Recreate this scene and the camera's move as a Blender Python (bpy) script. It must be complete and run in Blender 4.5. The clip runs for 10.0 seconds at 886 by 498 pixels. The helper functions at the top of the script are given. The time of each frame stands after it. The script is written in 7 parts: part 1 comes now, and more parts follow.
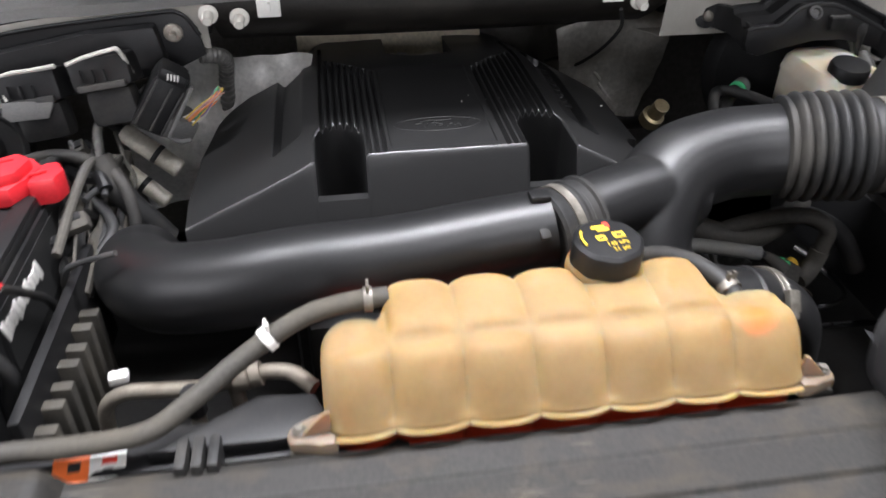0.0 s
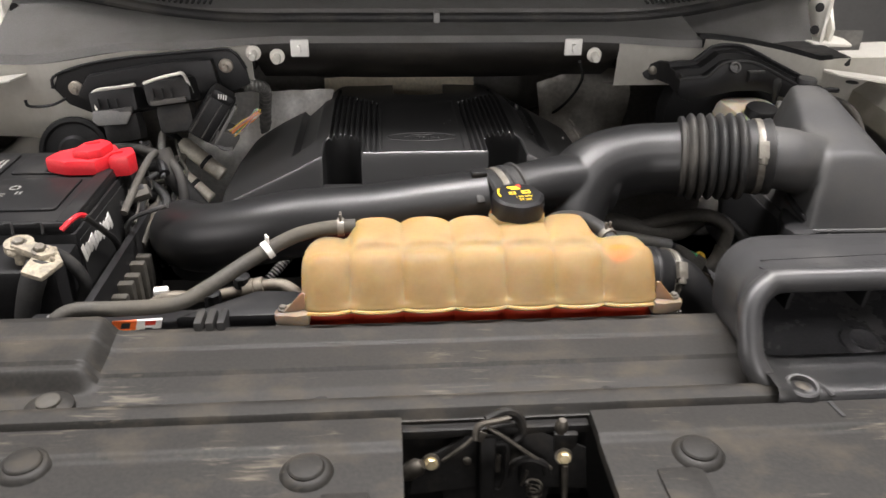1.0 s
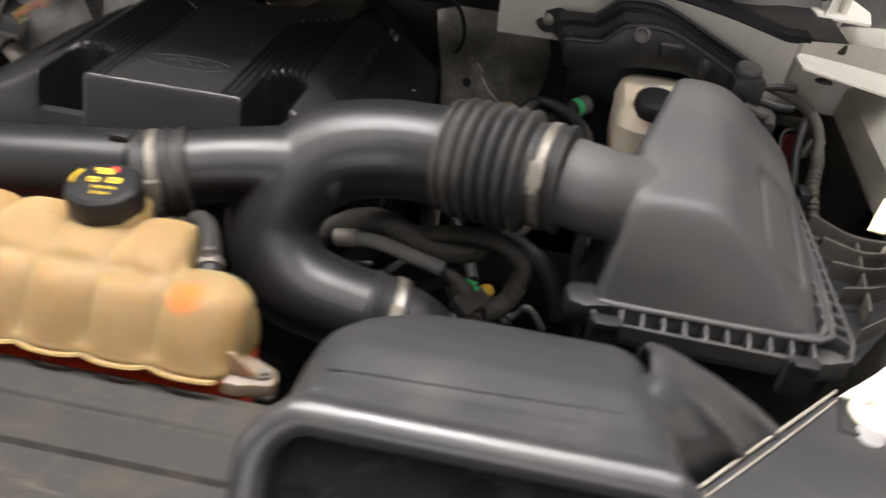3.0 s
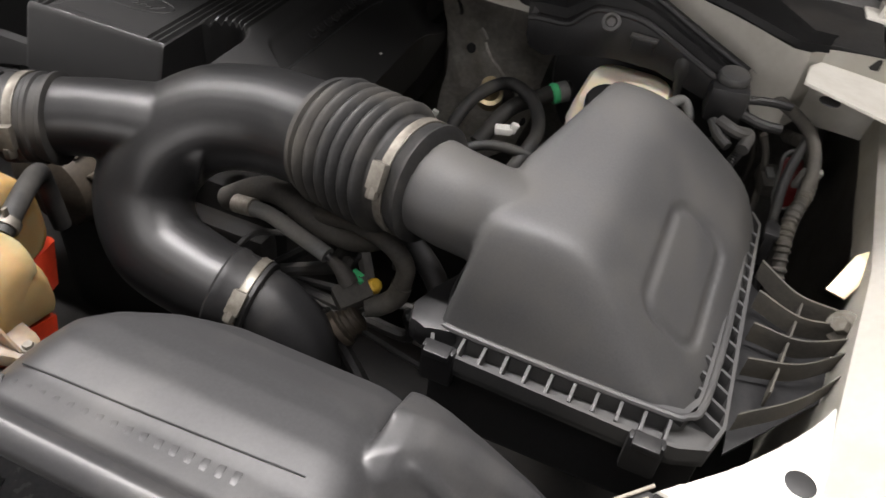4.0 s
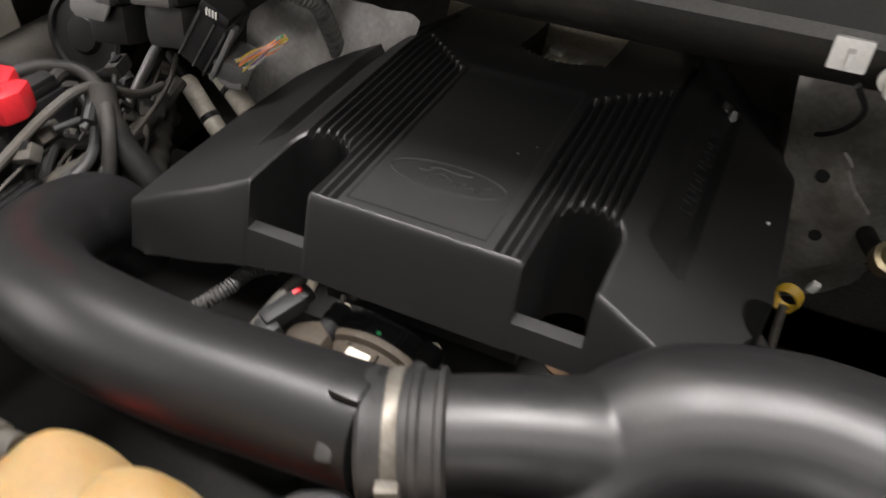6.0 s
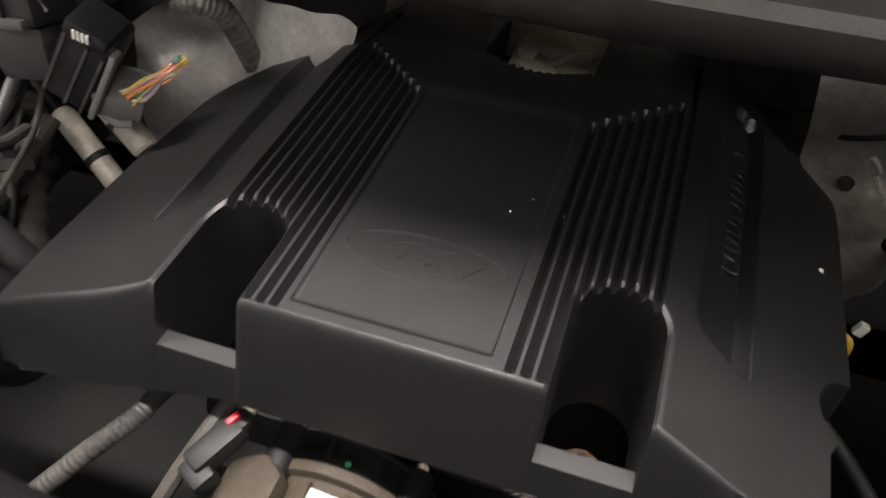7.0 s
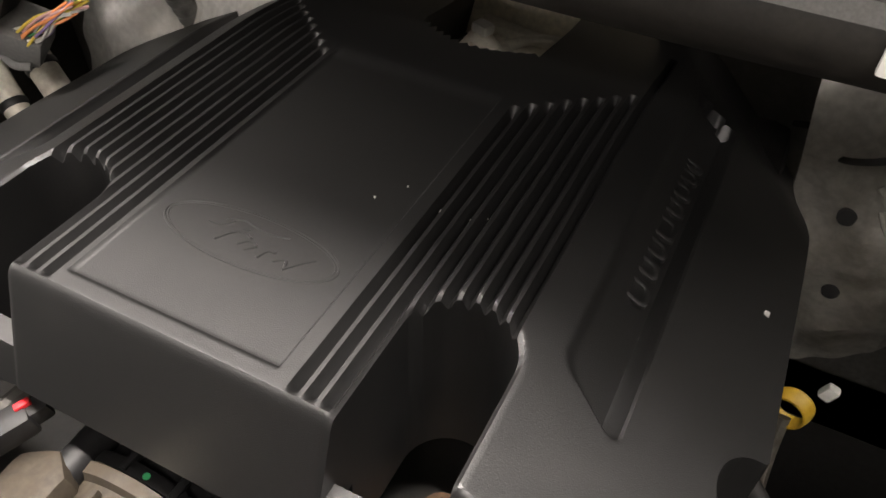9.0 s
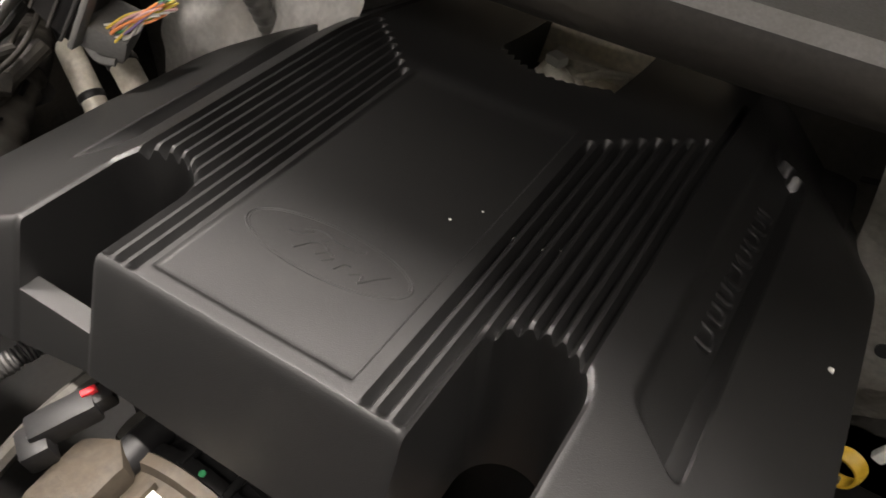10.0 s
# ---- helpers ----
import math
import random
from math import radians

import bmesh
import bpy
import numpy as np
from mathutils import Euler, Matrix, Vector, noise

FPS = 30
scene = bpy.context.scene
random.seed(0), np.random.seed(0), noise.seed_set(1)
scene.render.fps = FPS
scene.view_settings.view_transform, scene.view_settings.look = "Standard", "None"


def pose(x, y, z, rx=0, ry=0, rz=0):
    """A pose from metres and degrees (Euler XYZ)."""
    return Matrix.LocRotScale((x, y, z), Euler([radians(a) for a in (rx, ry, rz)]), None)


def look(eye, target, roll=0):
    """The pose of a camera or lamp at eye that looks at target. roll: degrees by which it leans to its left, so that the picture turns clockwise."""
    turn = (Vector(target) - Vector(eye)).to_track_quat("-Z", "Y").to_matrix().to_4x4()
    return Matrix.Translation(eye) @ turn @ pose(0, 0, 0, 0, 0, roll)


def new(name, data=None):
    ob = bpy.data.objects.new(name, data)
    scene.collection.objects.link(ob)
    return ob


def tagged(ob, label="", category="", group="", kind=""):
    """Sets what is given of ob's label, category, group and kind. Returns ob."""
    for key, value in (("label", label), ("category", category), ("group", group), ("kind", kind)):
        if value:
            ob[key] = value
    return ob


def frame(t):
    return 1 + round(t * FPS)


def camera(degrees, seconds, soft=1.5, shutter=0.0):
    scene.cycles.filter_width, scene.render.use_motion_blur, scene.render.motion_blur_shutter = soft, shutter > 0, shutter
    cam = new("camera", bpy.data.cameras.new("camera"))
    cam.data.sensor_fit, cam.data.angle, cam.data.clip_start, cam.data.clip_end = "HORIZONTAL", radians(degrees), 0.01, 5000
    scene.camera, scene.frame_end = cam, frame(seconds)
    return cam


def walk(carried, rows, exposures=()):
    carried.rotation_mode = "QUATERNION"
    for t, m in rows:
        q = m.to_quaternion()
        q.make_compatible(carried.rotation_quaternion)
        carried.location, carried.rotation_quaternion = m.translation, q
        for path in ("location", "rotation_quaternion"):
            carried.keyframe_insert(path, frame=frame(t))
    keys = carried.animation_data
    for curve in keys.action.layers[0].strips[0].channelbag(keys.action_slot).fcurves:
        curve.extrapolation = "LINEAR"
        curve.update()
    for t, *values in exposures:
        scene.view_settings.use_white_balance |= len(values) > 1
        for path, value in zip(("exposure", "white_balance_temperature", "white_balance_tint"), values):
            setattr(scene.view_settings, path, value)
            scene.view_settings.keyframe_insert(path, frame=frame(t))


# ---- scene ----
cam = camera(60.0, 10.0, shutter=0.5)
PATH = [
    (0, (0.0, -0.001, 1.612), (0.245, 1.629, 0.479), 0.1),
    (0.5, (-0.012, -0.194, 1.595), (0.223, 1.524, 0.598), 1.5),
    (1, (0.073, -0.327, 1.607), (0.214, 1.441, 0.682), 0.8),
    (1.5, (0.119, -0.352, 1.607), (0.202, 1.427, 0.697), 0.8),
    (2, (0.21, -0.324, 1.593), (0.237, 1.434, 0.639), 2.3),
    (2.5, (0.387, -0.15, 1.598), (0.329, 1.541, 0.531), 4.2),
    (3, (0.608, 0.026, 1.602), (0.429, 1.632, 0.424), 6.2),
    (3.2, (0.696, 0.082, 1.619), (0.462, 1.646, 0.395), 7.1),
    (4.3, (0.858, 0.209, 1.628), (0.312, 1.589, 0.287), 7.2),
    (4.5, (0.859, 0.212, 1.621), (0.282, 1.577, 0.277), 7.4),
    (5, (0.767, 0.247, 1.638), (0.102, 1.575, 0.298), 5.9),
    (5.5, (0.56, 0.314, 1.636), (-0.102, 1.654, 0.307), 4.1),
    (6, (0.377, 0.414, 1.593), (-0.255, 1.766, 0.261), 1.2),
    (6.2, (0.338, 0.441, 1.591), (-0.23, 1.803, 0.242), 1.3),
    (7.3, (0.255, 0.636, 1.522), (-0.17, 1.978, 0.102), 1.5),
    (7.5, (0.262, 0.66, 1.509), (-0.172, 1.993, 0.082), 1.4),
    (8, (0.297, 0.682, 1.484), (-0.19, 2.001, 0.061), 1.6),
    (8.5, (0.354, 0.694, 1.476), (-0.193, 1.997, 0.06), 2.1),
    (9, (0.367, 0.701, 1.473), (-0.231, 2.0, 0.075), 3.0),
    (9.5, (0.361, 0.696, 1.476), (-0.276, 1.997, 0.096), 4.3),
    (10, (0.343, 0.686, 1.478), (-0.332, 1.98, 0.11), 6.1),
]
walk(cam, [(t, look(eye, target, roll)) for t, eye, target, roll in PATH], [(0.0, -0.75, 5900.0, 14.0), (0.5, -0.85, 5800.0, 14.0), (1.0, -0.85, 6350.0, 14.0), (1.5, -0.88, 6500.0, 14.0), (2.5, -0.95, 6400.0, 14.0), (4.3, -0.95, 6350.0, 14.0), (6.2, -0.95, 6450.0, 14.0), (7.3, -0.60, 6750.0, 14.0), (10.0, -0.30, 6800.0, 14.0)])

# ---- light ----
world = bpy.data.worlds.new("workshop_air")
scene.world = world
world.use_nodes = True
world.node_tree.nodes["Background"].inputs["Color"].default_value = (0.80, 0.88, 1.0, 1)
world.node_tree.nodes["Background"].inputs["Strength"].default_value = 0.02


def lamp(name, at, target, sx, sy, watts, colour=(1.0, 0.96, 0.905)):
    data = bpy.data.lights.new(name, "AREA")
    data.shape, data.size, data.size_y, data.energy, data.color = "RECTANGLE", sx, sy, watts, colour
    ob = new(name, data)
    ob.matrix_world = look(at, target) if target else pose(*at)
    return ob


# Key strip first; the right, front and left lamps are added fill, unseen.
LAMPS = [(0.25, 0.735, 3.40, 1.3, 0.05, 255.0), (1.65, 0.98, 3.40, 0.9, 0.12, 94.0), (1.0, -1.0, 3.40, 2.2, 1.0, 66.0), (-1.45, 0.85, 3.40, 0.9, 0.12, 130.0)]
for lx, ly, lz, sx, sy, w in LAMPS:
    lamp("unseen_ceiling_lamp", (lx, ly, lz), None, sx, sy, w)
# Added fill from the left, no source seen: lifts harness and foil.
lamp("left_fill_light", (-4.4, -0.8, 2.2), (-0.3, 1.1, 1.1), 2.4, 1.6, 125.0)
# Added low fill from the front, no source seen: lifts cowl and flanks.
lamp("front_fill_light", (0.9, -5.4, 1.9), (0.3, 1.0, 1.5), 2.9, 1.6, 245.0)


# ---- materials ----
def material(name, colour, rough=0.5, metal=0.0, grain=0.15, scale=60.0, bump=0.1, dust=None, dust_at=0.55, dust_scale=9.0, spec=0.5, coat=0.0, sss=0.0, stretch=None, scratch=None, dust_rough=0.3):
    """Base colour with fine grain, larger blotches of dust or wear, and fine relief."""
    m = bpy.data.materials.new(name)
    m.use_nodes = True
    nt = m.node_tree
    b = nt.nodes["Principled BSDF"]
    b.inputs["Roughness"].default_value, b.inputs["Metallic"].default_value = rough, metal
    b.inputs["Specular IOR Level"].default_value, b.inputs["Coat Weight"].default_value = spec, coat
    co = nt.nodes.new("ShaderNodeTexCoord")

    def noise_node(sc, detail=4.0):
        n = nt.nodes.new("ShaderNodeTexNoise")
        n.inputs["Scale"].default_value, n.inputs["Detail"].default_value = sc, detail
        nt.links.new(co.outputs["Object"], n.inputs["Vector"])
        return n

    fine = noise_node(scale * 4, 3)
    ramp = nt.nodes.new("ShaderNodeMapRange")
    ramp.inputs["From Min"].default_value, ramp.inputs["From Max"].default_value = 0.3, 0.7
    ramp.inputs["To Min"].default_value, ramp.inputs["To Max"].default_value = 1 - grain, 1 + grain
    nt.links.new(fine.outputs["Fac"], ramp.inputs["Value"])
    mul = nt.nodes.new("ShaderNodeMix")
    mul.data_type, mul.blend_type = "RGBA", "MULTIPLY"
    mul.inputs["Factor"].default_value = 1.0
    mul.inputs["A"].default_value = (*colour, 1)
    nt.links.new(ramp.outputs["Result"], mul.inputs["B"])
    out = mul.outputs["Result"]
    if dust:
        big = noise_node(dust_scale, 6)
        if stretch:
            mp = nt.nodes.new("ShaderNodeMapping")
            mp.inputs["Scale"].default_value = stretch
            mp.inputs["Rotation"].default_value = (0, 0, 0.25)
            nt.links.new(co.outputs["Object"], mp.inputs["Vector"])
            nt.links.new(mp.outputs["Vector"], big.inputs["Vector"])
        big.inputs["Roughness"].default_value = 0.65
        mask = nt.nodes.new("ShaderNodeMapRange")
        mask.inputs["From Min"].default_value, mask.inputs["From Max"].default_value = dust_at - 0.12, dust_at + 0.18
        mask.inputs["To Max"].default_value = 0.85
        nt.links.new(big.outputs["Fac"], mask.inputs["Value"])
        mix = nt.nodes.new("ShaderNodeMix")
        mix.data_type = "RGBA"
        nt.links.new(mask.outputs["Result"], mix.inputs["Factor"])
        nt.links.new(out, mix.inputs["A"])
        mix.inputs["B"].default_value = (*dust, 1)
        out = mix.outputs["Result"]
        rmix = nt.nodes.new("ShaderNodeMapRange")
        rmix.inputs["To Min"].default_value, rmix.inputs["To Max"].default_value = rough, min(1.0, rough + dust_rough)
        nt.links.new(mask.outputs["Result"], rmix.inputs["Value"])
        nt.links.new(rmix.outputs["Result"], b.inputs["Roughness"])
    if scratch:
        sm = nt.nodes.new("ShaderNodeMapping")
        sm.inputs["Scale"].default_value = (22.0, 190.0, 40.0)
        sm.inputs["Rotation"].default_value = (0, 0, 0.5)
        nt.links.new(co.outputs["Object"], sm.inputs["Vector"])
        sn = nt.nodes.new("ShaderNodeTexNoise")
        sn.inputs["Scale"].default_value, sn.inputs["Detail"].default_value = 1.0, 5.0
        sn.inputs["Distortion"].default_value = 1.2
        nt.links.new(sm.outputs["Vector"], sn.inputs["Vector"])
        patch = noise_node(11.0, 2)
        both = nt.nodes.new("ShaderNodeMath")
        both.operation = "MULTIPLY"
        nt.links.new(sn.outputs["Fac"], both.inputs[0])
        nt.links.new(patch.outputs["Fac"], both.inputs[1])
        sr = nt.nodes.new("ShaderNodeMapRange")
        sr.inputs["From Min"].default_value, sr.inputs["From Max"].default_value, sr.inputs["To Max"].default_value = 0.36, 0.47, 0.62
        nt.links.new(both.outputs["Value"], sr.inputs["Value"])
        sx = nt.nodes.new("ShaderNodeMix")
        sx.data_type = "RGBA"
        nt.links.new(sr.outputs["Result"], sx.inputs["Factor"])
        nt.links.new(out, sx.inputs["A"])
        sx.inputs["B"].default_value = (*scratch, 1)
        out = sx.outputs["Result"]
    nt.links.new(out, b.inputs["Base Color"])
    if bump:
        bp = nt.nodes.new("ShaderNodeBump")
        bp.inputs["Strength"].default_value, bp.inputs["Distance"].default_value = bump, 0.00016
        tex = noise_node(scale * 12, 2)
        nt.links.new(tex.outputs["Fac"], bp.inputs["Height"])
        nt.links.new(bp.outputs["Normal"], b.inputs["Normal"])
    if sss:
        b.inputs["Subsurface Weight"].default_value = sss
        b.inputs["Subsurface Radius"].default_value = (1.0, 0.55, 0.2)
        b.inputs["Subsurface Scale"].default_value = 0.022
    return m


COVER = material("cover_plastic", (0.0056, 0.0056, 0.0057), 0.45, grain=0.35, scale=110, bump=0.95, dust=(0.0095, 0.0092, 0.0088), dust_at=0.62, dust_scale=30, spec=0.9, dust_rough=0.03)
BLACK = material("black_plastic", (0.0105, 0.0105, 0.011), 0.46, spec=0.32, grain=0.2, scale=90, bump=0.12, dust=(0.035, 0.033, 0.03), dust_at=0.66)
DUCT = material("duct_plastic", (0.0085, 0.0085, 0.0088), 0.40, grain=0.2, scale=70, bump=0.1, dust=(0.026, 0.025, 0.022), dust_at=0.68, dust_scale=6)
BOX = material("airbox_plastic", (0.036, 0.036, 0.0362), 0.55, grain=0.12, scale=120, bump=0.3, dust=(0.060, 0.057, 0.051), dust_at=0.58, dust_scale=9)
SCOOP = material("scoop_plastic", (0.030, 0.030, 0.031), 0.36, grain=0.14, scale=90, bump=0.18, dust=(0.055, 0.053, 0.050), dust_at=0.60, dust_scale=9, dust_rough=0.15, spec=0.65)
# Lighter and glossier than the shell: light inside the mouth is painted in.
PAN = material("dusty_lit_scoop_floor", (0.036, 0.036, 0.038), 0.24, grain=0.2, scale=70, bump=0.25, dust=(0.07, 0.068, 0.064), dust_at=0.64, dust_scale=18, dust_rough=0.2)
SHIELD = material("shield_plastic", (0.0135, 0.0125, 0.0108), 0.58, spec=0.3, grain=0.3, scale=60, bump=0.5, dust=(0.060, 0.050, 0.036), dust_at=0.62, dust_scale=16, stretch=(0.9, 1.4, 1.0), scratch=(0.11, 0.095, 0.072))
GREY = material("cowl_plastic", (0.23, 0.226, 0.22), 0.6, grain=0.12, scale=120, bump=0.2, dust=(0.20, 0.195, 0.182), dust_at=0.60, dust_scale=8)
RUBBER = material("rubber", (0.015, 0.015, 0.015), 0.55, spec=0.35, grain=0.25, scale=60, bump=0.2, dust=(0.06, 0.055, 0.047), dust_at=0.58, dust_scale=12)
DUSTY = material("dusty_rubber", (0.040, 0.037, 0.031), 0.7, grain=0.2, scale=60, bump=0.25, dust=(0.085, 0.075, 0.056), dust_at=0.55, dust_scale=14)
LOOM = material("loom_plastic", (0.03, 0.03, 0.03), 0.55, grain=0.2, scale=80, bump=0.1, dust=(0.09, 0.082, 0.07), dust_at=0.6)
GREYHOSE = material("grey_hose", (0.14, 0.14, 0.135), 0.6, grain=0.12, scale=90, bump=0.15, dust=(0.2, 0.185, 0.155), dust_at=0.6)
TANK = material("tank_plastic", (0.225, 0.148, 0.060), 0.55, grain=0.04, scale=40, bump=0.1, dust=(0.27, 0.186, 0.090), dust_at=0.52, dust_scale=22, sss=0.85, spec=0.28)
TANKWHITE = material("bare_tank_plastic", (0.17, 0.128, 0.09), 0.45, grain=0.1, scale=50, bump=0.1, dust=(0.13, 0.10, 0.07), dust_at=0.55, dust_scale=25, sss=0.5)
COOLANT = material("coolant_filled_plastic", (0.42, 0.035, 0.012), 0.35, grain=0.15, scale=30, bump=0.05, sss=0.2)


def blotch(m, at, radius, colour, most):
    """A soft-edged stain round one spot of a material."""
    nt = m.node_tree
    b = nt.nodes["Principled BSDF"]
    before = b.inputs["Base Color"].links[0].from_socket
    co = nt.nodes.new("ShaderNodeTexCoord")
    far = nt.nodes.new("ShaderNodeVectorMath")
    far.operation = "DISTANCE"
    far.inputs[1].default_value = at
    nt.links.new(co.outputs["Object"], far.inputs[0])
    n = nt.nodes.new("ShaderNodeTexNoise")
    n.inputs["Scale"].default_value = 90.0
    nt.links.new(co.outputs["Object"], n.inputs["Vector"])
    add = nt.nodes.new("ShaderNodeMath")
    add.operation = "MULTIPLY_ADD"
    add.inputs[1].default_value = radius * 0.5
    nt.links.new(n.outputs["Fac"], add.inputs[0])
    nt.links.new(far.outputs["Value"], add.inputs[2])
    r = nt.nodes.new("ShaderNodeMapRange")
    r.interpolation_type = "SMOOTHSTEP"
    r.inputs["From Min"].default_value, r.inputs["From Max"].default_value = radius * 1.35, radius * 0.45
    r.inputs["To Max"].default_value = most
    nt.links.new(add.outputs["Value"], r.inputs["Value"])
    mix = nt.nodes.new("ShaderNodeMix")
    mix.data_type = "RGBA"
    nt.links.new(r.outputs["Result"], mix.inputs["Factor"])
    nt.links.new(before, mix.inputs["A"])
    mix.inputs["B"].default_value = (*colour, 1)
    nt.links.new(mix.outputs["Result"], b.inputs["Base Color"])


blotch(TANK, (0.351, 0.4745, 1.1815), 0.019, (0.66, 0.13, 0.02), 1.0)
RED = material("red_plastic", (0.62, 0.022, 0.03), 0.38, grain=0.08, scale=60, bump=0.08)
YELLOW = material("yellow_plastic", (0.52, 0.33, 0.03), 0.45, grain=0.08)
GREEN = material("green_plastic", (0.06, 0.45, 0.18), 0.45, grain=0.08)
ORANGE = material("orange_print", (0.85, 0.17, 0.03), 0.5, grain=0.04, bump=0.03)
WHITE = material("white_paper", (0.75, 0.74, 0.70), 0.55, grain=0.05, bump=0.05)
INKYEL = material("yellow_print", (0.75, 0.52, 0.03), 0.5, grain=0.1, bump=0.02)
INKRED = material("red_print", (0.65, 0.05, 0.03), 0.5, grain=0.1, bump=0.02)
# Black for print, plugs and bands; on holes and slots it paints their shade.
INKBLACK = material("black_print_and_hole_shade", (0.02, 0.02, 0.02), 0.5, grain=0.05, bump=0.02)
PAINT = material("white_body_paint", (0.64, 0.62, 0.565), 0.48, grain=0.03, scale=30, bump=0.03, dust=(0.52, 0.49, 0.42), dust_at=0.60, dust_scale=8, coat=0.08)
STEEL = material("zinc_steel", (0.20, 0.187, 0.162), 0.42, metal=0.65, grain=0.1, scale=60, bump=0.1, dust=(0.075, 0.065, 0.050), dust_at=0.50, dust_scale=38)
BRASS = material("yellow_zinc", (0.50, 0.42, 0.26), 0.42, metal=0.8, grain=0.12, scale=80, bump=0.1)
ALU = material("cast_aluminium", (0.42, 0.39, 0.34), 0.5, metal=0.65, grain=0.2, scale=50, bump=0.4, dust=(0.24, 0.21, 0.165), dust_at=0.52, dust_scale=18)
FOIL = material("foil_heat_shield", (0.86, 0.85, 0.82), 0.36, metal=0.15, grain=0.12, scale=30, bump=0.3, dust=(0.62, 0.59, 0.52), dust_at=0.62, dust_scale=9)
BEIGE = material("beige_insulation", (0.78, 0.72, 0.58), 0.8, grain=0.15, scale=40, bump=0.4, dust=(0.58, 0.51, 0.39), dust_at=0.60)
BRAKE = material("brake_reservoir_plastic", (0.70, 0.64, 0.52), 0.42, grain=0.04, scale=40, bump=0.08, dust=(0.60, 0.47, 0.28), dust_at=0.58, dust_scale=10, sss=0.35)
# Near-black: the shade under engine cover and cowl is in this colour.
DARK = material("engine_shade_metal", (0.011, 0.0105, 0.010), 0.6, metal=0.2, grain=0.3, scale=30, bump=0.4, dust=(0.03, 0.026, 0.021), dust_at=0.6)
# Mid grey, so that the unseen walls and ceiling bounce little light.
WALL = material("low_bounce_grey", (0.20, 0.197, 0.19), 0.8, grain=0.04, scale=8, bump=0.05, dust=(0.17, 0.167, 0.16), dust_at=0.62, dust_scale=1.2)
FLOOR = material("workshop_floor", (0.14, 0.137, 0.13), 0.5, grain=0.12, scale=10, bump=0.1, dust=(0.10, 0.098, 0.094), dust_at=0.55, dust_scale=1.5)
GLASS = material("tinted_glass", (0.03, 0.035, 0.035), 0.06, grain=0.02, bump=0.0)
GLOW = bpy.data.materials.new("lamp_diffuser")
GLOW.use_nodes = True
GLOW.node_tree.nodes["Principled BSDF"].inputs["Emission Color"].default_value = (1.0, 0.96, 0.9, 1)
GLOW.node_tree.nodes["Principled BSDF"].inputs["Emission Strength"].default_value = 3.0
TAPE = {n: material(n + "_wire", c, 0.5, grain=0.08, bump=0.05) for n, c in (
    ("orange", (0.75, 0.28, 0.10)), ("green", (0.10, 0.35, 0.16)), ("white", (0.62, 0.60, 0.55)), ("violet", (0.22, 0.15, 0.30)), ("yellow", (0.65, 0.5, 0.08)), ("pink", (0.6, 0.35, 0.33)))}


CAN = material("dull_bright_can", (0.74, 0.70, 0.60), 0.42, metal=0.1, grain=0.1, scale=50, bump=0.15, dust=(0.48, 0.42, 0.32), dust_at=0.58, dust_scale=30)
# Dusty aluminium far darker than ALU: shade under cover and duct is included.
DUSTYSHADEALU = material("dusty_shaded_aluminium", (0.040, 0.032, 0.023), 0.6, metal=0.15, grain=0.35, scale=50, bump=0.5, dust=(0.05, 0.038, 0.024), dust_at=0.52, dust_scale=40)
DUSTBLACK = material("dusty_black_rubber", (0.045, 0.042, 0.037), 0.7, grain=0.25, scale=60, bump=0.25, dust=(0.10, 0.09, 0.074), dust_at=0.55, dust_scale=20)
FIREWALL = material("firewall_coating", (0.21, 0.206, 0.195), 0.42, metal=0.4, grain=0.15, scale=30, bump=0.2, dust=(0.15, 0.142, 0.125), dust_at=0.55, dust_scale=7)
DARKRED = material("dark_red_lens", (0.10, 0.008, 0.008), 0.25, grain=0.1, bump=0.05)
OLDFOIL = material("dull_foil", (0.60, 0.58, 0.53), 0.34, metal=0.2, grain=0.15, scale=30, bump=0.3, dust=(0.26, 0.23, 0.17), dust_at=0.58, dust_scale=9)
CLEARLOOM = material("clear_sleeved_loom", (0.085, 0.083, 0.078), 0.3, grain=0.35, scale=25, bump=0.3, dust=(0.17, 0.165, 0.15), dust_at=0.55, dust_scale=60)
GREASE = material("greased_black_steel", (0.008, 0.0076, 0.0072), 0.55, metal=0.0, spec=0.2, grain=0.35, scale=40, bump=0.3, dust=(0.03, 0.026, 0.02), dust_at=0.64, dust_scale=40)
OILED = material("oily_worn_steel", (0.13, 0.118, 0.10), 0.36, metal=0.85, grain=0.3, scale=60, bump=0.2, dust=(0.03, 0.027, 0.022), dust_at=0.52, dust_scale=60)


COWLFACE = material("dusty_cowl_face", (0.032, 0.029, 0.025), 0.45, spec=0.6, grain=0.2, scale=60, bump=0.2, dust=(0.075, 0.067, 0.053), dust_at=0.60, dust_scale=10)
HOUSING = material("dusty_inner_fender", (0.060, 0.056, 0.049), 0.65, grain=0.25, scale=40, bump=0.4, dust=(0.12, 0.107, 0.085), dust_at=0.56, dust_scale=12)
DULLALU = material("dull_oxidised_pipe", (0.19, 0.17, 0.14), 0.5, metal=0.5, grain=0.2, scale=50, bump=0.3, dust=(0.12, 0.10, 0.075), dust_at=0.52, dust_scale=25)
# Near-black for the unseen hood liner, so the engine cover mirrors little.
FELT = material("black_low_bounce_liner", (0.006, 0.006, 0.006), 0.9, grain=0.3, scale=60, bump=0.4, spec=0.1)
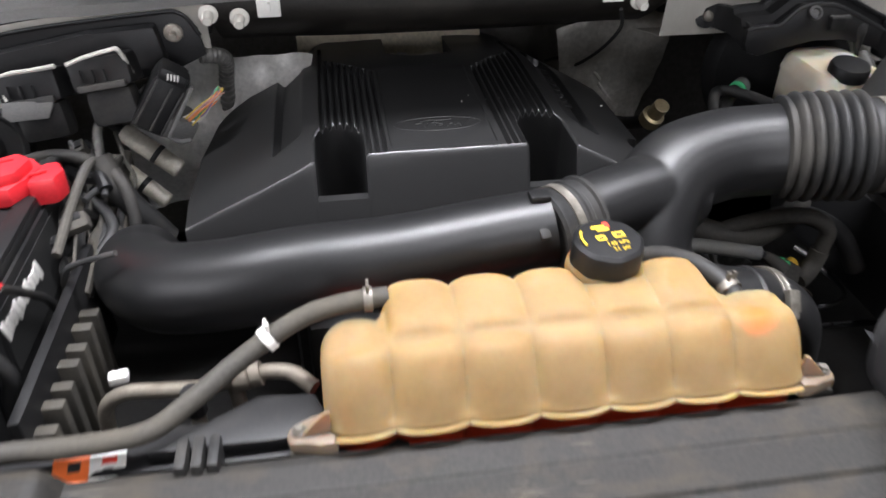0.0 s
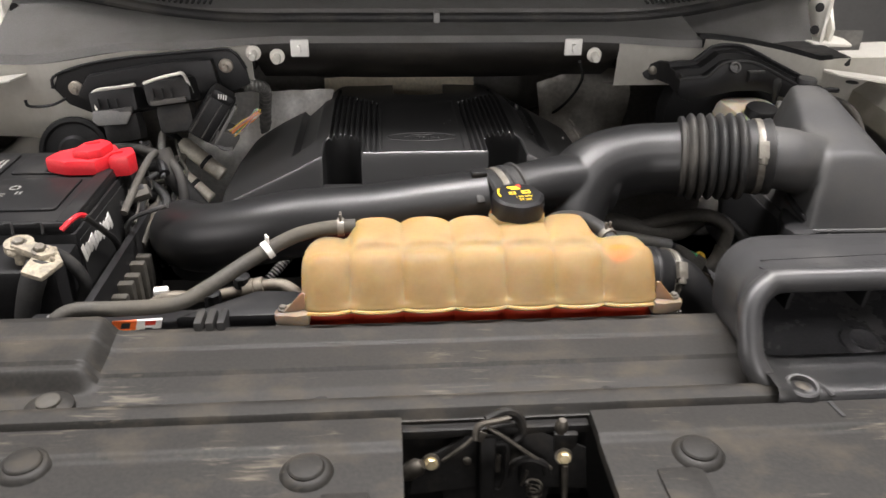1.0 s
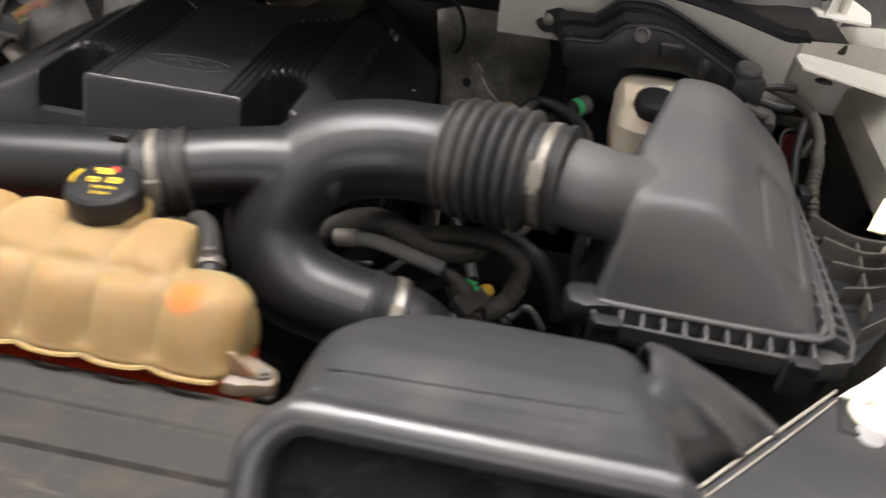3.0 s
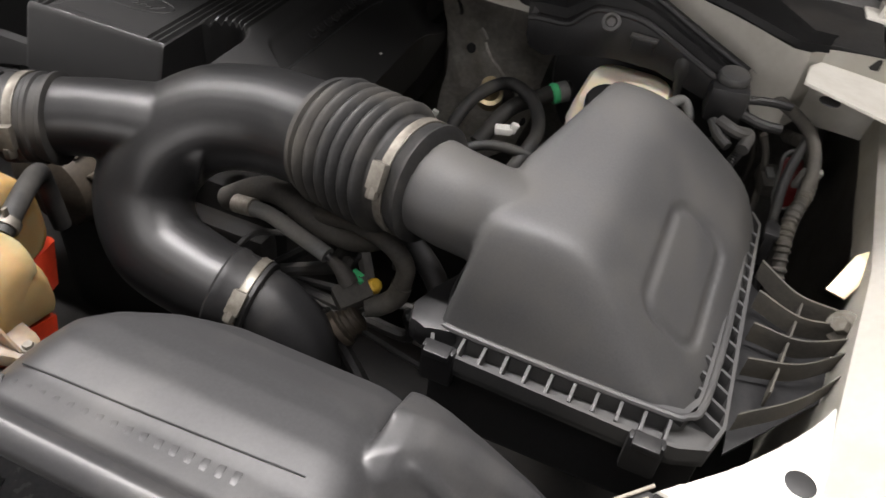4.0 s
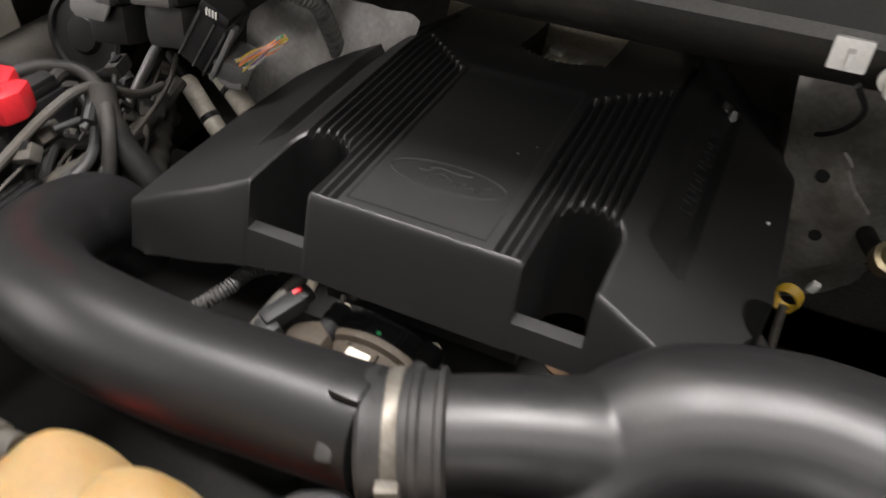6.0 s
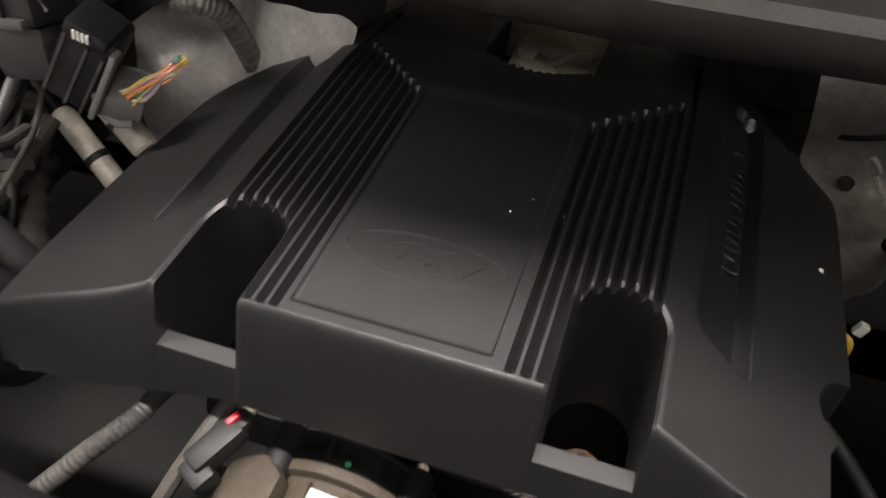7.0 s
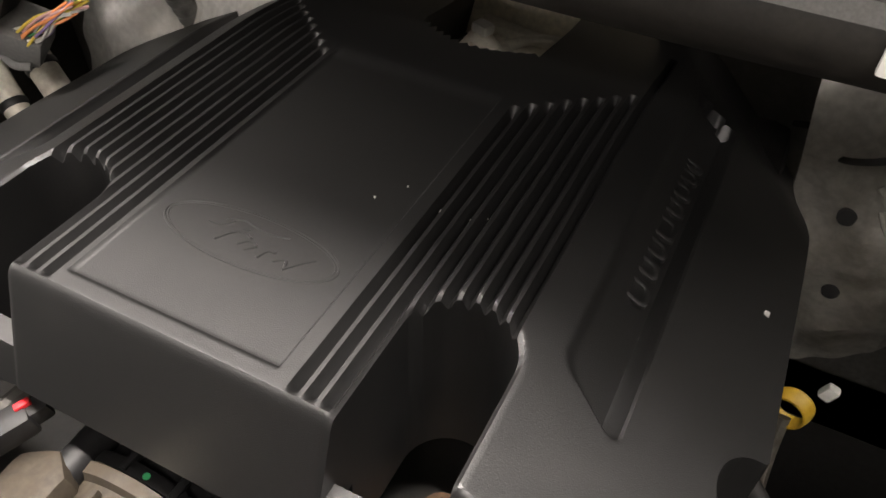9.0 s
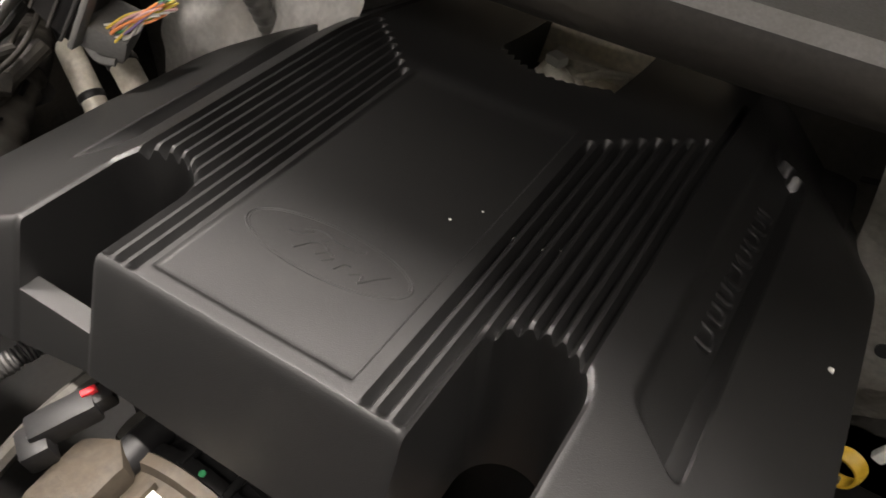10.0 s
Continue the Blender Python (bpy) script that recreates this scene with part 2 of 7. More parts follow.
CRUD = material("battery_corrosion", (0.30, 0.26, 0.19), 0.75, metal=0.1, grain=0.3, scale=50, bump=0.6, dust=(0.15, 0.14, 0.12), dust_at=0.5, dust_scale=60)
RUST = material("rusty_steel", (0.10, 0.055, 0.025), 0.7, metal=0.1, grain=0.3, scale=60, bump=0.3, dust=(0.05, 0.03, 0.015), dust_at=0.5, dust_scale=40)


# ---- building helpers ----
V = Vector
CX = 0.1755


def finish(name, bm, mat, sharp=35.0):
    bmesh.ops.recalc_face_normals(bm, faces=bm.faces[:])
    me = bpy.data.meshes.new(name)
    bm.to_mesh(me)
    bm.free()
    me.polygons.foreach_set("use_smooth", [True] * len(me.polygons))
    me.set_sharp_from_angle(angle=radians(sharp))
    me.materials.append(mat)
    return me


def thing(name, label, category, at=(0, 0, 0), group="", kind=""):
    ob = new(name)
    ob.empty_display_size = 0.05
    ob.location = at
    return tagged(ob, label, category, group, kind)


def part(name, bm, mat, parent, label="", sharp=35.0):
    ob = new(name, finish(name, bm, mat, sharp))
    ob.parent = parent
    ob.matrix_parent_inverse = Matrix.Translation(-parent.location)
    if parent.parent:
        ob.matrix_parent_inverse = Matrix.Identity(4)
    return tagged(ob, label)


def solo(name, bm, mat, label, category, group="", kind="", sharp=35.0):
    return tagged(new(name, finish(name, bm, mat, sharp)), label, category, group, kind)


def spline(pts, res):
    """Points along a smooth curve through pts, with the share of the way at each."""
    p = [V(q) for q in pts]
    if len(p) == 2:
        return [p[0].lerp(p[1], i / res) for i in range(res + 1)], [i / res for i in range(res + 1)]
    e = [2 * p[0] - p[1]] + p + [2 * p[-1] - p[-2]]
    out, at = [], []
    for k in range(1, len(e) - 2):
        a, b, c, d = e[k - 1], e[k], e[k + 1], e[k + 2]
        for i in range(res):
            t = i / res
            out.append(0.5 * ((2 * b) + (c - a) * t + (2 * a - 5 * b + 4 * c - d) * t * t + (3 * b - a - 3 * c + d) * t ** 3))
            at.append((k - 1 + t) / (len(p) - 1))
    return out + [p[-1]], at + [1.0]


def skin(bm, rings, closed=True, cap=True):
    rows = [[bm.verts.new(q) for q in ring] for ring in rings]
    n = len(rows[0])
    for a, b in zip(rows, rows[1:]):
        for i in range(n if closed else n - 1):
            j = (i + 1) % n
            bm.faces.new((a[i], a[j], b[j], b[i]))
    if cap and closed:
        bm.faces.new(rows[0][::-1])
        bm.faces.new(rows[-1])
    return bm


def frames_along(pts):
    tang = [(pts[min(i + 1, len(pts) - 1)] - pts[max(i - 1, 0)]).normalized() for i in range(len(pts))]
    side = tang[0].cross(V((0, 0, 1)))
    if side.length < 0.05:
        side = tang[0].cross(V((0, 1, 0)))
    side.normalize()
    out = []
    for t in tang:
        side = (side - t * side.dot(t)).normalized()
        out.append((side, side.cross(t).normalized()))
    return out


def tube(pts, r, seg=12, res=8, bm=None, flat=1.0, ripple=None, cap=True):
    """A pipe along pts. r: one radius or one for each point. ripple: (depth, waves) of corrugation."""
    bm = bm or bmesh.new()
    if ripple:
        res = max(res, int(ripple[1] * 4 / max(1, len(pts) - 1)))
    line, at = spline(pts, res)
    rs = [r] * len(line) if not hasattr(r, "__len__") else list(np.interp(at, np.linspace(0, 1, len(r)), r))
    if ripple:
        rs = [q + ripple[0] * (1 if math.sin(2 * math.pi * ripple[1] * s) > 0 else -1) for q, s in zip(rs, at)]
    rings = []
    for p, (s, u), q in zip(line, frames_along(line), rs):
        rings.append([p + s * (q * math.cos(a)) + u * (q * flat * math.sin(a)) for a in (2 * math.pi * i / seg for i in range(seg))])
    return skin(bm, rings, True, cap)


def lathe(profile, at=(0, 0, 0), axis=(0, 0, 1), seg=24, bm=None, flute=None):
    """Turned shape: (radius, height) rows round axis through at."""
    bm = bm or bmesh.new()
    q = V(axis).normalized().to_track_quat("Z", "Y").to_matrix()
    rings = []
    for r, h in profile:
        ring = []
        for i in range(seg):
            a = 2 * math.pi * i / seg
            rr = r * (1 + (flute[1] * math.cos(flute[0] * a) if flute else 0))
            ring.append(V(at) + q @ V((rr * math.cos(a), rr * math.sin(a), h)))
        rings.append(ring)
    return skin(bm, rings)


def block(size, at, bevel=0.003, turn=(0, 0, 0), bm=None, seg=2):
    """A rounded box of that size round at."""
    own = bmesh.new()
    bmesh.ops.create_cube(own, size=1.0)
    bmesh.ops.scale(own, vec=size, verts=own.verts)
    if bevel:
        bmesh.ops.bevel(own, geom=own.edges[:], offset=min(bevel, 0.45 * min(size)), segments=seg, profile=0.6, affect="EDGES")
    bmesh.ops.transform(own, matrix=pose(*at, *turn), verts=own.verts)
    return join(bm, own)


def join(bm, own):
    if bm is None:
        return own
    me = bpy.data.meshes.new("scratch")
    own.to_mesh(me)
    own.free()
    bm.from_mesh(me)
    bpy.data.meshes.remove(me)
    return bm


def slab(outline, z0, z1, bevel=0.002, bm=None, matrix=None):
    """A plate of that outline (x, y) between two heights."""
    own = bmesh.new()
    f = own.faces.new([own.verts.new((x, y, z0)) for x, y in outline])
    up = bmesh.ops.extrude_face_region(own, geom=[f])
    bmesh.ops.translate(own, vec=(0, 0, z1 - z0), verts=[v for v in up["geom"] if isinstance(v, bmesh.types.BMVert)])
    if bevel:
        bmesh.ops.bevel(own, geom=own.edges[:], offset=bevel, segments=2, profile=0.6, affect="EDGES")
    if matrix:
        bmesh.ops.transform(own, matrix=matrix, verts=own.verts)
    return join(bm, own)


def rounded(w, h, r, n=5):
    """The outline of a rounded rectangle."""
    out = []
    for sx, sy, a0 in ((1, 1, 0), (-1, 1, 90), (-1, -1, 180), (1, -1, 270)):
        for i in range(n + 1):
            a = radians(a0 + 90 * i / n)
            out.append((sx * (w / 2 - r) + r * math.cos(a), sy * (h / 2 - r) + r * math.sin(a)))
    return out


def sheet(xs, ys, height, keep=None, skirt=0.0):
    """A surface over lines xs and ys; skirt: the depth of its turned-down rim."""
    bm = bmesh.new()
    grid = [[bm.verts.new((x, y, height(x, y))) for x in xs] for y in ys]
    for j in range(len(ys) - 1):
        for i in range(len(xs) - 1):
            if keep is None or keep((xs[i] + xs[i + 1]) / 2, (ys[j] + ys[j + 1]) / 2):
                bm.faces.new((grid[j][i], grid[j][i + 1], grid[j + 1][i + 1], grid[j + 1][i]))
    bmesh.ops.delete(bm, geom=[v for v in bm.verts if not v.link_faces], context="VERTS")
    if skirt:
        edge = [e for e in bm.edges if len(e.link_faces) == 1]
        made = bmesh.ops.extrude_edge_only(bm, edges=edge)["geom"]
        bmesh.ops.translate(bm, vec=(0, 0, -skirt), verts=[v for v in made if isinstance(v, bmesh.types.BMVert)])
    return bm


def smooth(a, b, x):
    t = min(1.0, max(0.0, (x - a) / (b - a)))
    return t * t * (3 - 2 * t)


def lines(*stretches):
    """Grid lines: (start, end, step) stretches."""
    out = []
    for a, b, s in stretches:
        n = max(1, round((b - a) / s))
        out += [a + (b - a) * i / n for i in range(n)]
    return out + [stretches[-1][1]]


def bolt_shape(at, axis=(0, 0, 1), r=0.009, h=0.008, washer=1.7, bm=None):
    bm = lathe([(r * washer, 0), (r * washer, 0.002), (r * 1.2, 0.003)], at, axis, 20, bm)
    a = V(axis).normalized()
    return lathe([(r, 0.002), (r, h * 0.85), (r * 0.85, h)], V(at), a, 6, bm)


def settled(bm, mods):
    """The mesh after modifiers: (kind, settings) rows are laid on a passing object and taken up."""
    bmesh.ops.recalc_face_normals(bm, faces=bm.faces[:])
    made = []

    def passing(b):
        me = bpy.data.meshes.new("passing")
        b.to_mesh(me)
        b.free()
        ob = bpy.data.objects.new("passing", me)
        scene.collection.objects.link(ob)
        made.append((ob, me))
        return ob

    ob = passing(bm)
    for kind, given in mods:
        m = ob.modifiers.new(kind.lower(), kind)
        if kind == "BOOLEAN":
            bmesh.ops.recalc_face_normals(given[1], faces=given[1].faces[:])
            m.operation, m.solver, m.object = given[0], "EXACT", passing(given[1])
        elif kind == "REMESH":
            m.mode, m.voxel_size = "VOXEL", given
        elif kind == "SMOOTH":
            m.factor, m.iterations = given
    graph = bpy.context.evaluated_depsgraph_get()
    graph.update()
    me = bpy.data.meshes.new_from_object(ob.evaluated_get(graph))
    out = bmesh.new()
    out.from_mesh(me)
    bpy.data.meshes.remove(me)
    for o, m in made:
        bpy.data.objects.remove(o)
        bpy.data.meshes.remove(m)
    return out


def hill(xs, ys, height, base):
    """A solid: the surface over lines xs and ys, closed down to base."""
    bm = bmesh.new()
    top = [[bm.verts.new((x, y, max(base + 0.001, height(x, y)))) for x in xs] for y in ys]
    low = [[bm.verts.new((x, y, base)) if i in (0, len(xs) - 1) or j in (0, len(ys) - 1) else None for i, x in enumerate(xs)] for j, y in enumerate(ys)]
    for j in range(len(ys) - 1):
        for i in range(len(xs) - 1):
            bm.faces.new((top[j][i], top[j][i + 1], top[j + 1][i + 1], top[j + 1][i]))
    ring = [(0, i) for i in range(len(xs))] + [(j, len(xs) - 1) for j in range(1, len(ys))] + [(len(ys) - 1, i) for i in range(len(xs) - 2, -1, -1)] + [(j, 0) for j in range(len(ys) - 2, 0, -1)]
    for (a, b), (c, d) in zip(ring, ring[1:] + ring[:1]):
        bm.faces.new((top[a][b], low[a][b], low[c][d], top[c][d]))
    bm.faces.new([low[a][b] for a, b in ring])
    return bm


# ---- the room: unseen, added to hold the lamps and shape stray light ----
solo("floor", block((9.0, 11.0, 0.2), (0.2, 0.2, -0.1), 0), FLOOR, "grey sealed concrete workshop floor", "floor", kind="structure")
for name, size, at in (("wall_north", (9.0, 0.2, 3.6), (0.2, 5.8, 1.8)),
                       ("wall_east", (0.2, 11.4, 3.6), (4.8, 0.2, 1.8))):
    solo(name, block(size, at, 0), WALL, "unseen plain grey workshop wall that limits bounce", "wall", kind="structure")
south = thing("wall_south", "unseen grey workshop wall with an opening for the front fill light", "wall", (0.2, -5.4, 0.0), kind="structure")
west = thing("wall_west", "unseen grey workshop wall with an opening for the left fill light", "wall", (-4.4, 0.2, 0.0), kind="structure")
for size, at in (((0.2, 3.5, 3.6), (-4.4, -3.75, 1.8)), ((0.2, 5.5, 3.6), (-4.4, 3.15, 1.8)), ((0.2, 2.4, 0.6), (-4.4, -0.8, 3.3))):
    part("wall_piece", block(size, at, 0), WALL, west)
for size, at in (((3.7, 0.2, 3.6), (-2.45, -5.4, 1.8)), ((2.3, 0.2, 3.6), (3.55, -5.4, 1.8)), ((3.0, 0.2, 0.8), (0.9, -5.4, 3.2))):
    part("wall_piece", block(size, at, 0), WALL, south)
solo("ceiling", block((9.4, 11.6, 0.2), (0.2, 0.2, 3.7), 0), WALL, "unseen plain grey workshop ceiling that limits bounce", "ceiling", kind="structure")
# Added fixtures, out of view, at the places of the lamps.
for lx, ly, lz, sx, sy, _ in LAMPS:
    fix = thing("unseen_ceiling_light", "unseen ceiling light panel with a glowing diffuser, added over the bay", "light", (lx, ly, 3.6), "ceiling lights")
    part("housing", block((sx + 0.1, sy + 0.1, 0.16), (lx, ly, 3.52), 0.01), WALL, fix)
    part("diffuser", block((sx, sy, 0.02), (lx, ly, 3.43), 0.004), GLOW, fix, "glowing white diffuser")


# ---- the truck's body round the engine bay ----
def body_panel(name, bm, mat, label, category="body panel"):
    return solo(name, bm, mat, label, category, kind="structure")


# firewall, a pressed panel with ribs behind the engine
def firewall_y(x, z):
    y = 1.435 + 0.012 * math.sin(x * 23) * smooth(0.7, 0.9, z)
    y += 0.022 * smooth(0.02, 0.05, abs(x - 0.44)) - 0.03 * smooth(1.06, 1.2, z) * smooth(0.3, 0.6, abs(x - CX))
    k = smooth(0.36, 0.42, x) * smooth(0.68, 0.62, x) * smooth(0.75, 0.85, z)
    if k:
        a, b, c = (x - 0.5) * 61 + 9 * z, (x - 0.5) * 23 - 37 * z, 47 * z + 11 * x
        y += k * (0.006 * abs(math.sin(a) * math.cos(b)) + 0.004 * abs(math.sin(c + 1.7 * math.sin(a * 0.4))))
    return y


bm = bmesh.new()
fx, fz = lines((-0.85, 0.36, 0.03), (0.36, 0.70, 0.007), (0.70, 1.2, 0.03)), lines((0.6, 0.76, 0.02), (0.76, 1.24, 0.008))
grid = [[bm.verts.new((x, firewall_y(x, z), z)) for x in fx] for z in fz]
for j in range(len(fz) - 1):
    for i in range(len(fx) - 1):
        bm.faces.new((grid[j][i], grid[j][i + 1], grid[j + 1][i + 1], grid[j + 1][i]))
bmesh.ops.solidify(bm, geom=bm.faces[:], thickness=-0.01)
body_panel("firewall", bm, FIREWALL, "grey pressed metal firewall panel with drawn ribs", "firewall")
for hx, hz, r in ((0.483, 1.0, 0.009), (0.526, 0.866, 0.008), (0.44, 0.80, 0.007), (0.56, 0.93, 0.006)):
    solo("firewall_plug", lathe([(r * 1.35, 0), (r * 1.3, 0.002), (r, 0.003), (r * 0.9, 0.0015)], (hx, firewall_y(hx, hz) - 0.0005, hz), (0, -1, 0), 20), DARK,
         "round dark plugged hole in the firewall", "plug", "firewall plugs")

# cowl: black front wall, white flanks, lip and grey panel above
bm = bmesh.new()
rows = []
for y, z in ((1.146, 1.281), (1.143, 1.262), (1.150, 1.245), (1.200, 1.212), (1.250, 1.186), (1.262, 1.184), (1.40, 1.225)):
    rows.append([V((x, y, z + 0.004 * smooth(0.1, 0.3, abs(x - CX)))) for x in lines((-0.170, 0.528, 0.03))])
skin(bm, rows, closed=False)
bmesh.ops.solidify(bm, geom=bm.faces[:], thickness=0.006)
body_panel("cowl_front", bm, COWLFACE, "black rubber faced cowl front wall above the engine", "cowl")


def lip_z(x):
    u = abs(x - CX)
    return 1.293 - 0.013 * smooth(0.27, 0.55, u) - 0.035 * smooth(0.55, 0.80, u)


def strip_z(x):
    u = abs(x - CX)
    return 1.297 + 0.012 * smooth(0.35, 0.6, u) + 0.03 * smooth(0.5, 0.85, u)


FLAP = [(0.690, 1.150, 1.284), (0.72, 1.147, 1.284), (0.775, 1.144, 1.278), (0.80, 1.145, 1.274), (0.86, 1.144, 1.262), (0.905, 1.141, 1.251), (0.937, 1.139, 1.243), (0.972, 1.155, 1.240)]


def flap_edge(x):
    return [float(np.interp(x, [q[0] for q in FLAP], [q[k] for q in FLAP])) for k in (1, 2)]


def flank(sign):
    """White painted inner panel beside the cowl front, rising under the end flap on the hinge side."""
    bm = bmesh.new()
    us = lines((0.352, 0.515, 0.02), (0.515, 0.535, 0.004), (0.535, 1.02, 0.02))
    top = []
    for u in us:
        p = V((CX + sign * u, 1.143 + 0.06 * smooth(0.6, 0.9, u), lip_z(CX + sign * u) - 0.012))
        if sign > 0 and 0.52 < u < 0.79:
            p.y, p.z = flap_edge(p.x)
            p.y -= 0.003
        top.append(p)
    low = [V((p.x, p.y + 0.012, 1.192 - 0.05 * smooth(0.55, 0.62, u) - (0.06 * smooth(0.62, 0.75, u) if sign < 0 else 0.03 * smooth(0.62, 0.95, u)))) for p, u in zip(top, us)]
    back = [V((p.x, p.y + 0.10, p.z - 0.02)) for p in low]
    skin(bm, [top, low, back], closed=False)
    bmesh.ops.solidify(bm, geom=bm.faces[:], thickness=0.003)
    return bm


body_panel("cowl_flank", flank(-1), PAINT, "white painted inner body panel beside the cowl")
body_panel("cowl_flank", flank(1), PAINT, "white painted inner body panel beside the cowl")

bm = bmesh.new()
xs = lines((CX - 0.86, CX + 0.855, 0.02))
rows = []
for k, (dy, f) in enumerate(((0.0, 0.0), (0.004, 0.06), (0.03, 0.25), (0.07, 0.6), (0.105, 0.93), (0.118, 1.0))):
    row = []
    for x in xs:
        u = abs(x - CX)
        y, z = 1.14 + 0.05 * smooth(0.5, 0.9, u), lip_z(x) - (0.012 if k == 0 else 0)
        if x > 0.70:
            y, z = flap_edge(x)
            y, z = y + 0.18 - 1.1 * dy, z - 0.022
        row.append(V((x, y + dy * (1 + 0.9 * smooth(0.4, 0.8, u)), z * (1 - f) + strip_z(x) * f)))
    rows.append(row)
skin(bm, rows, closed=False)
bmesh.ops.solidify(bm, geom=bm.faces[:], thickness=0.004)
body_panel("cowl_panel", bm, GREY, "dusty grey plastic cowl panel with a turned-down front lip", "cowl")
# Plain blocks whose dark colour stands for the shade below the cowl.
body_panel("cowl_underside", block((0.50, 0.26, 0.02), (-0.43, 1.33, 1.225), 0.004), DARK, "underside of the cowl, its shade put into the colour", "cowl")
body_panel("cowl_underside", block((0.50, 0.26, 0.02), (0.79, 1.33, 1.225), 0.004), DARK, "underside of the cowl, its shade put into the colour", "cowl")

flap = skin(bmesh.new(), [[V((x + dx, y + dy, z + dz)) for x, y, z in FLAP] for dx, dy, dz in ((0, 0, 0.001), (0, 0.003, 0.009), (0.006, 0.05, 0.001), (0.020, 0.10, -0.010), (0.036, 0.20, -0.032))], closed=False)
bmesh.ops.solidify(flap, geom=flap.faces[:], thickness=0.003)
body_panel("cowl_end_flap", flap, BLACK, "black plastic end flap of the cowl beside the hinge", "cowl")
seal = [(x, 1.262 + 0.10 * smooth(0.4, 0.85, abs(x - CX)), strip_z(x) + 0.006) for x in lines((CX - 0.86, CX + 0.855, 0.08))]
body_panel("hood_seal", tube(seal, 0.011, 10, 4), RUBBER, "grey rubber hood seal along the cowl edge", "seal")
body_panel("seal_joint", block((0.012, 0.03, 0.028), (CX + 0.004, 1.258, 1.303), 0.003), GREY, "moulded joint in the middle of the hood seal", "seal")

# cowl grille and windscreen
bm = bmesh.new()
rows = [[V((x, y + 0.10 * smooth(0.4, 0.85, abs(x - CX)), z + 0.04 * smooth(0.5, 0.85, abs(x - CX)))) for x in xs] for y, z in ((1.272, 1.302), (1.285, 1.318), (1.40, 1.335), (1.52, 1.345))]
skin(bm, rows, closed=False)
bmesh.ops.solidify(bm, geom=bm.faces[:], thickness=0.004)
grille = body_panel("cowl_grille", bm, GREY, "grey plastic cowl grille with rows of slots", "cowl")
slot = finish("slot", block((0.0045, 0.022, 0.004), (0, 0, 0), 0.0008), INKBLACK)
for sign in (-1, 1):
    for i in range(30):
        u = 0.45 + 0.012 * i
        x = CX + sign * u
        k = new("slot", slot)
        k.parent = grille
        k.matrix_basis = pose(x, 1.305 + 0.10 * smooth(0.4, 0.85, u), 1.3205 + 0.0065 + 0.04 * smooth(0.5, 0.85, u), 8, 0, 0)
bm = skin(bmesh.new(), [[V((x, 1.52 + 0.03 * (1 - ((x - CX) / 0.9) ** 2), 1.345)) for x in xs], [V((CX + (x - CX) * 0.8, 2.25, 1.95)) for x in xs]], closed=False)
bmesh.ops.solidify(bm, geom=bm.faces[:], thickness=0.005)
body_panel("windscreen", bm, GLASS, "dark tinted windscreen above the cowl", "windscreen")

# fender aprons, inner walls and fender tops
def apron(sign):
    prof = [(0.62, 0.80), (0.62, 1.04), (0.64, 1.10), (0.70, 1.125), (0.86, 1.135), (0.90, 1.12), (0.92, 0.80)]
    ys = (-0.35, 0.15, 0.45, 0.65, 0.9, 1.2, 1.5)
    inn = (0.78, 0.80, 0.82, 0.90, 0.95, 0.96, 0.96) if sign < 0 else (0.78, 0.80, 0.82, 0.86, 0.885, 0.885, 0.885)
    if sign > 0:
        prof = [(0.62, 0.80), (0.62, 1.07), (0.625, 1.115), (0.66, 1.14), (0.86, 1.15), (0.90, 1.13), (0.92, 0.80)]
    rings = []
    for y, d in zip(ys, inn):
        rings.append([V((CX + sign * (p - 0.62 + d), y, z + 0.05 * smooth(0.5, 1.3, y))) for p, z in prof])
    return skin(bmesh.new(), rings, closed=False)


for s in (-1, 1):
    bm = apron(s)
    bmesh.ops.solidify(bm, geom=bm.faces[:], thickness=0.004)
    body_panel("fender", bm, PAINT, "white painted fender edge beside the engine bay", "fender")
body_panel("inner_wheel_housing", block((0.30, 1.5, 0.3), (-0.80, 0.75, 0.85), 0.03), HOUSING, "dark inner wheel housing beside the engine bay")
body_panel("inner_wheel_housing", block((0.24, 1.0, 0.3), (1.205, 0.95, 0.85), 0.03), HOUSING, "dark inner wheel housing beside the engine bay")
body_panel("under_tray", block((2.0, 2.2, 0.03), (CX, 0.55, 0.55), 0.004), DARK, "tray under the engine, coloured dark for shade", "tray")
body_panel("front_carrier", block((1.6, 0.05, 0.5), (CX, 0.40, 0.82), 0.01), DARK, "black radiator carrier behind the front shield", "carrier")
body_panel("grille_back", block((1.7, 0.05, 0.6), (CX, -0.38, 0.75), 0.02), BLACK, "black back of the front grille", "grille")

# the open hood above, on its hinges; its unseen panel tilts to shade the cover
hood = thing("hood", "open white painted hood, out of view, with a ribbed black liner", "hood", (CX, 1.38, 1.33))
ang = radians(65)
HL = 1.28
d = V((0, -math.cos(ang), math.sin(ang)))
n = V((0, -math.sin(ang), -math.cos(ang)))
bm = bmesh.new()
rows = []
for k in range(9):
    s = 0.04 + HL * k / 8
    rows.append([V((CX + 0.84 * w * (1 - 0.06 * k / 8), 1.36, 1.36)) + d * s - n * (0.03 * (1 - w * w)) for w in lines((-1, 1, 0.1))])
skin(bm, rows, closed=False)
bmesh.ops.solidify(bm, geom=bm.faces[:], thickness=0.025)
part("panel", bm, PAINT, hood)
# Added liner, out of view, that keeps bounce off the cover.
rows = []
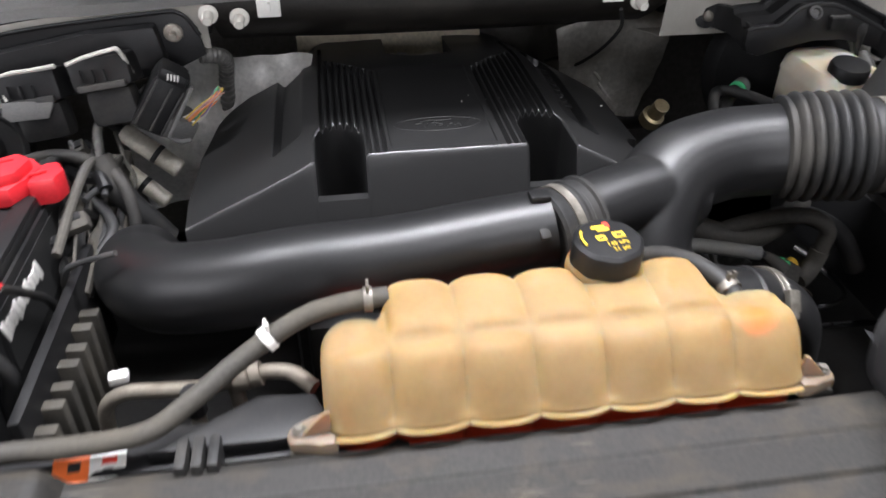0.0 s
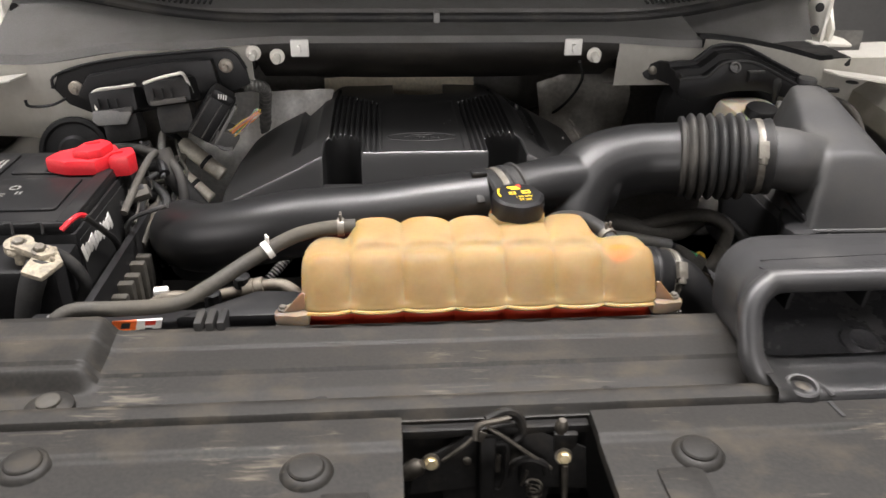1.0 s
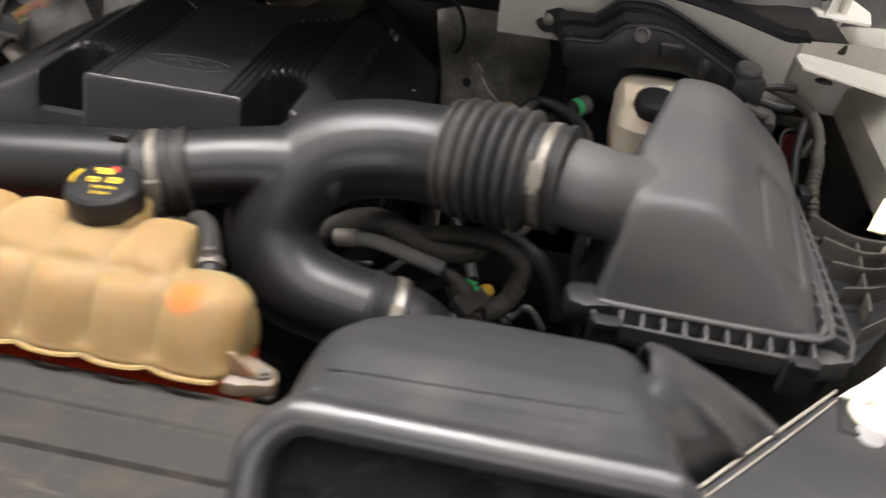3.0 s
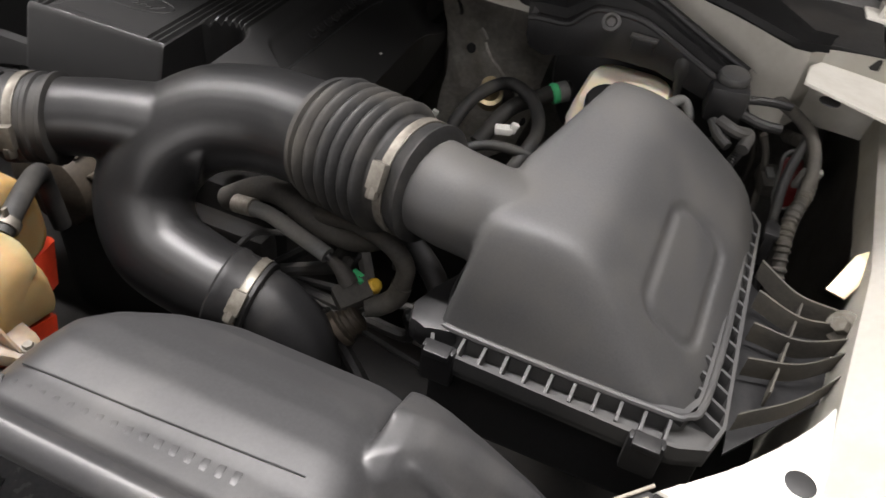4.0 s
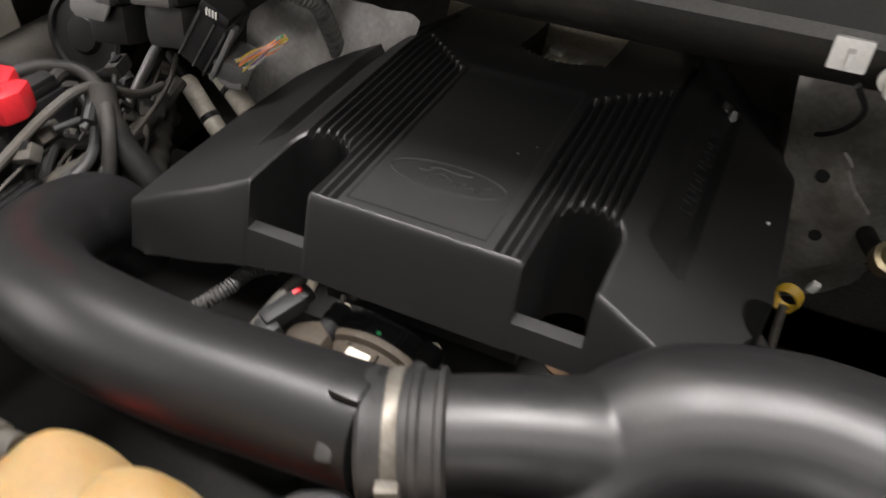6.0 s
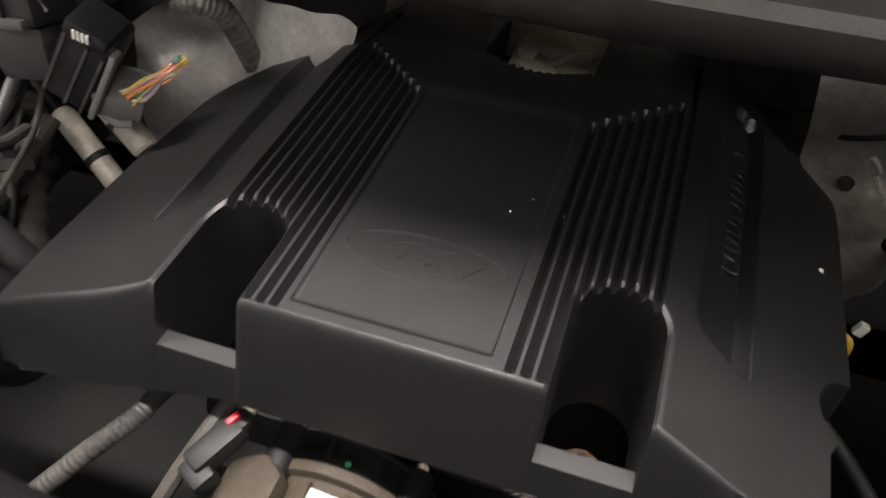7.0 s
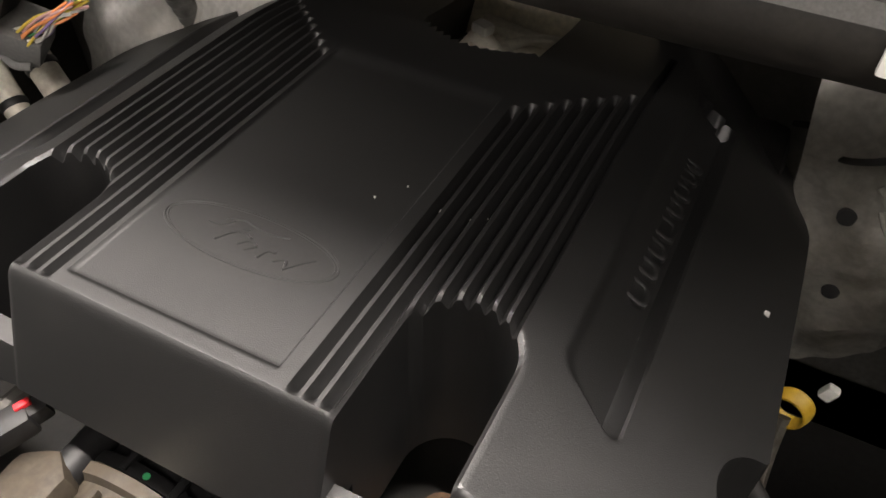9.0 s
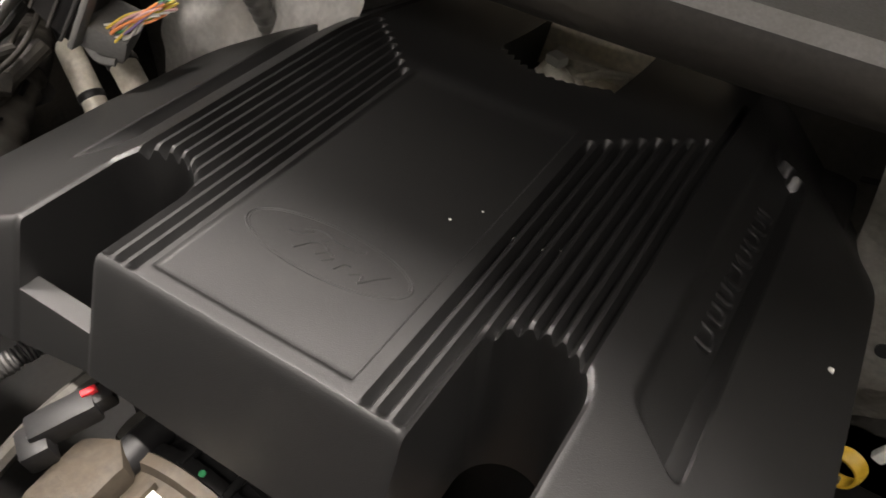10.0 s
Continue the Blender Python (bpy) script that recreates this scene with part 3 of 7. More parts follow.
for k in range(9):
    s = 0.08 + (HL - 0.09) * k / 8
    rows.append([V((CX + 0.80 * w * (1 - 0.06 * k / 8), 1.36, 1.36)) + d * s + n * (0.03 - 0.03 * (1 - w * w)) for w in lines((-1, 1, 0.1))])
bm = skin(bmesh.new(), rows, closed=False)
bmesh.ops.solidify(bm, geom=bm.faces[:], thickness=0.006)
part("liner", bm, FELT, hood, "black hood liner, unseen, added to keep reflections dark")
bm = bmesh.new()
for w in (-0.62, -0.2, 0.2, 0.62):
    p0, p1 = V((CX + w, 1.36, 1.36)) + d * 0.08 + n * 0.012, V((CX + w * 0.8, 1.36, 1.36)) + d * (HL - 0.06) + n * 0.012
    tube([p0, p1], 0.035, 8, 4, bm)
part("liner_rib", bm, FELT, hood)
for s in (-1, 1):
    x = CX + s * 0.885
    bm = slab([(0, 0), (0.10, 0.0), (0.12, 0.05), (0.09, 0.16), (0.13, 0.26), (0.10, 0.30), (0.05, 0.24), (0.04, 0.12), (-0.01, 0.05)], -0.004, 0.004, 0.002,
              matrix=pose(x, 1.335, 1.215, 90, 0, 90))
    part("hinge", bm, PAINT, hood, "white painted hinge arm")
    part("hinge_bolt", bolt_shape((x - s * 0.004, 1.39, 1.25), (-s, 0, 0), 0.009, 0.009), PAINT, hood)
    foot = slab([(-0.05, -0.02), (0.03, -0.03), (0.045, 0.03), (0.03, 0.11), (-0.03, 0.12), (-0.055, 0.05)], 0, 0.006, 0.002, matrix=pose(x + s * 0.005, 1.33, 1.232, 0, 0, 0))
    part("hinge_foot", foot, PAINT, hood, "white painted hinge foot")
    arm = slab([(0.0, 0.0), (0.05, -0.005), (0.075, 0.045), (0.055, 0.10), (0.075, 0.15), (0.05, 0.17), (0.012, 0.115), (0.022, 0.055)], -0.003, 0.003, 0.0015, matrix=pose(x - s * 0.03, 1.315, 1.236, 90, 0, 90 - s * 35))
    part("hinge_link", arm, PAINT, hood, "white painted hinge link")
    for hz in (1.262, 1.310):
        part("hinge_hole", lathe([(0.010, 0), (0.010, 0.0012), (0.009, 0.0015)], (x - s * 0.036, 1.338, hz), (-s, -0.7, 0), 16), INKBLACK, hood, "dark hole in the hinge link")
    bm = slab([(-0.10, -0.05), (0.02, -0.075), (0.06, -0.02), (0.10, 0.14), (-0.03, 0.16), (-0.09, 0.06)], -0.002, 0.002, 0.001)
    bmesh.ops.transform(bm, matrix=pose(x - s * 0.008, 1.145, 1.206, -6, s * 8, 0) @ Matrix.Diagonal((s, 1, 1, 1)), verts=bm.verts)
    body_panel("hinge_mount", bm, PAINT, "white painted hinge mounting plate with an oval hole", "bracket")
    solo("hinge_mount_hole", lathe([(0.012, 0), (0.012, 0.001), (0.011, 0.0015)], (x - s * 0.072, 1.098, 1.2095), (0, 0, 1), 20), INKBLACK, "dark oval hole in the hinge mounting plate", "hole", kind="structure")

# square clip plates and bolts on the cowl
for x in (-0.085, 0.436):
    p = thing("cowl_clip", "square white plastic clip on the cowl front", "clip", (x, 1.14, 1.26), "cowl clips")
    part("plate", block((0.034, 0.006, 0.032), (x, 1.139, 1.272), 0.003), WHITE, p)
    part("stud", block((0.006, 0.012, 0.014), (x, 1.131, 1.272), 0.001), WHITE, p)
for x, y, z in ((-0.128, 1.137, 1.257), (-0.172, 1.14, 1.263), (0.478, 1.136, 1.257)):
    b = thing("cowl_bolt", "white painted bolt in the cowl front", "bolt", (x, y, z), "cowl bolts")
    part("washer", lathe([(0.014, 0), (0.014, 0.004), (0.010, 0.005)], (x, y + 0.004, z), (0, -1, 0), 20), PAINT, b)
    part("head", lathe([(0.008, 0.004), (0.008, 0.022), (0.006, 0.026)], (x, y + 0.004, z), (0, -1, -0.15), 14), PAINT, b)


# ---- radiator shield ----
def shield_z(x, y):
    z = 1.090 + 0.012 * smooth(-0.2, 0.26, y)
    if y > 0.273:
        z = np.interp(y, [0.273, 0.277, 0.281, 0.298, 0.303, 0.318, 0.335, 0.36, 0.364, 0.40, 0.404, 0.428, 0.437, 0.441], [1.098, 1.099, 1.108, 1.110, 1.1085, 1.094, 1.0975, 1.100, 1.1035, 1.106, 1.1085, 1.112, 1.1115, 1.104])
        if x < -0.235:
            z += 0.020 * smooth(0.335, 0.355, y) * smooth(-0.235, -0.255, x)
    return float(z)


body_panel("radiator_shield", sheet(lines((-0.80, -0.28, 0.04), (-0.28, -0.22, 0.006), (-0.22, 1.0, 0.04)), lines((0.274, 0.284, 0.002), (0.284, 0.30, 0.004), (0.30, 0.442, 0.002)), shield_z, skirt=0.02), SHIELD,
           "dusty dark grey plastic radiator shield with stepped ridges", "shield")
left = thing("front_shield", "dusty grey plastic front shield panel, beside the hood latch", "shield", (-0.3, 0.1, 1.09), "front shield panels")
right = thing("front_shield", "dusty grey plastic front shield panel, beside the air scoop", "shield", (0.6, 0.1, 1.09), "front shield panels")
YS = lines((-0.34, 0.12, 0.03), (0.12, 0.270, 0.003))


def panel_z(x, y):
    z = shield_z(x, y) + 0.002
    z += 0.004 * smooth(0.226, 0.236, y)
    z += 0.012 * smooth(-0.30, -0.34, x)
    return z


part("panel", sheet(lines((-0.80, 0.0815, 0.02)), YS, panel_z, skirt=0.012), SHIELD, left)
part("panel", sheet(lines((0.271, 0.98, 0.02)), YS, panel_z, skirt=0.012), SHIELD, right)
for x, y, par in ((-0.006, 0.204, left), (0.360, 0.207, right), (0.622, 0.243, right), (-0.262, 0.226, left)):
    pin = part("pin_boss", lathe([(0.0255, -0.004), (0.0245, 0.0005), (0.0215, 0.004), (0.0185, 0.0056), (0.0172, 0.0056), (0.0168, 0.0050)], (x, y, panel_z(x, y)), (0, 0, 1), 28), SHIELD, par)
    part("pin_cap", lathe([(0.0166, 0.0048), (0.0166, 0.0066), (0.0150, 0.0082), (0.010, 0.0090), (0.003, 0.0092)], (x, y, panel_z(x, y)), (0, 0, 1), 28), SHIELD, pin)
for x, y, par in ((0.335, 0.163, right), (0.03, 0.150, left)):
    part("access_flap", block((0.042, 0.05, 0.003), (x, y, panel_z(x, y) + 0.0016), 0.001), SHIELD, par)
for x in (0.522, 0.616):
    part("slot", block((0.0045, 0.024, 0.002), (x, 0.257, panel_z(x, 0.257) + 0.0004), 0.0005, (0, 0, 6)), INKBLACK, right)
for x in (0.0, 0.30):
    solo("shield_plug", lathe([(0.008, 0), (0.008, 0.006), (0.005, 0.008)], (x, 0.304, 1.099), (0, 0, 1), 16), INKBLACK, "black round plug in the radiator shield groove", "plug", "shield plugs")
plug = thing("shield_pin", "dusty plastic push pin at the shield corner", "fastener", (-0.275, 0.318, 1.09))
part("base", lathe([(0.024, 0), (0.024, 0.006), (0.018, 0.010)], (-0.275, 0.318, 1.094), (0, 0, 1), 24), SHIELD, plug)
part("head", lathe([(0.012, 0.009), (0.012, 0.013), (0.009, 0.015)], (-0.275, 0.318, 1.094), (0, 0, 1), 20), DUSTY, plug)

# ---- hood latch in the gap ----
latch = thing("hood_latch", "black greased steel hood latch with springs and a safety hook", "latch", (CX, 0.2, 1.02))
part("carrier", block((0.21, 0.34, 0.012), (CX, 0.12, 0.990), 0.002), GREASE, latch)
part("back_plate", block((0.19, 0.006, 0.10), (CX, 0.272, 1.045), 0.002), GREASE, latch)
part("crossbar", block((0.188, 0.010, 0.010), (CX, 0.263, 1.094), 0.003), GREASE, latch)
part("plate", slab([(-0.05, -0.06), (0.05, -0.06), (0.062, 0.0), (0.034, 0.036), (0.0, 0.046), (-0.03, 0.036), (-0.066, 0.002)], 0, 0.004, 0.001, matrix=pose(0.178, 0.262, 1.058, 80, 0, 0)), GREASE, latch)
part("side_plate", slab([(-0.038, -0.04), (0.030, -0.04), (0.034, 0.026), (0.01, 0.012), (-0.03, -0.006)], 0, 0.004, 0.001, matrix=pose(0.124, 0.256, 1.072, 78, 0, 6)), GREASE, latch)
part("side_plate", slab([(-0.030, -0.04), (0.038, -0.04), (0.034, 0.006), (0.0, 0.018), (-0.034, 0.030)], 0, 0.004, 0.001, matrix=pose(0.232, 0.256, 1.070, 78, 0, -6)), GREASE, latch)
part("upper_loop", tube([(0.164, 0.256, 1.112), (0.185, 0.262, 1.117), (0.198, 0.262, 1.108), (0.201, 0.258, 1.092), (0.192, 0.254, 1.084)], 0.0048, 8, 6), GREASE, latch)
part("hook", tube([(0.152, 0.242, 1.100), (0.153, 0.245, 1.109), (0.158, 0.247, 1.1145), (0.168, 0.248, 1.116), (0.186, 0.252, 1.1165)], 0.0032, 8, 6), OILED, latch, "bright-worn hook bar")
part("lever", tube([(0.164, 0.246, 1.112), (0.182, 0.244, 1.099), (0.205, 0.242, 1.080), (0.229, 0.240, 1.061)], 0.0022, 8, 6), OILED, latch, "worn steel lever")
part("lever", tube([(0.155, 0.246, 1.104), (0.142, 0.245, 1.090), (0.121, 0.245, 1.072)], 0.0020, 8, 6), OILED, latch, "worn steel lever")
part("pawl", slab([(-0.007, -0.085), (0.007, -0.085), (0.008, 0.0), (-0.008, 0.0)], 0, 0.008, 0.003, matrix=pose(0.165, 0.250, 1.100, 82, 0, 0)), GREASE, latch)
part("tooth", block((0.009, 0.005, 0.013), (0.158, 0.244, 1.103), 0.002, (0, 22, 0)), OILED, latch, "pale worn steel tooth")
part("striker_loop", tube([(0.172, 0.246, 1.090), (0.183, 0.245, 1.090), (0.184, 0.242, 1.07), (0.182, 0.239, 1.046), (0.176, 0.238, 1.038), (0.170, 0.239, 1.046), (0.169, 0.242, 1.07), (0.171, 0.246, 1.088)], 0.0028, 8, 5), GREASE, latch)
part("catch_tongue", block((0.005, 0.004, 0.022), (0.176, 0.243, 1.068), 0.0015), OILED, latch, "worn steel catch tongue")
part("guide_bow", tube([(0.188, 0.244, 1.050), (0.192, 0.243, 1.066), (0.206, 0.242, 1.072), (0.222, 0.241, 1.066), (0.226, 0.240, 1.054)], 0.004, 8, 6), GREASE, latch)
coil = [(0.214 + 0.0075 * math.cos(a), 0.240 + 0.0075 * math.sin(a), 1.026 + 0.0010 * a) for a in (0.5 * k for k in range(34))]
part("spring", tube(coil, 0.0015, 5, 1), OILED, latch)
part("spring_end", tube([(0.200, 0.240, 1.040), (0.204, 0.240, 1.052), (0.205, 0.240, 1.060)], 0.0013, 6, 4), OILED, latch)
for x in (0.110, 0.243):
    part("bolt_washer", lathe([(0.009, 0), (0.009, 0.0018), (0.007, 0.002)], (x, 0.249, 1.068), (0, -1, 0.35), 20), OILED, latch)
    part("bolt", bolt_shape((x, 0.248, 1.068), (0, -1, 0.35), 0.0058, 0.007, 1.0), BRASS, latch, "yellow zinc bolt")
part("rivet", lathe([(0.004, 0), (0.004, 0.003), (0.0025, 0.004)], (0.146, 0.250, 1.067), (0, -1, 0.2), 14), OILED, latch)
part("rod", tube([(0.243, 0.240, 1.064), (0.2435, 0.232, 1.03), (0.242, 0.22, 0.998)], 0.0034, 8, 5), OILED, latch, "steel release rod")
part("cable_end", lathe([(0.007, 0), (0.009, 0.006), (0.009, 0.018), (0.005, 0.024)], (0.083, 0.243, 1.058), (0.75, -0.1, 0.62), 14), OILED, latch)
part("knob", lathe([(0.0045, 0), (0.0065, 0.004), (0.0065, 0.011), (0.0035, 0.016)], (0.238, 0.250, 1.099), (0, -0.1, 1), 14), OILED, latch, "greasy pale knob")
part("bracket", block((0.024, 0.010, 0.022), (0.245, 0.256, 1.082), 0.003), GREASE, latch)
part("skid_cover", slab([(0.083, -0.10), (0.207, -0.10), (0.206, 0.158), (0.203, 0.167), (0.196, 0.173), (0.186, 0.176), (0.083, 0.179)], 1.078, 1.0895, 0.003), SHIELD, left, "dusty grey plastic tongue in front of the latch")

# ---- air scoop over the shield ----
scoop = thing("air_scoop", "dark grey moulded plastic air inlet scoop with an open mouth", "air scoop", (0.6, 0.4, 1.10))


def scoop_ring(y, x0, x1, z0, z1, r, lean=0.0):
    w, h = x1 - x0, z1 - z0
    return [V(((x0 + x1) / 2 + px, y + lean * (pz / h + 0.5), (z0 + z1) / 2 + pz)) for px, pz in rounded(w, h, r, 7)]


SECTIONS = ((0.305, 0.458, 0.762, 1.096, 1.197, 0.040, 0.060), (0.322, 0.452, 0.766, 1.094, 1.200, 0.042, 0.060), (0.350, 0.462, 0.758, 1.092, 1.1985, 0.042, 0.055), (0.400, 0.463, 0.752, 1.088, 1.199, 0.045, 0.040),
            (0.440, 0.465, 0.748, 1.080, 1.196, 0.047, 0.025), (0.470, 0.478, 0.746, 1.070, 1.190, 0.047, 0.015), (0.500, 0.508, 0.744, 1.060, 1.178, 0.045, 0.010), (0.522, 0.545, 0.742, 1.050, 1.165, 0.042, 0.006), (0.536, 0.590, 0.740, 1.045, 1.145, 0.036, 0.002), (0.545, 0.620, 0.735, 1.045, 1.115, 0.028, 0.0))
WALL_T = 0.006
outer = [scoop_ring(*q) for q in SECTIONS]
inner = [scoop_ring(y, x0 + WALL_T, x1 - WALL_T, z0 + WALL_T, z1 - WALL_T, r - WALL_T, lean) for y, x0, x1, z0, z1, r, lean in SECTIONS]
moulding = skin(bmesh.new(), outer + inner[::-1] + outer[:1], cap=False)
bmesh.ops.remove_doubles(moulding, verts=moulding.verts[:], dist=0.0002)
lipring = scoop_ring(0.303, 0.457, 0.763, 1.098, 1.198, 0.040, 0.060)
rim = tube(lipring + lipring[:1], 0.0140, 10, 2)
rows = []
for x, y0, y1, zt in ((0.728, 0.412, 0.545, 1.187), (0.742, 0.424, 0.545, 1.184), (0.758, 0.440, 0.543, 1.177), (0.788, 0.462, 0.538, 1.160), (0.830, 0.482, 0.534, 1.132), (0.870, 0.490, 0.530, 1.100), (0.90, 0.494, 0.528, 1.070)):
    w, zb = y1 - y0, 1.03
    rows.append([V((x, y0, zb)), V((x, y0 + 0.002, zt - 0.05)), V((x, y0 + 0.010, zt - 0.022)), V((x, y0 + 0.026, zt - 0.006)), V((x, y0 + 0.045 * min(1, w / 0.09), zt)), V((x, y0 + 0.62 * w, zt + 0.001)), V((x, y0 + 0.80 * w, zt - 0.010)), V((x, y0 + 0.93 * w, zt - 0.032)), V((x, y1, zt - 0.07))])
chute = skin(bmesh.new(), rows, closed=False, cap=False)
bmesh.ops.subdivide_edges(chute, edges=chute.edges[:], cuts=1, use_grid_fill=True, smooth=0.6)
bmesh.ops.solidify(chute, geom=chute.faces[:], thickness=0.006)
side_rim = tube([(0.738, 0.400, 1.09), (0.735, 0.418, 1.135), (0.738, 0.444, 1.168), (0.752, 0.466, 1.178), (0.782, 0.470, 1.158), (0.82, 0.474, 1.12)], 0.0055, 8, 6)
whole = join(join(join(moulding, rim), chute), side_rim)
part("shell", settled(whole, [("REMESH", 0.0026), ("SMOOTH", (0.5, 9))]), SCOOP, scoop, sharp=80)
part("inner_rib", block((0.005, 0.06, 0.040), (0.519, 0.405, 1.173), 0.001, (0, 6, 0)), BLACK, scoop)
part("inner_rib", block((0.005, 0.06, 0.040), (0.608, 0.405, 1.173), 0.001, (0, 6, 0)), BLACK, scoop)
part("floor_pan", sheet(lines((0.468, 0.754, 0.013)), lines((0.336, 0.480, 0.009)), lambda x, y: float(np.interp(y, [0.30, 0.34, 0.40, 0.48], [1.103, 1.106, 1.117, 1.136])) + 0.012 * smooth(0.49, 0.468, x) + 0.02 * smooth(0.73, 0.754, x)), PAN, scoop, "dusty floor of the inlet, light falling in put into its colour")
part("floor_dimple", lathe([(0.026, -0.001), (0.024, 0.003), (0.016, 0.006), (0.010, 0.004), (0.003, 0.003)], (0.612, 0.366, 1.1105), (0, -0.25, 1), 24), PAN, scoop)
part("floor_tab", block((0.018, 0.012, 0.003), (0.482, 0.358, 1.116), 0.001, (0, 20, 15)), SCOOP, scoop)
for i in range(17):
    part("pressed_mark", block((0.0052, 0.013, 0.0016), (0.489 + 0.0112 * i, 0.3895 + 0.0005 * i, 1.1984), 0.0006, (0, 0, 30 - 1.5 * i)), SCOOP, scoop)
for dy in (-0.017, 0.018):
    part("panel_line", tube([(0.492, 0.390 + dy, 1.1988), (0.60, 0.395 + dy, 1.1990), (0.705, 0.401 + dy, 1.1985)], 0.0009, 5, 4), SCOOP, scoop)
lip_line = ((0.356, 1.103), (0.349, 1.109), (0.342, 1.1135), (0.334, 1.1150), (0.324, 1.1130), (0.310, 1.1118), (0.294, 1.1135), (0.280, 1.1130), (0.2735, 1.1095), (0.272, 1.100))
lip_rows = [[V((x, y + 0.012 * smooth(0.60, 0.72, x) - 0.004 * smooth(0.49, 0.465, x), z + 0.010 * smooth(0.500, 0.468, x) + 0.010 * smooth(0.72, 0.75, x))) for x in lines((0.466, 0.750, 0.0142))] for y, z in lip_line]
lower = skin(bmesh.new(), lip_rows, closed=False)
bmesh.ops.solidify(lower, geom=lower.faces[:], thickness=0.003)
part("lower_lip", lower, SCOOP, scoop, sharp=60)
for x, y, h in ((0.500, 0.287, 1.1120), (0.655, 0.316, 1.1125)):
    eyelet = part("eyelet", lathe([(0.0185, -0.003), (0.018, 0.004), (0.016, 0.0056), (0.0132, 0.0054), (0.0125, -0.001)], (x, y, h), (0, -0.12, 1), 28), SCOOP, scoop)
    part("screw", lathe([(0.0126, -0.003), (0.0105, -0.003), (0.0100, 0.0005), (0.007, 0.002), (0.002, 0.0022)], (x, y, h), (0, -0.12, 1), 20), OILED, eyelet, "oily dull steel screw head")
    part("web", tube([(x + 0.014, y + 0.012, h + 0.002), (x + 0.022, y, h + 0.002), (x + 0.026, y - 0.016, h + 0.001)], 0.0022, 6, 4), SCOOP, eyelet)


# ---- intake ducts ----
def hose_clamp(at, axis, r, screw_side, label):
    """A steel band with its worm-screw housing."""
    c = thing("hose_clamp", label, "clamp", at, "hose clamps")
    part("band", lathe([(r - 0.001, -0.0050), (r + 0.0008, -0.0050), (r + 0.0012, -0.0044), (r + 0.0008, -0.0036), (r + 0.0008, 0.0036), (r + 0.0012, 0.0044), (r + 0.0008, 0.0050), (r - 0.001, 0.0050)], at, axis, 40), STEEL, c)
    a = V(axis).normalized()
    side = (V(screw_side) - a * a.dot(V(screw_side))).normalized()
    along = a.cross(side)
    p = V(at) + side * (r + 0.005)
    m = Matrix.Translation(p) @ Matrix([list(v) for v in zip(along, V(axis).normalized(), along.cross(V(axis).normalized()))]).to_4x4()
    bm = block((0.026, 0.015, 0.010), (0, 0, 0), 0.002)
    bmesh.ops.transform(bm, matrix=m, verts=bm.verts)
    part("housing", bm, STEEL, c)
    part("screw", lathe([(0.0062, 0.010), (0.0062, 0.019), (0.005, 0.021)], p, along, 8), STEEL, c)
    return c


duct = thing("intake_duct", "black moulded plastic engine intake duct with two branches", "duct", (0.35, 0.70, 1.1))
part("long_tube", tube([(0.215, 0.665, 1.166), (0.13, 0.664, 1.155), (0.05, 0.664, 1.143), (-0.05, 0.672, 1.131), (-0.135, 0.694, 1.106), (-0.205, 0.730, 1.082), (-0.250, 0.79, 1.060), (-0.262, 0.86, 1.03), (-0.262, 0.90, 0.96)],
                       [0.0425, 0.044, 0.046, 0.048, 0.050, 0.052, 0.052, 0.05, 0.05], 36, 8), DUCT, duct)
part("cuff", lathe([(0.044, -0.022), (0.0475, -0.019), (0.0475, -0.013), (0.0455, -0.010), (0.0455, 0.010), (0.0475, 0.012), (0.0475, 0.016), (0.045, 0.018), (0.045, 0.026), (0.048, 0.028), (0.048, 0.032), (0.042, 0.034)], (0.228, 0.669, 1.163), (1, 0.40, 0.06), 40), RUBBER, duct)
branch = tube([(0.545, 0.762, 1.187), (0.495, 0.767, 1.184), (0.45, 0.766, 1.182), (0.394, 0.751, 1.173), (0.356, 0.722, 1.147), (0.343, 0.688, 1.10), (0.372, 0.662, 1.060), (0.428, 0.656, 1.042), (0.487, 0.6600, 1.030)], [0.055, 0.055, 0.055, 0.0555, 0.0545, 0.0515, 0.0505, 0.048, 0.046], 36, 8)
tube([(0.222, 0.666, 1.163), (0.275, 0.690, 1.168), (0.318, 0.708, 1.168), (0.355, 0.724, 1.162), (0.40, 0.74, 1.15)], [0.0405, 0.0405, 0.042, 0.047, 0.048], 36, 8, bm=branch)
part("branch_tube", settled(branch, [("REMESH", 0.0024), ("SMOOTH", (0.5, 6))]), DUCT, duct, sharp=80)
part("lower_tube", tube([(0.475, 0.660, 1.032), (0.508, 0.664, 1.020), (0.536, 0.668, 0.985), (0.546, 0.67, 0.92), (0.546, 0.67, 0.86)], 0.042, 32, 6), BLACK, duct)
part("elbow_cuff", lathe([(0.046, -0.026), (0.0485, -0.023), (0.0485, -0.017), (0.0465, -0.014), (0.0465, 0.010), (0.048, 0.012), (0.048, 0.016), (0.045, 0.018)], (0.481, 0.659, 1.031), (1, 0.1, -0.25), 40), BLACK, duct)
part("tab", block((0.012, 0.012, 0.014), (0.199, 0.630, 1.180), 0.003, (40, 0, 10)), RUBBER, duct)
part("tab", block((0.022, 0.018, 0.008), (0.200, 0.660, 1.2085), 0.003), DUCT, duct)

bell = thing("duct_bellows", "black ribbed rubber bellows between duct and air filter box", "bellows", (0.58, 0.75, 1.14))
A0, A1 = V((0.522, 0.765, 1.188)), V((0.652, 0.733, 1.198))
axis = (A1 - A0).normalized()
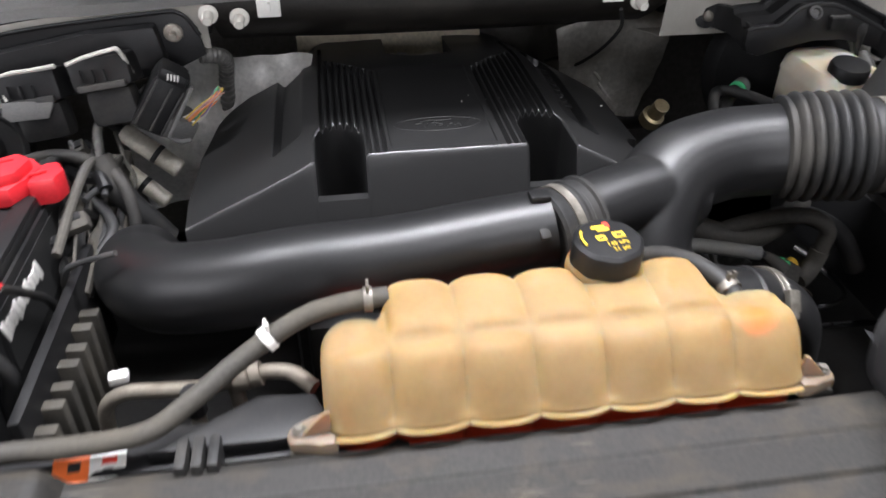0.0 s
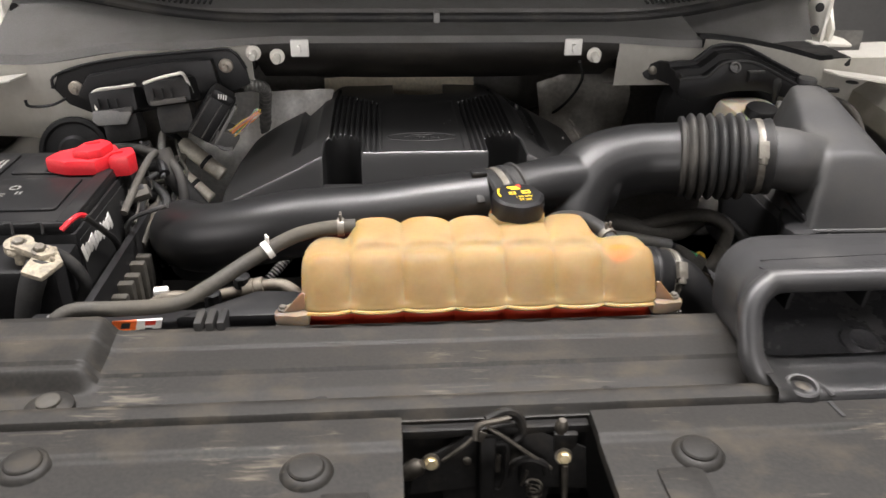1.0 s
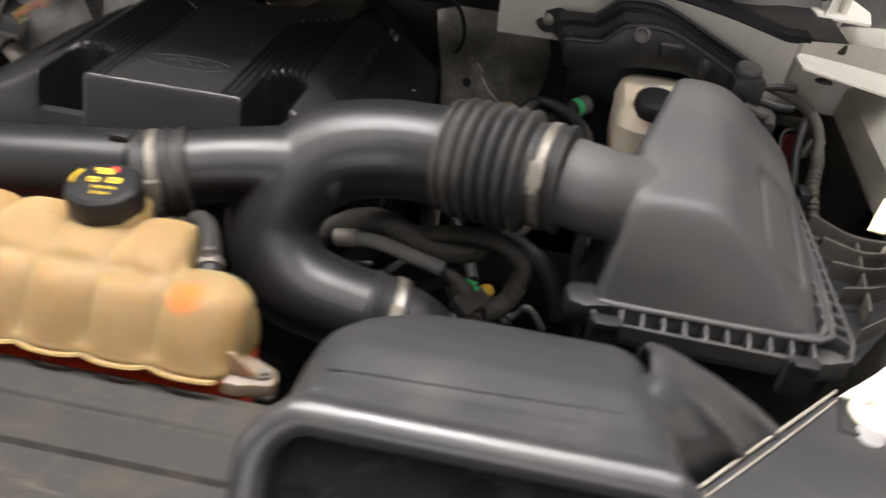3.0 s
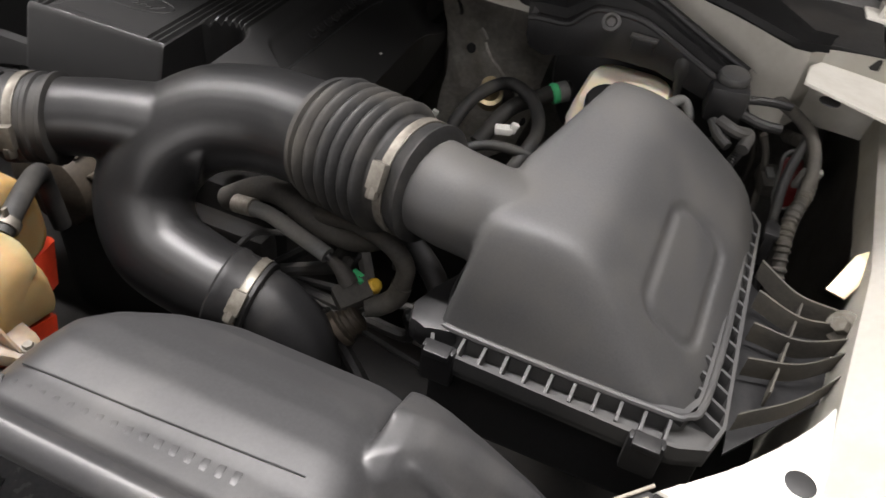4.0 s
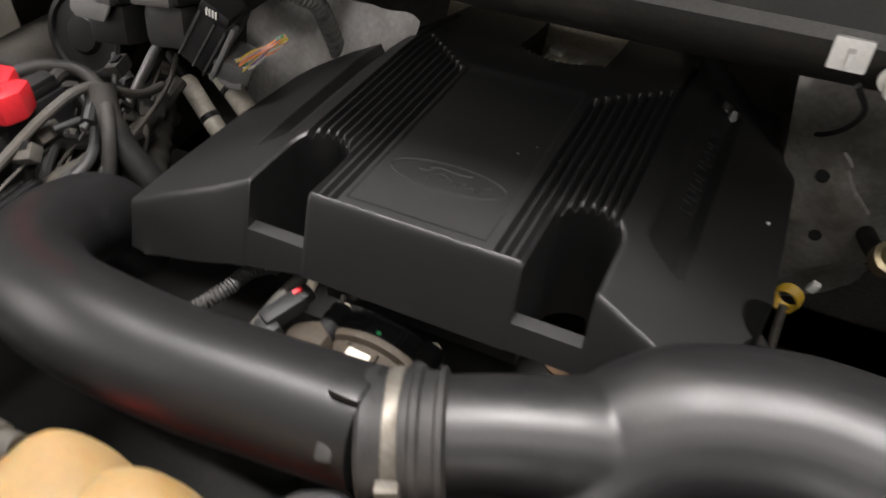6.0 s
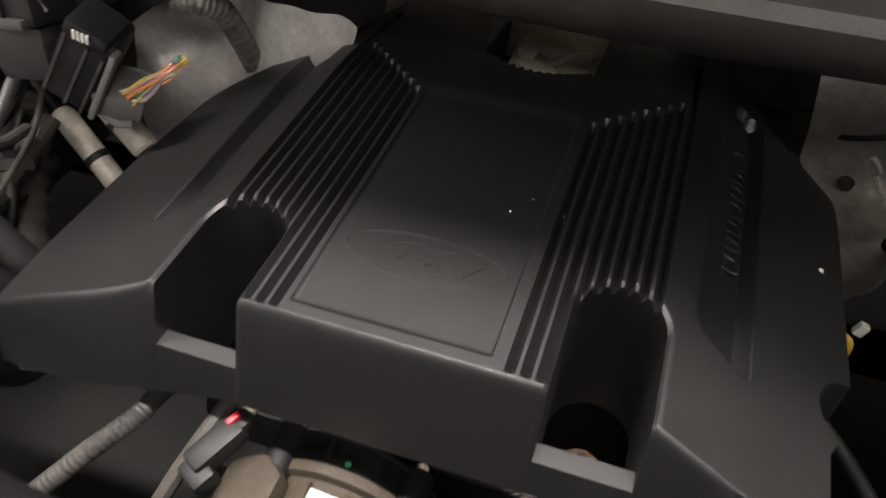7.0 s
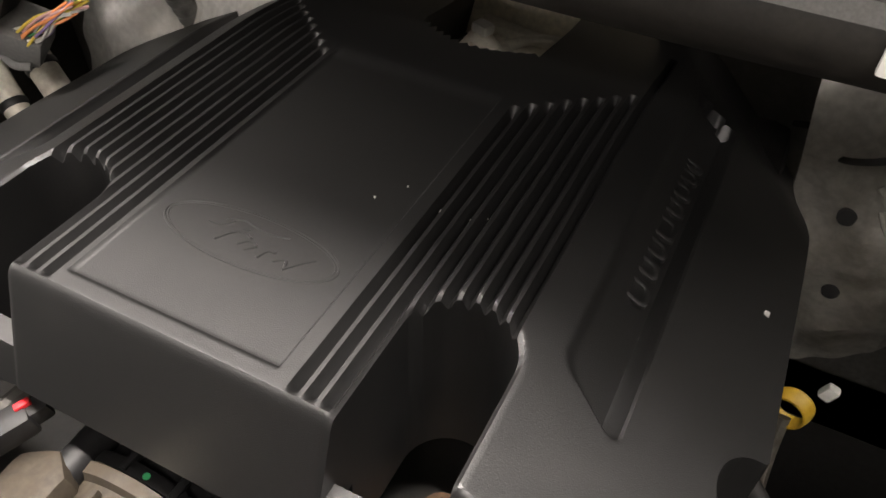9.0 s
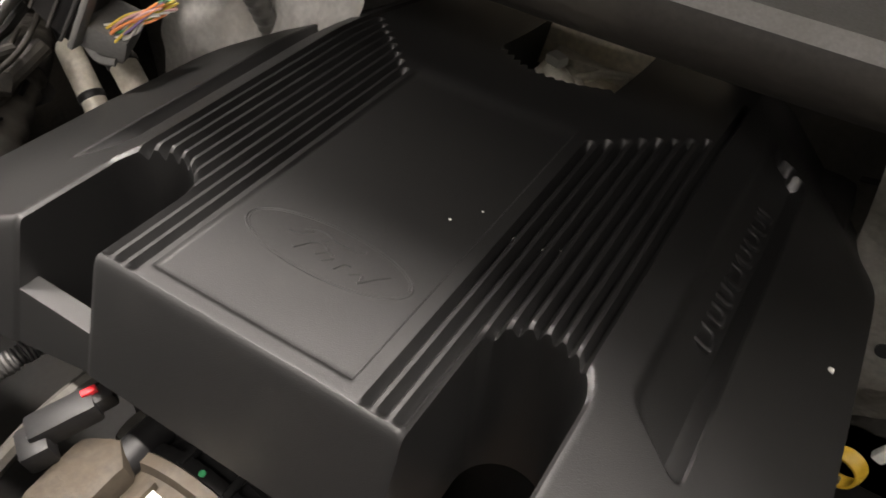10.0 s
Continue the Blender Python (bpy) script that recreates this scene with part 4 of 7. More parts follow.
part("inlet_cuff", lathe([(0.050, 0.0), (0.056, 0.0), (0.062, 0.002), (0.062, 0.007), (0.057, 0.009), (0.0570, 0.0112)], A0, axis, 48), RUBBER, bell, sharp=50)
for k in range(6):
    h = 0.011 + 0.0142 * k
    part("fold", lathe([(0.0570, h)] + [(0.0570 + 0.0095 * math.sin(math.pi * f) ** 0.8, h + 0.0142 * f) for f in (0.12, 0.28, 0.4, 0.5, 0.6, 0.72, 0.88)] + [(0.0570, h + 0.0142)], A0, axis, 48), RUBBER, bell, sharp=50)
part("outlet_cuff", lathe([(0.0570, 0.096), (0.055, 0.097), (0.054, 0.100), (0.056, 0.104), (0.056, 0.127), (0.058, 0.129), (0.058, 0.133), (0.052, 0.135)], A0, axis, 48), RUBBER, bell, sharp=50)
hose_clamp(V((0.228, 0.669, 1.163)), V((1, 0.40, 0.06)), 0.0462, (0.2, -1, 0.15), "bright steel worm clamp round the long intake tube")
hose_clamp(A0 + axis * 0.114, axis, 0.0568, (0, -1, 0.55), "bright steel worm clamp at the air filter box end")
hose_clamp(V((0.487, 0.660, 1.030)), V((1, 0.1, -0.25)), 0.0475, (0, -0.7, 0.7), "dusty steel worm clamp round the lower elbow")

# ---- air filter box ----
abox = thing("air_filter_box", "grey moulded plastic air filter box with a ribbed flange", "air box", (0.83, 0.80, 0.95))
RIM = 1.112


def soft_min(vals, k=0.012):
    m = min(vals)
    return m - k * math.log(sum(math.exp(-(v - m) / k) for v in vals))


def lid_z(x, y):
    top = 1.207 + 0.19 * (y - 0.69) + 0.04 * (x - 0.717)
    right = 1.251 - 0.99 * (x - 0.815) + 0.25 * (y - 0.876)
    planes = [top, right, RIM + (0.948 - x) * 2.6, RIM + (x - 0.702 - 0.28 * max(0.0, y - 0.78)) * 6.0, RIM + (y - 0.661) * 3.6, RIM + (0.978 - y) * 2.6]
    z = soft_min(planes, 0.014) + 0.008
    return z


def lid_full(x, y):
    z = lid_z(x, y)
    # sunk outline of a panel on the outer slope
    u, v = (x - 0.893), (y - 0.782 - 0.35 * (x - 0.893))
    dx, dy = max(0.0, abs(u) - 0.010), max(0.0, abs(v) - 0.046)
    d2 = math.hypot(dx, dy) - 0.018
    return z - 0.0062 * smooth(0.0055, 0.0015, abs(d2)) - 0.001 * smooth(0.0, -0.004, d2)


neck = tube([A1 - axis * 0.004, A1 + axis * 0.022 + V((0, 0.001, -0.004)), V((0.700, 0.735, 1.187)), V((0.735, 0.744, 1.177)), V((0.78, 0.755, 1.165))], [0.047, 0.047, 0.0475, 0.0475, 0.044], 36, 6)
body = settled(hill(lines((0.690, 0.962, 0.004)), lines((0.652, 0.996, 0.004)), lid_full, 1.06), [("BOOLEAN", ("INTERSECT", block((0.6, 0.6, 0.5), (0.83, 0.83, 1.3355), 0)))])
part("lid", settled(join(body, neck), [("REMESH", 0.0026), ("SMOOTH", (0.5, 9))]), BOX, abox, sharp=80)
part("lower_box", block((0.27, 0.33, 0.14), (0.826, 0.83, 1.02), 0.012), BLACK, abox)
RAIL = [(0.702, 0.634), (0.712, 0.630), (0.902, 0.625), (0.930, 0.628), (0.955, 0.638), (0.9645, 0.667), (0.9635, 0.80), (0.962, 0.976), (0.952, 0.996), (0.72, 0.996), (0.70, 0.98), (0.692, 0.66)]
part("flange", slab(RAIL, 1.080, 1.0875, 0.001), BOX, abox)
bm = bmesh.new()
cen = V((0.83, 0.80, 0))
inner = [V((x, y, 0)) + (cen - V((x, y, 0))).normalized() * 0.0042 for x, y in RAIL]
skin(bm, [[V((x, y, z)) for x, y in RAIL] for z in (1.080, 1.1035)] + [[V((q.x, q.y, z)) for q in inner] for z in (1.1035, 1.081)], cap=False)
part("flange_rail", bm, BOX, abox)
hem = [(0.712, 0.700), (0.712, 0.664), (0.722, 0.6575), (0.90, 0.6565), (0.930, 0.662), (0.941, 0.684), (0.9475, 0.80), (0.9455, 0.972)]
part("pocket_wall", skin(bmesh.new(), [[V((x, y, 1.084)), V((x, y, 1.108)), V((x + 0.35 * (0.83 - x) * 0.1, y + 0.35 * (0.80 - y) * 0.1, 1.108)), V((x + 0.35 * (0.83 - x) * 0.1, y + 0.35 * (0.80 - y) * 0.1, 1.084))] for x, y in hem]), BOX, abox)
part("lid_hem", tube([(0.712, 0.700, 1.108), (0.712, 0.664, 1.108), (0.722, 0.656, 1.108), (0.90, 0.655, 1.108), (0.930, 0.660, 1.108), (0.943, 0.684, 1.108), (0.949, 0.80, 1.108), (0.947, 0.972, 1.108)], 0.0036, 8, 5), BOX, abox)
gus = finish("gusset", slab([(0, 0), (0.030, 0), (0.030, 0.0195), (0.024, 0.021), (0.0, 0.025)], -0.0016, 0.0016, 0.0005, matrix=pose(0, 0, 0, 90, 0, 0)), BOX)
for i in range(10):
    k = new("gusset", gus)
    k.parent = abox
    k.matrix_parent_inverse = Matrix.Translation(-abox.location)
    k.matrix_basis = pose(0.7285 + 0.0212 * i, 0.662, 1.083, 0, 0, -92)
for i in range(15):
    k = new("gusset", gus)
    k.parent = abox
    k.matrix_parent_inverse = Matrix.Translation(-abox.location)
    k.matrix_basis = pose(0.935, 0.678 + 0.0205 * i, 1.083, 0, 0, -24)
for x, y, rz in ((0.712, 0.632, 0), (0.905, 0.622, 0), (0.974, 0.97, 90)):
    cl = part("clip", block((0.032, 0.012, 0.045), (x, y, 1.086), 0.004, (0, 0, rz)), BLACK, abox)
    part("clip_ear", block((0.024, 0.016, 0.008), (x, y - 0.004, 1.106), 0.002, (0, 0, rz)), BLACK, cl)
part("foot", slab([(0.672, 0.650), (0.690, 0.645), (0.722, 0.652), (0.722, 0.75), (0.698, 0.748), (0.676, 0.70), (0.667, 0.672)], 1.078, 1.110, 0.010), BLACK, abox)
part("foot_hem", tube([(0.722, 0.665, 1.112), (0.708, 0.675, 1.116), (0.702, 0.70, 1.120), (0.704, 0.745, 1.128)], 0.006, 8, 5), BLACK, abox)
fan = thing("ribbed_bracket", "black ribbed plastic bracket bolted to the fender", "bracket", (1.0, 0.82, 1.09))
part("web", slab([(0.968, 0.90), (1.0, 0.86), (1.062, 0.85), (1.075, 0.80), (0.97, 0.66)], 1.075, 1.079, 0.001), BLACK, fan)
for k, (a, b) in enumerate((((0.968, 0.90), (1.045, 0.853)), ((0.97, 0.85), (1.052, 0.835)), ((0.97, 0.80), (1.06, 0.82)), ((0.97, 0.75), (1.065, 0.808)), ((0.97, 0.68), (1.072, 0.797)))):
    mid = ((a[0] + b[0]) / 2, (a[1] + b[1]) / 2 - 0.012)
    bm = bmesh.new()
    line, _ = spline([(a[0], a[1], 1.1), (mid[0], mid[1], 1.1), (b[0], b[1], 1.105)], 6)
    skin(bm, [[p + V((0, 0, -0.012)), p + V((0.001, 0.0025, -0.012)), p + V((0.001, 0.0025, 0.012)), p + V((0, 0, 0.012))] for p in line])
    part("rib", bm, DUSTY, fan)
part("cross_rib", block((0.0025, 0.14, 0.022), (1.005, 0.795, 1.095), 0.0008, (0, 0, -8)), DUSTY, fan)
part("fender_bolt", bolt_shape((1.052, 0.838, 1.112), (-0.6, -0.5, 0.6), 0.009, 0.012, 1.9), STEEL, fan, "zinc bolt with a wide washer")


# ---- coolant reservoir ----
tank = thing("coolant_reservoir", "translucent yellowed plastic coolant reservoir with pillow-shaped cells", "reservoir", (0.18, 0.51, 1.05))
EDGES = [-0.031, 0.027, 0.089, 0.150, 0.211, 0.270, 0.328, 0.397]


def pillow(x):
    for a, b in zip(EDGES, EDGES[1:]):
        if a <= x <= b:
            s = abs(2 * (x - a) / (b - a) - 1)
            return 1 - s ** 2.8
    return 0.0


def tank_section(x):
    lo, hi = 1 - smooth(0.018, 0.034, x), smooth(0.320, 0.338, x)
    back = 0.580 - 0.045 * lo - 0.062 * hi
    top = 1.186 - 0.004 * lo - 0.006 * hi
    end = 1.0
    for e in (EDGES[0], EDGES[-1]):
        d = abs(x - e)
        if d < 0.03:
            end = math.sqrt(max(0.0, 1 - (1 - d / 0.03) ** 2.2)) * 0.30 + 0.70
    mid = V((0, 0.495, 1.125))
    step = 0.006 * (1 - lo) * (1 - hi)
    pts = [(0.452, 1.1145), (0.441, 1.1205), (0.4375, 1.128), (0.4395, 1.133), (0.443, 1.139), (0.453, 1.158), (0.465, 1.174), (0.476, 1.181), (0.489, 1.182 + step * 0.2), (0.502, top + step * 0.6),
           (0.5 * (0.502 + back), top + step), (back - 0.020, top - 0.001 + step * 0.5 - 0.006 * hi), (back - 0.006, top - 0.014 - 0.006 * hi), (back, top - 0.035), (back, 1.115), (back - 0.006, 1.103)]
    bulge = [0.4, 0.6, 0.3, 0.3, 0.7, 1, 1.1, 0.9, -0.2, 0.7, 1, 1, 0.9, 0.5, 0.3, 0.3]
    ring = []
    p = pillow(x)
    for (y, z), w in zip(pts, bulge):
        q = V((0, y, z))
        out = (q - mid).normalized()
        q += out * 0.0080 * (w * (p - 0.72) if w > 0 else w * 0.4)
        q = mid + (q - mid) * end
        q.x = x
        ring.append(q)
    return ring


xs = sorted(set([round(v, 5) for a, b in zip(EDGES, EDGES[1:]) for v in [a + (b - a) * k for k in (0, 0.03, 0.08, 0.15, 0.25, 0.37, 0.5, 0.63, 0.75, 0.85, 0.92, 0.97, 1.0)]]))
bm = bmesh.new()
rings = []
for x in xs:
    ring = tank_section(x)
    line, _ = spline([(0, q.y, q.z) for q in ring], 4)
    rings.append([V((x, q.y, q.z)) for q in line])
skin(bm, rings)
shell = part("upper_shell", bm, TANK, tank, sharp=70)
bm = bmesh.new()
rings = []
for x in xs:
    p = pillow(x)
    s = 0.9 if x in (xs[0], xs[-1]) else 1.0
    back = 0.585 - 0.075 * smooth(0.322, 0.336, x)
    rings.append([V((CX + (x - CX) * 0.985, y, z)) for y, z in ((0.4575 - 0.005 * p, 1.1165), (0.4555 - 0.006 * p, 1.100), (0.462 - 0.006 * p, 1.06), (0.49, 1.05), (back - 0.01, 1.05), (back, 1.10))])
skin(bm, rings)
part("lower_shell", bm, COOLANT, tank, "lower half tinted red by coolant", sharp=60)
seam = [V((x, 0.4365 - 0.007 * (pillow(x) - 0.5), 1.1275)) for x in xs[3:-3]]
part("weld_seam", tube(seam, 0.0028, 6, 2, flat=0.7), TANK, tank)
for s, x0, y0 in ((-1, -0.020, 0.452), (1, 0.388, 0.457)):
    out = [(0, -0.018), (0.014, -0.017), (0.030, -0.010), (0.040, -0.008), (0.043, 0.002), (0.038, 0.012), (0.022, 0.018), (0.0, 0.022)]
    m = pose(x0, y0, 1.110, 0, s * 9, 0) @ Matrix.Diagonal((s, 1, 1, 1))
    ear = part("mounting_ear", slab(out, 0.0, 0.017, 0.0055, matrix=m), TANKWHITE, tank, "translucent pale mounting ear")
    part("ear_web", slab([(0, 0), (0.026, 0), (0.004, 0.026), (0, 0.026)], -0.0015, 0.0015, 0.0005, matrix=pose(x0 + s * 0.006, y0 - 0.004, 1.122, 90, 0, 0) @ Matrix.Diagonal((s, 1, 1, 1))), TANKWHITE, ear)
    part("ear_pad", block((0.018, 0.016, 0.006), (x0 + s * 0.033, y0 - 0.002, 1.105), 0.002), DUSTY, ear)
    part("ear_bolt", bolt_shape((x0 + s * 0.033, y0 + 0.002, 1.122), (0, 0, 1), 0.0045, 0.006, 1.4), STEEL, ear, "small zinc bolt")
# filler neck and cap
CAP = V((0.2385, 0.560, 1.184))
up = V((0.0, -0.06, 1.0)).normalized()
part("filler_neck", lathe([(0.036, -0.02), (0.0365, 0.004), (0.0345, 0.010), (0.033, 0.012)], CAP, up, 36), TANK, tank)
cap = part("cap", lathe([(0.0325, 0.008), (0.0335, 0.010), (0.0335, 0.029), (0.0325, 0.0335), (0.029, 0.0365), (0.012, 0.0378), (0.004, 0.038)], CAP, up, 64, flute=(8, 0.012)), BLACK, tank, "black pressure cap printed in yellow and red")
q = up.to_track_quat("Z", "Y").to_matrix().to_4x4()


def cap_mark(w, h, x, y, mat, turn=0.0):
    bm = block((w, h, 0.0006), (x, y, 0), 0)
    bmesh.ops.transform(bm, matrix=Matrix.Translation(CAP + up * 0.0382) @ pose(0, 0, 0, 3.4, 0, turn), verts=bm.verts)
    return part("print_mark", bm, mat, cap)


cap_mark(0.014, 0.004, -0.004, 0.016, INKYEL, 8)
cap_mark(0.005, 0.008, 0.005, 0.018, INKRED, 8)
cap_mark(0.012, 0.004, -0.001, 0.0115, INKYEL, 8)


def lettering(text, size, m, mat, parent, name="lettering"):
    """Raised or printed characters in the built-in font, as a mesh."""
    cu = bpy.data.curves.new("scratch", "FONT")
    cu.body, cu.size, cu.extrude, cu.align_x, cu.align_y = text, size, size * 0.03, "CENTER", "CENTER"
    tmp = new("scratch", cu)
    bpy.context.view_layer.update()
    me = bpy.data.meshes.new_from_object(tmp.evaluated_get(bpy.context.evaluated_depsgraph_get()))
    bpy.data.objects.remove(tmp)
    bpy.data.curves.remove(cu)
    me.transform(m)
    me.materials.append(mat)
    ob = new(name, me)
    ob.parent = parent
    if not parent.parent:
        ob.matrix_parent_inverse = Matrix.Translation(-parent.location)
    return ob


PL = Matrix.Translation(CAP + up * 0.0382) @ pose(0, 0, 0, 3.4, 0, 8)
lettering("145 kPa", 0.0068, PL @ pose(0.004, -0.0105, 0), INKYEL, cap)
lettering("21 psi", 0.0068, PL @ pose(0.004, -0.0185, 0), INKYEL, cap)
for k, (w, h, x, y) in enumerate(((0.009, 0.007, -0.008, 0.0), (0.011, 0.008, 0.010, 0.001))):
    cap_mark(w, h, x, y, INKYEL, 8)
    cap_mark(w * 0.5, h * 0.4, x, y - 0.0006, INKBLACK, 8).location.z = 0.0004
ar = [V((0.026 * math.cos(a), 0.026 * math.sin(a), 0)) for a in (2.6, 2.8, 3.0, 3.2, 3.4)]
bm = tube(ar, 0.0012, 6, 3)
bmesh.ops.transform(bm, matrix=PL, verts=bm.verts)
part("print_arc", bm, INKYEL, cap)
# hoses of the reservoir
def clip_band(at, axis, r, mat=STEEL, label="bright spring clip round a coolant hose"):
    c = thing("hose_clip", label, "clip", at, "hose clips")
    part("band", lathe([(r, -0.004), (r + 0.0015, -0.004), (r + 0.0015, 0.004), (r, 0.004)], at, axis, 24), mat, c)
    a = V(axis).normalized()
    for s in (-1, 1):
        part("ear", block((0.003, 0.005, 0.010), V(at) + V((0, 0, r + 0.004)) + a.cross(V((0, 0, 1))) * 0.003 * s, 0.001), mat, c)
    return c


hose = thing("overflow_hose", "dusty black rubber hose from reservoir to radiator side", "hose", (-0.15, 0.5, 1.12))
HP = [(0.032, 0.545, 1.186), (0.005, 0.543, 1.186), (-0.030, 0.540, 1.181), (-0.058, 0.534, 1.172), (-0.10, 0.515, 1.155), (-0.145, 0.485, 1.137), (-0.18, 0.466, 1.127), (-0.24, 0.462, 1.125), (-0.295, 0.462, 1.124), (-0.318, 0.452, 1.112), (-0.322, 0.446, 1.09)]
part("hose_body", tube(HP, 0.0092, 16, 6), DUSTY, hose)
part("end_collar", tube([(-0.312, 0.456, 1.117), (-0.320, 0.448, 1.100)], 0.0125, 16, 2), GREYHOSE, hose, "grey end collar")
part("collar_tab", block((0.014, 0.006, 0.010), (-0.330, 0.446, 1.112), 0.002, (0, 20, 0)), GREYHOSE, hose)
clip_band((0.014, 0.5435, 1.186), (1, 0, 0), 0.0102)
clip_band((-0.076, 0.527, 1.165), (0.75, 0.35, 0.4), 0.0102, WHITE, "white printed band round a coolant hose")
hose = thing("reservoir_return_hose", "black rubber return hose at the reservoir end", "hose", (0.33, 0.57, 1.15))
part("hose_body", tube([(0.352, 0.515, 1.172), (0.345, 0.535, 1.178), (0.328, 0.568, 1.178), (0.305, 0.60, 1.165), (0.29, 0.615, 1.14), (0.29, 0.62, 1.08)], 0.0095, 16, 6), RUBBER, hose)
clip_band((0.349, 0.5245, 1.175), (-0.3, 1, 0.25), 0.0102)


# ---- engine cover ----
cover = thing("engine_cover", "black satin plastic engine cover with fine ribs and two cut-outs", "engine cover", (0.1365, 1.1, 1.08))
KX, TOPZ, EDGE = 0.1365, 1.1665, 0.0660
PITCH, G0, GROOVES = 0.00975, 0.0797, 9
ARCH_U, ARCH_R = 0.1365, 0.0318


def arch_y(x):
    return 0.929 if x > KX else 0.924


def soft_low(a, b, k):
    """The lower of two heights, rounded where they meet."""
    h = min(1.0, max(0.0, 0.5 + 0.5 * (b - a) / k))
    return b * (1 - h) + a * h - k * h * (1 - h)


def plain_wing(u, y):
    return 1.1655 - 0.50 * (u - 0.162) - 0.026 * smooth(1.14, 1.36, y)


def wing_z(u, y):
    """Sloping side of the cover with its sunk panel, shallow inside and deep outside."""
    du, dv = max(0.0, abs(u - 0.207) - 0.0120), max(0.0, abs(y - 1.105 + 0.62 * (u - 0.207)) - 0.1525)
    a = smooth(0.0105, 0.0050, math.hypot(du, dv))
    floor = 0.0026 + 0.34 * max(0.0, u - 0.186)
    floor = min(floor, max(0.0, 0.0026 + 0.0102 - 1.15 * max(0.0, u - 0.2165)))
    return plain_wing(u, y) - a * floor


def groove_depth(u, y):
    k = round((u - G0) / PITCH)
    if k < 0 or k >= GROOVES:
        return 0.0
    mid = G0 + PITCH * k
    yend = 1.133 + (mid - 0.072) * 0.96 if k < 8 else 1.30
    v = max(0.0, 1 - abs(u - mid) / 0.0034)
    return 0.0078 * min(1.0, v * 1.2) * min(1.0, max(0.0, (yend - y) / 0.006)) * min(1.0, max(0.0, (y - 0.8635) / 0.006))


def cover_z(x, y):
    u = abs(x - KX)
    if u > 0.162:
        z = wing_z(u, y)
    else:
        z = soft_low(TOPZ - 0.026 * smooth(1.14, 1.36, y), plain_wing(u, y) + 0.0012, 0.004)
        z -= groove_depth(u, y)
        edge = EDGE if x > KX else EDGE + 0.0050
        z -= 0.0020 * smooth(edge + 0.0010, edge - 0.0010, u) * smooth(0.8720, 0.8750, y) * smooth(1.150, 1.132, y)
    sweep = 0.030 * smooth(0.17, 0.36, u) if x < KX else 0.0
    z = soft_low(z, TOPZ - (0.8605 + sweep - y) * 2.86, 0.008)
    d = math.hypot(u - ARCH_U, max(0.0, y - arch_y(x))) - ARCH_R
    if d < 0.0042:
        z -= 0.0036 * (1 - max(0.0, d) / 0.0042) ** 2
    # rear corner falls away
    far = (u - 0.205) * 0.72 + (y - 1.345) * 0.70
    return z - 0.035 * smooth(-0.045, 0.05, far)


def arch_cut(sgn, low, high, front):
    """The upright U-shaped cutter of one arched hole."""
    r, yc = ARCH_R, arch_y(KX + sgn)
    ring = [(KX + sgn * ARCH_U - r, front)]
    ring += [(KX + sgn * ARCH_U + r * math.cos(a), yc + r * math.sin(a)) for a in (math.pi * (1 - i / 32) for i in range(33))]
    ring += [(KX + sgn * ARCH_U + r, front)]
    return skin(bmesh.new(), [[V((x, y, z)) for x, y in ring] for z in (low, high)])


OUTLINE = [(KX - 0.335, 0.80), (KX - 0.345, 0.93), (KX - 0.340, 1.05), (KX - 0.322, 1.15), (KX - 0.285, 1.24), (KX - 0.262, 1.335), (KX - 0.16, 1.42), (KX + 0.19, 1.42), (KX + 0.262, 1.362), (KX + 0.284, 1.335), (KX + 0.300, 1.20), (KX + 0.306, 0.989)]
OUTLINE += [(KX + 0.309 + 0.029 * math.cos(radians(a)), 0.958 + 0.029 * math.sin(radians(a))) for a in range(100, 250, 10)]
OUTLINE += [(KX + 0.288, 0.918), (KX + 0.285, 0.80)]
teeth = []
for k in range(12):
    x = 0.094 + 0.0088 * k
    y = 1.238 - 0.026 * math.sin(math.pi * min(1.0, (k + 1.2) / 13.0)) - 0.0006 * k
    teeth += [(x, y), (x + 0.0040, y + 0.005), (x + 0.0052, y + 0.0045)]
REAR_GAP = [(0.090, 1.45), (0.090, 1.245)] + teeth + [(0.2005, 1.226), (0.2005, 1.45)]

FACE = Matrix(((1, 0, 0, 0), (0, 0, -1, 0), (0, 1, 0, 0), (0, 0, 0, 1)))
half = lines((0.0, 0.060, 0.010), (0.060, G0 - PITCH / 2, 0.0013), (G0 - PITCH / 2, G0 + PITCH * 8.5, PITCH / 8), (G0 + PITCH * 8.5, 0.182, 0.0020), (0.182, 0.236, 0.0020), (0.236, 0.345, 0.008))
kx = sorted({round(KX - u, 5) for u in half} | {round(KX + u, 5) for u in half if u < 0.313})
ky = lines((0.80, 0.850, 0.006), (0.850, 0.882, 0.0013), (0.882, 0.922, 0.004), (0.922, 0.968, 0.0013), (0.968, 1.128, 0.006), (1.128, 1.215, 0.0022), (1.215, 1.42, 0.008))
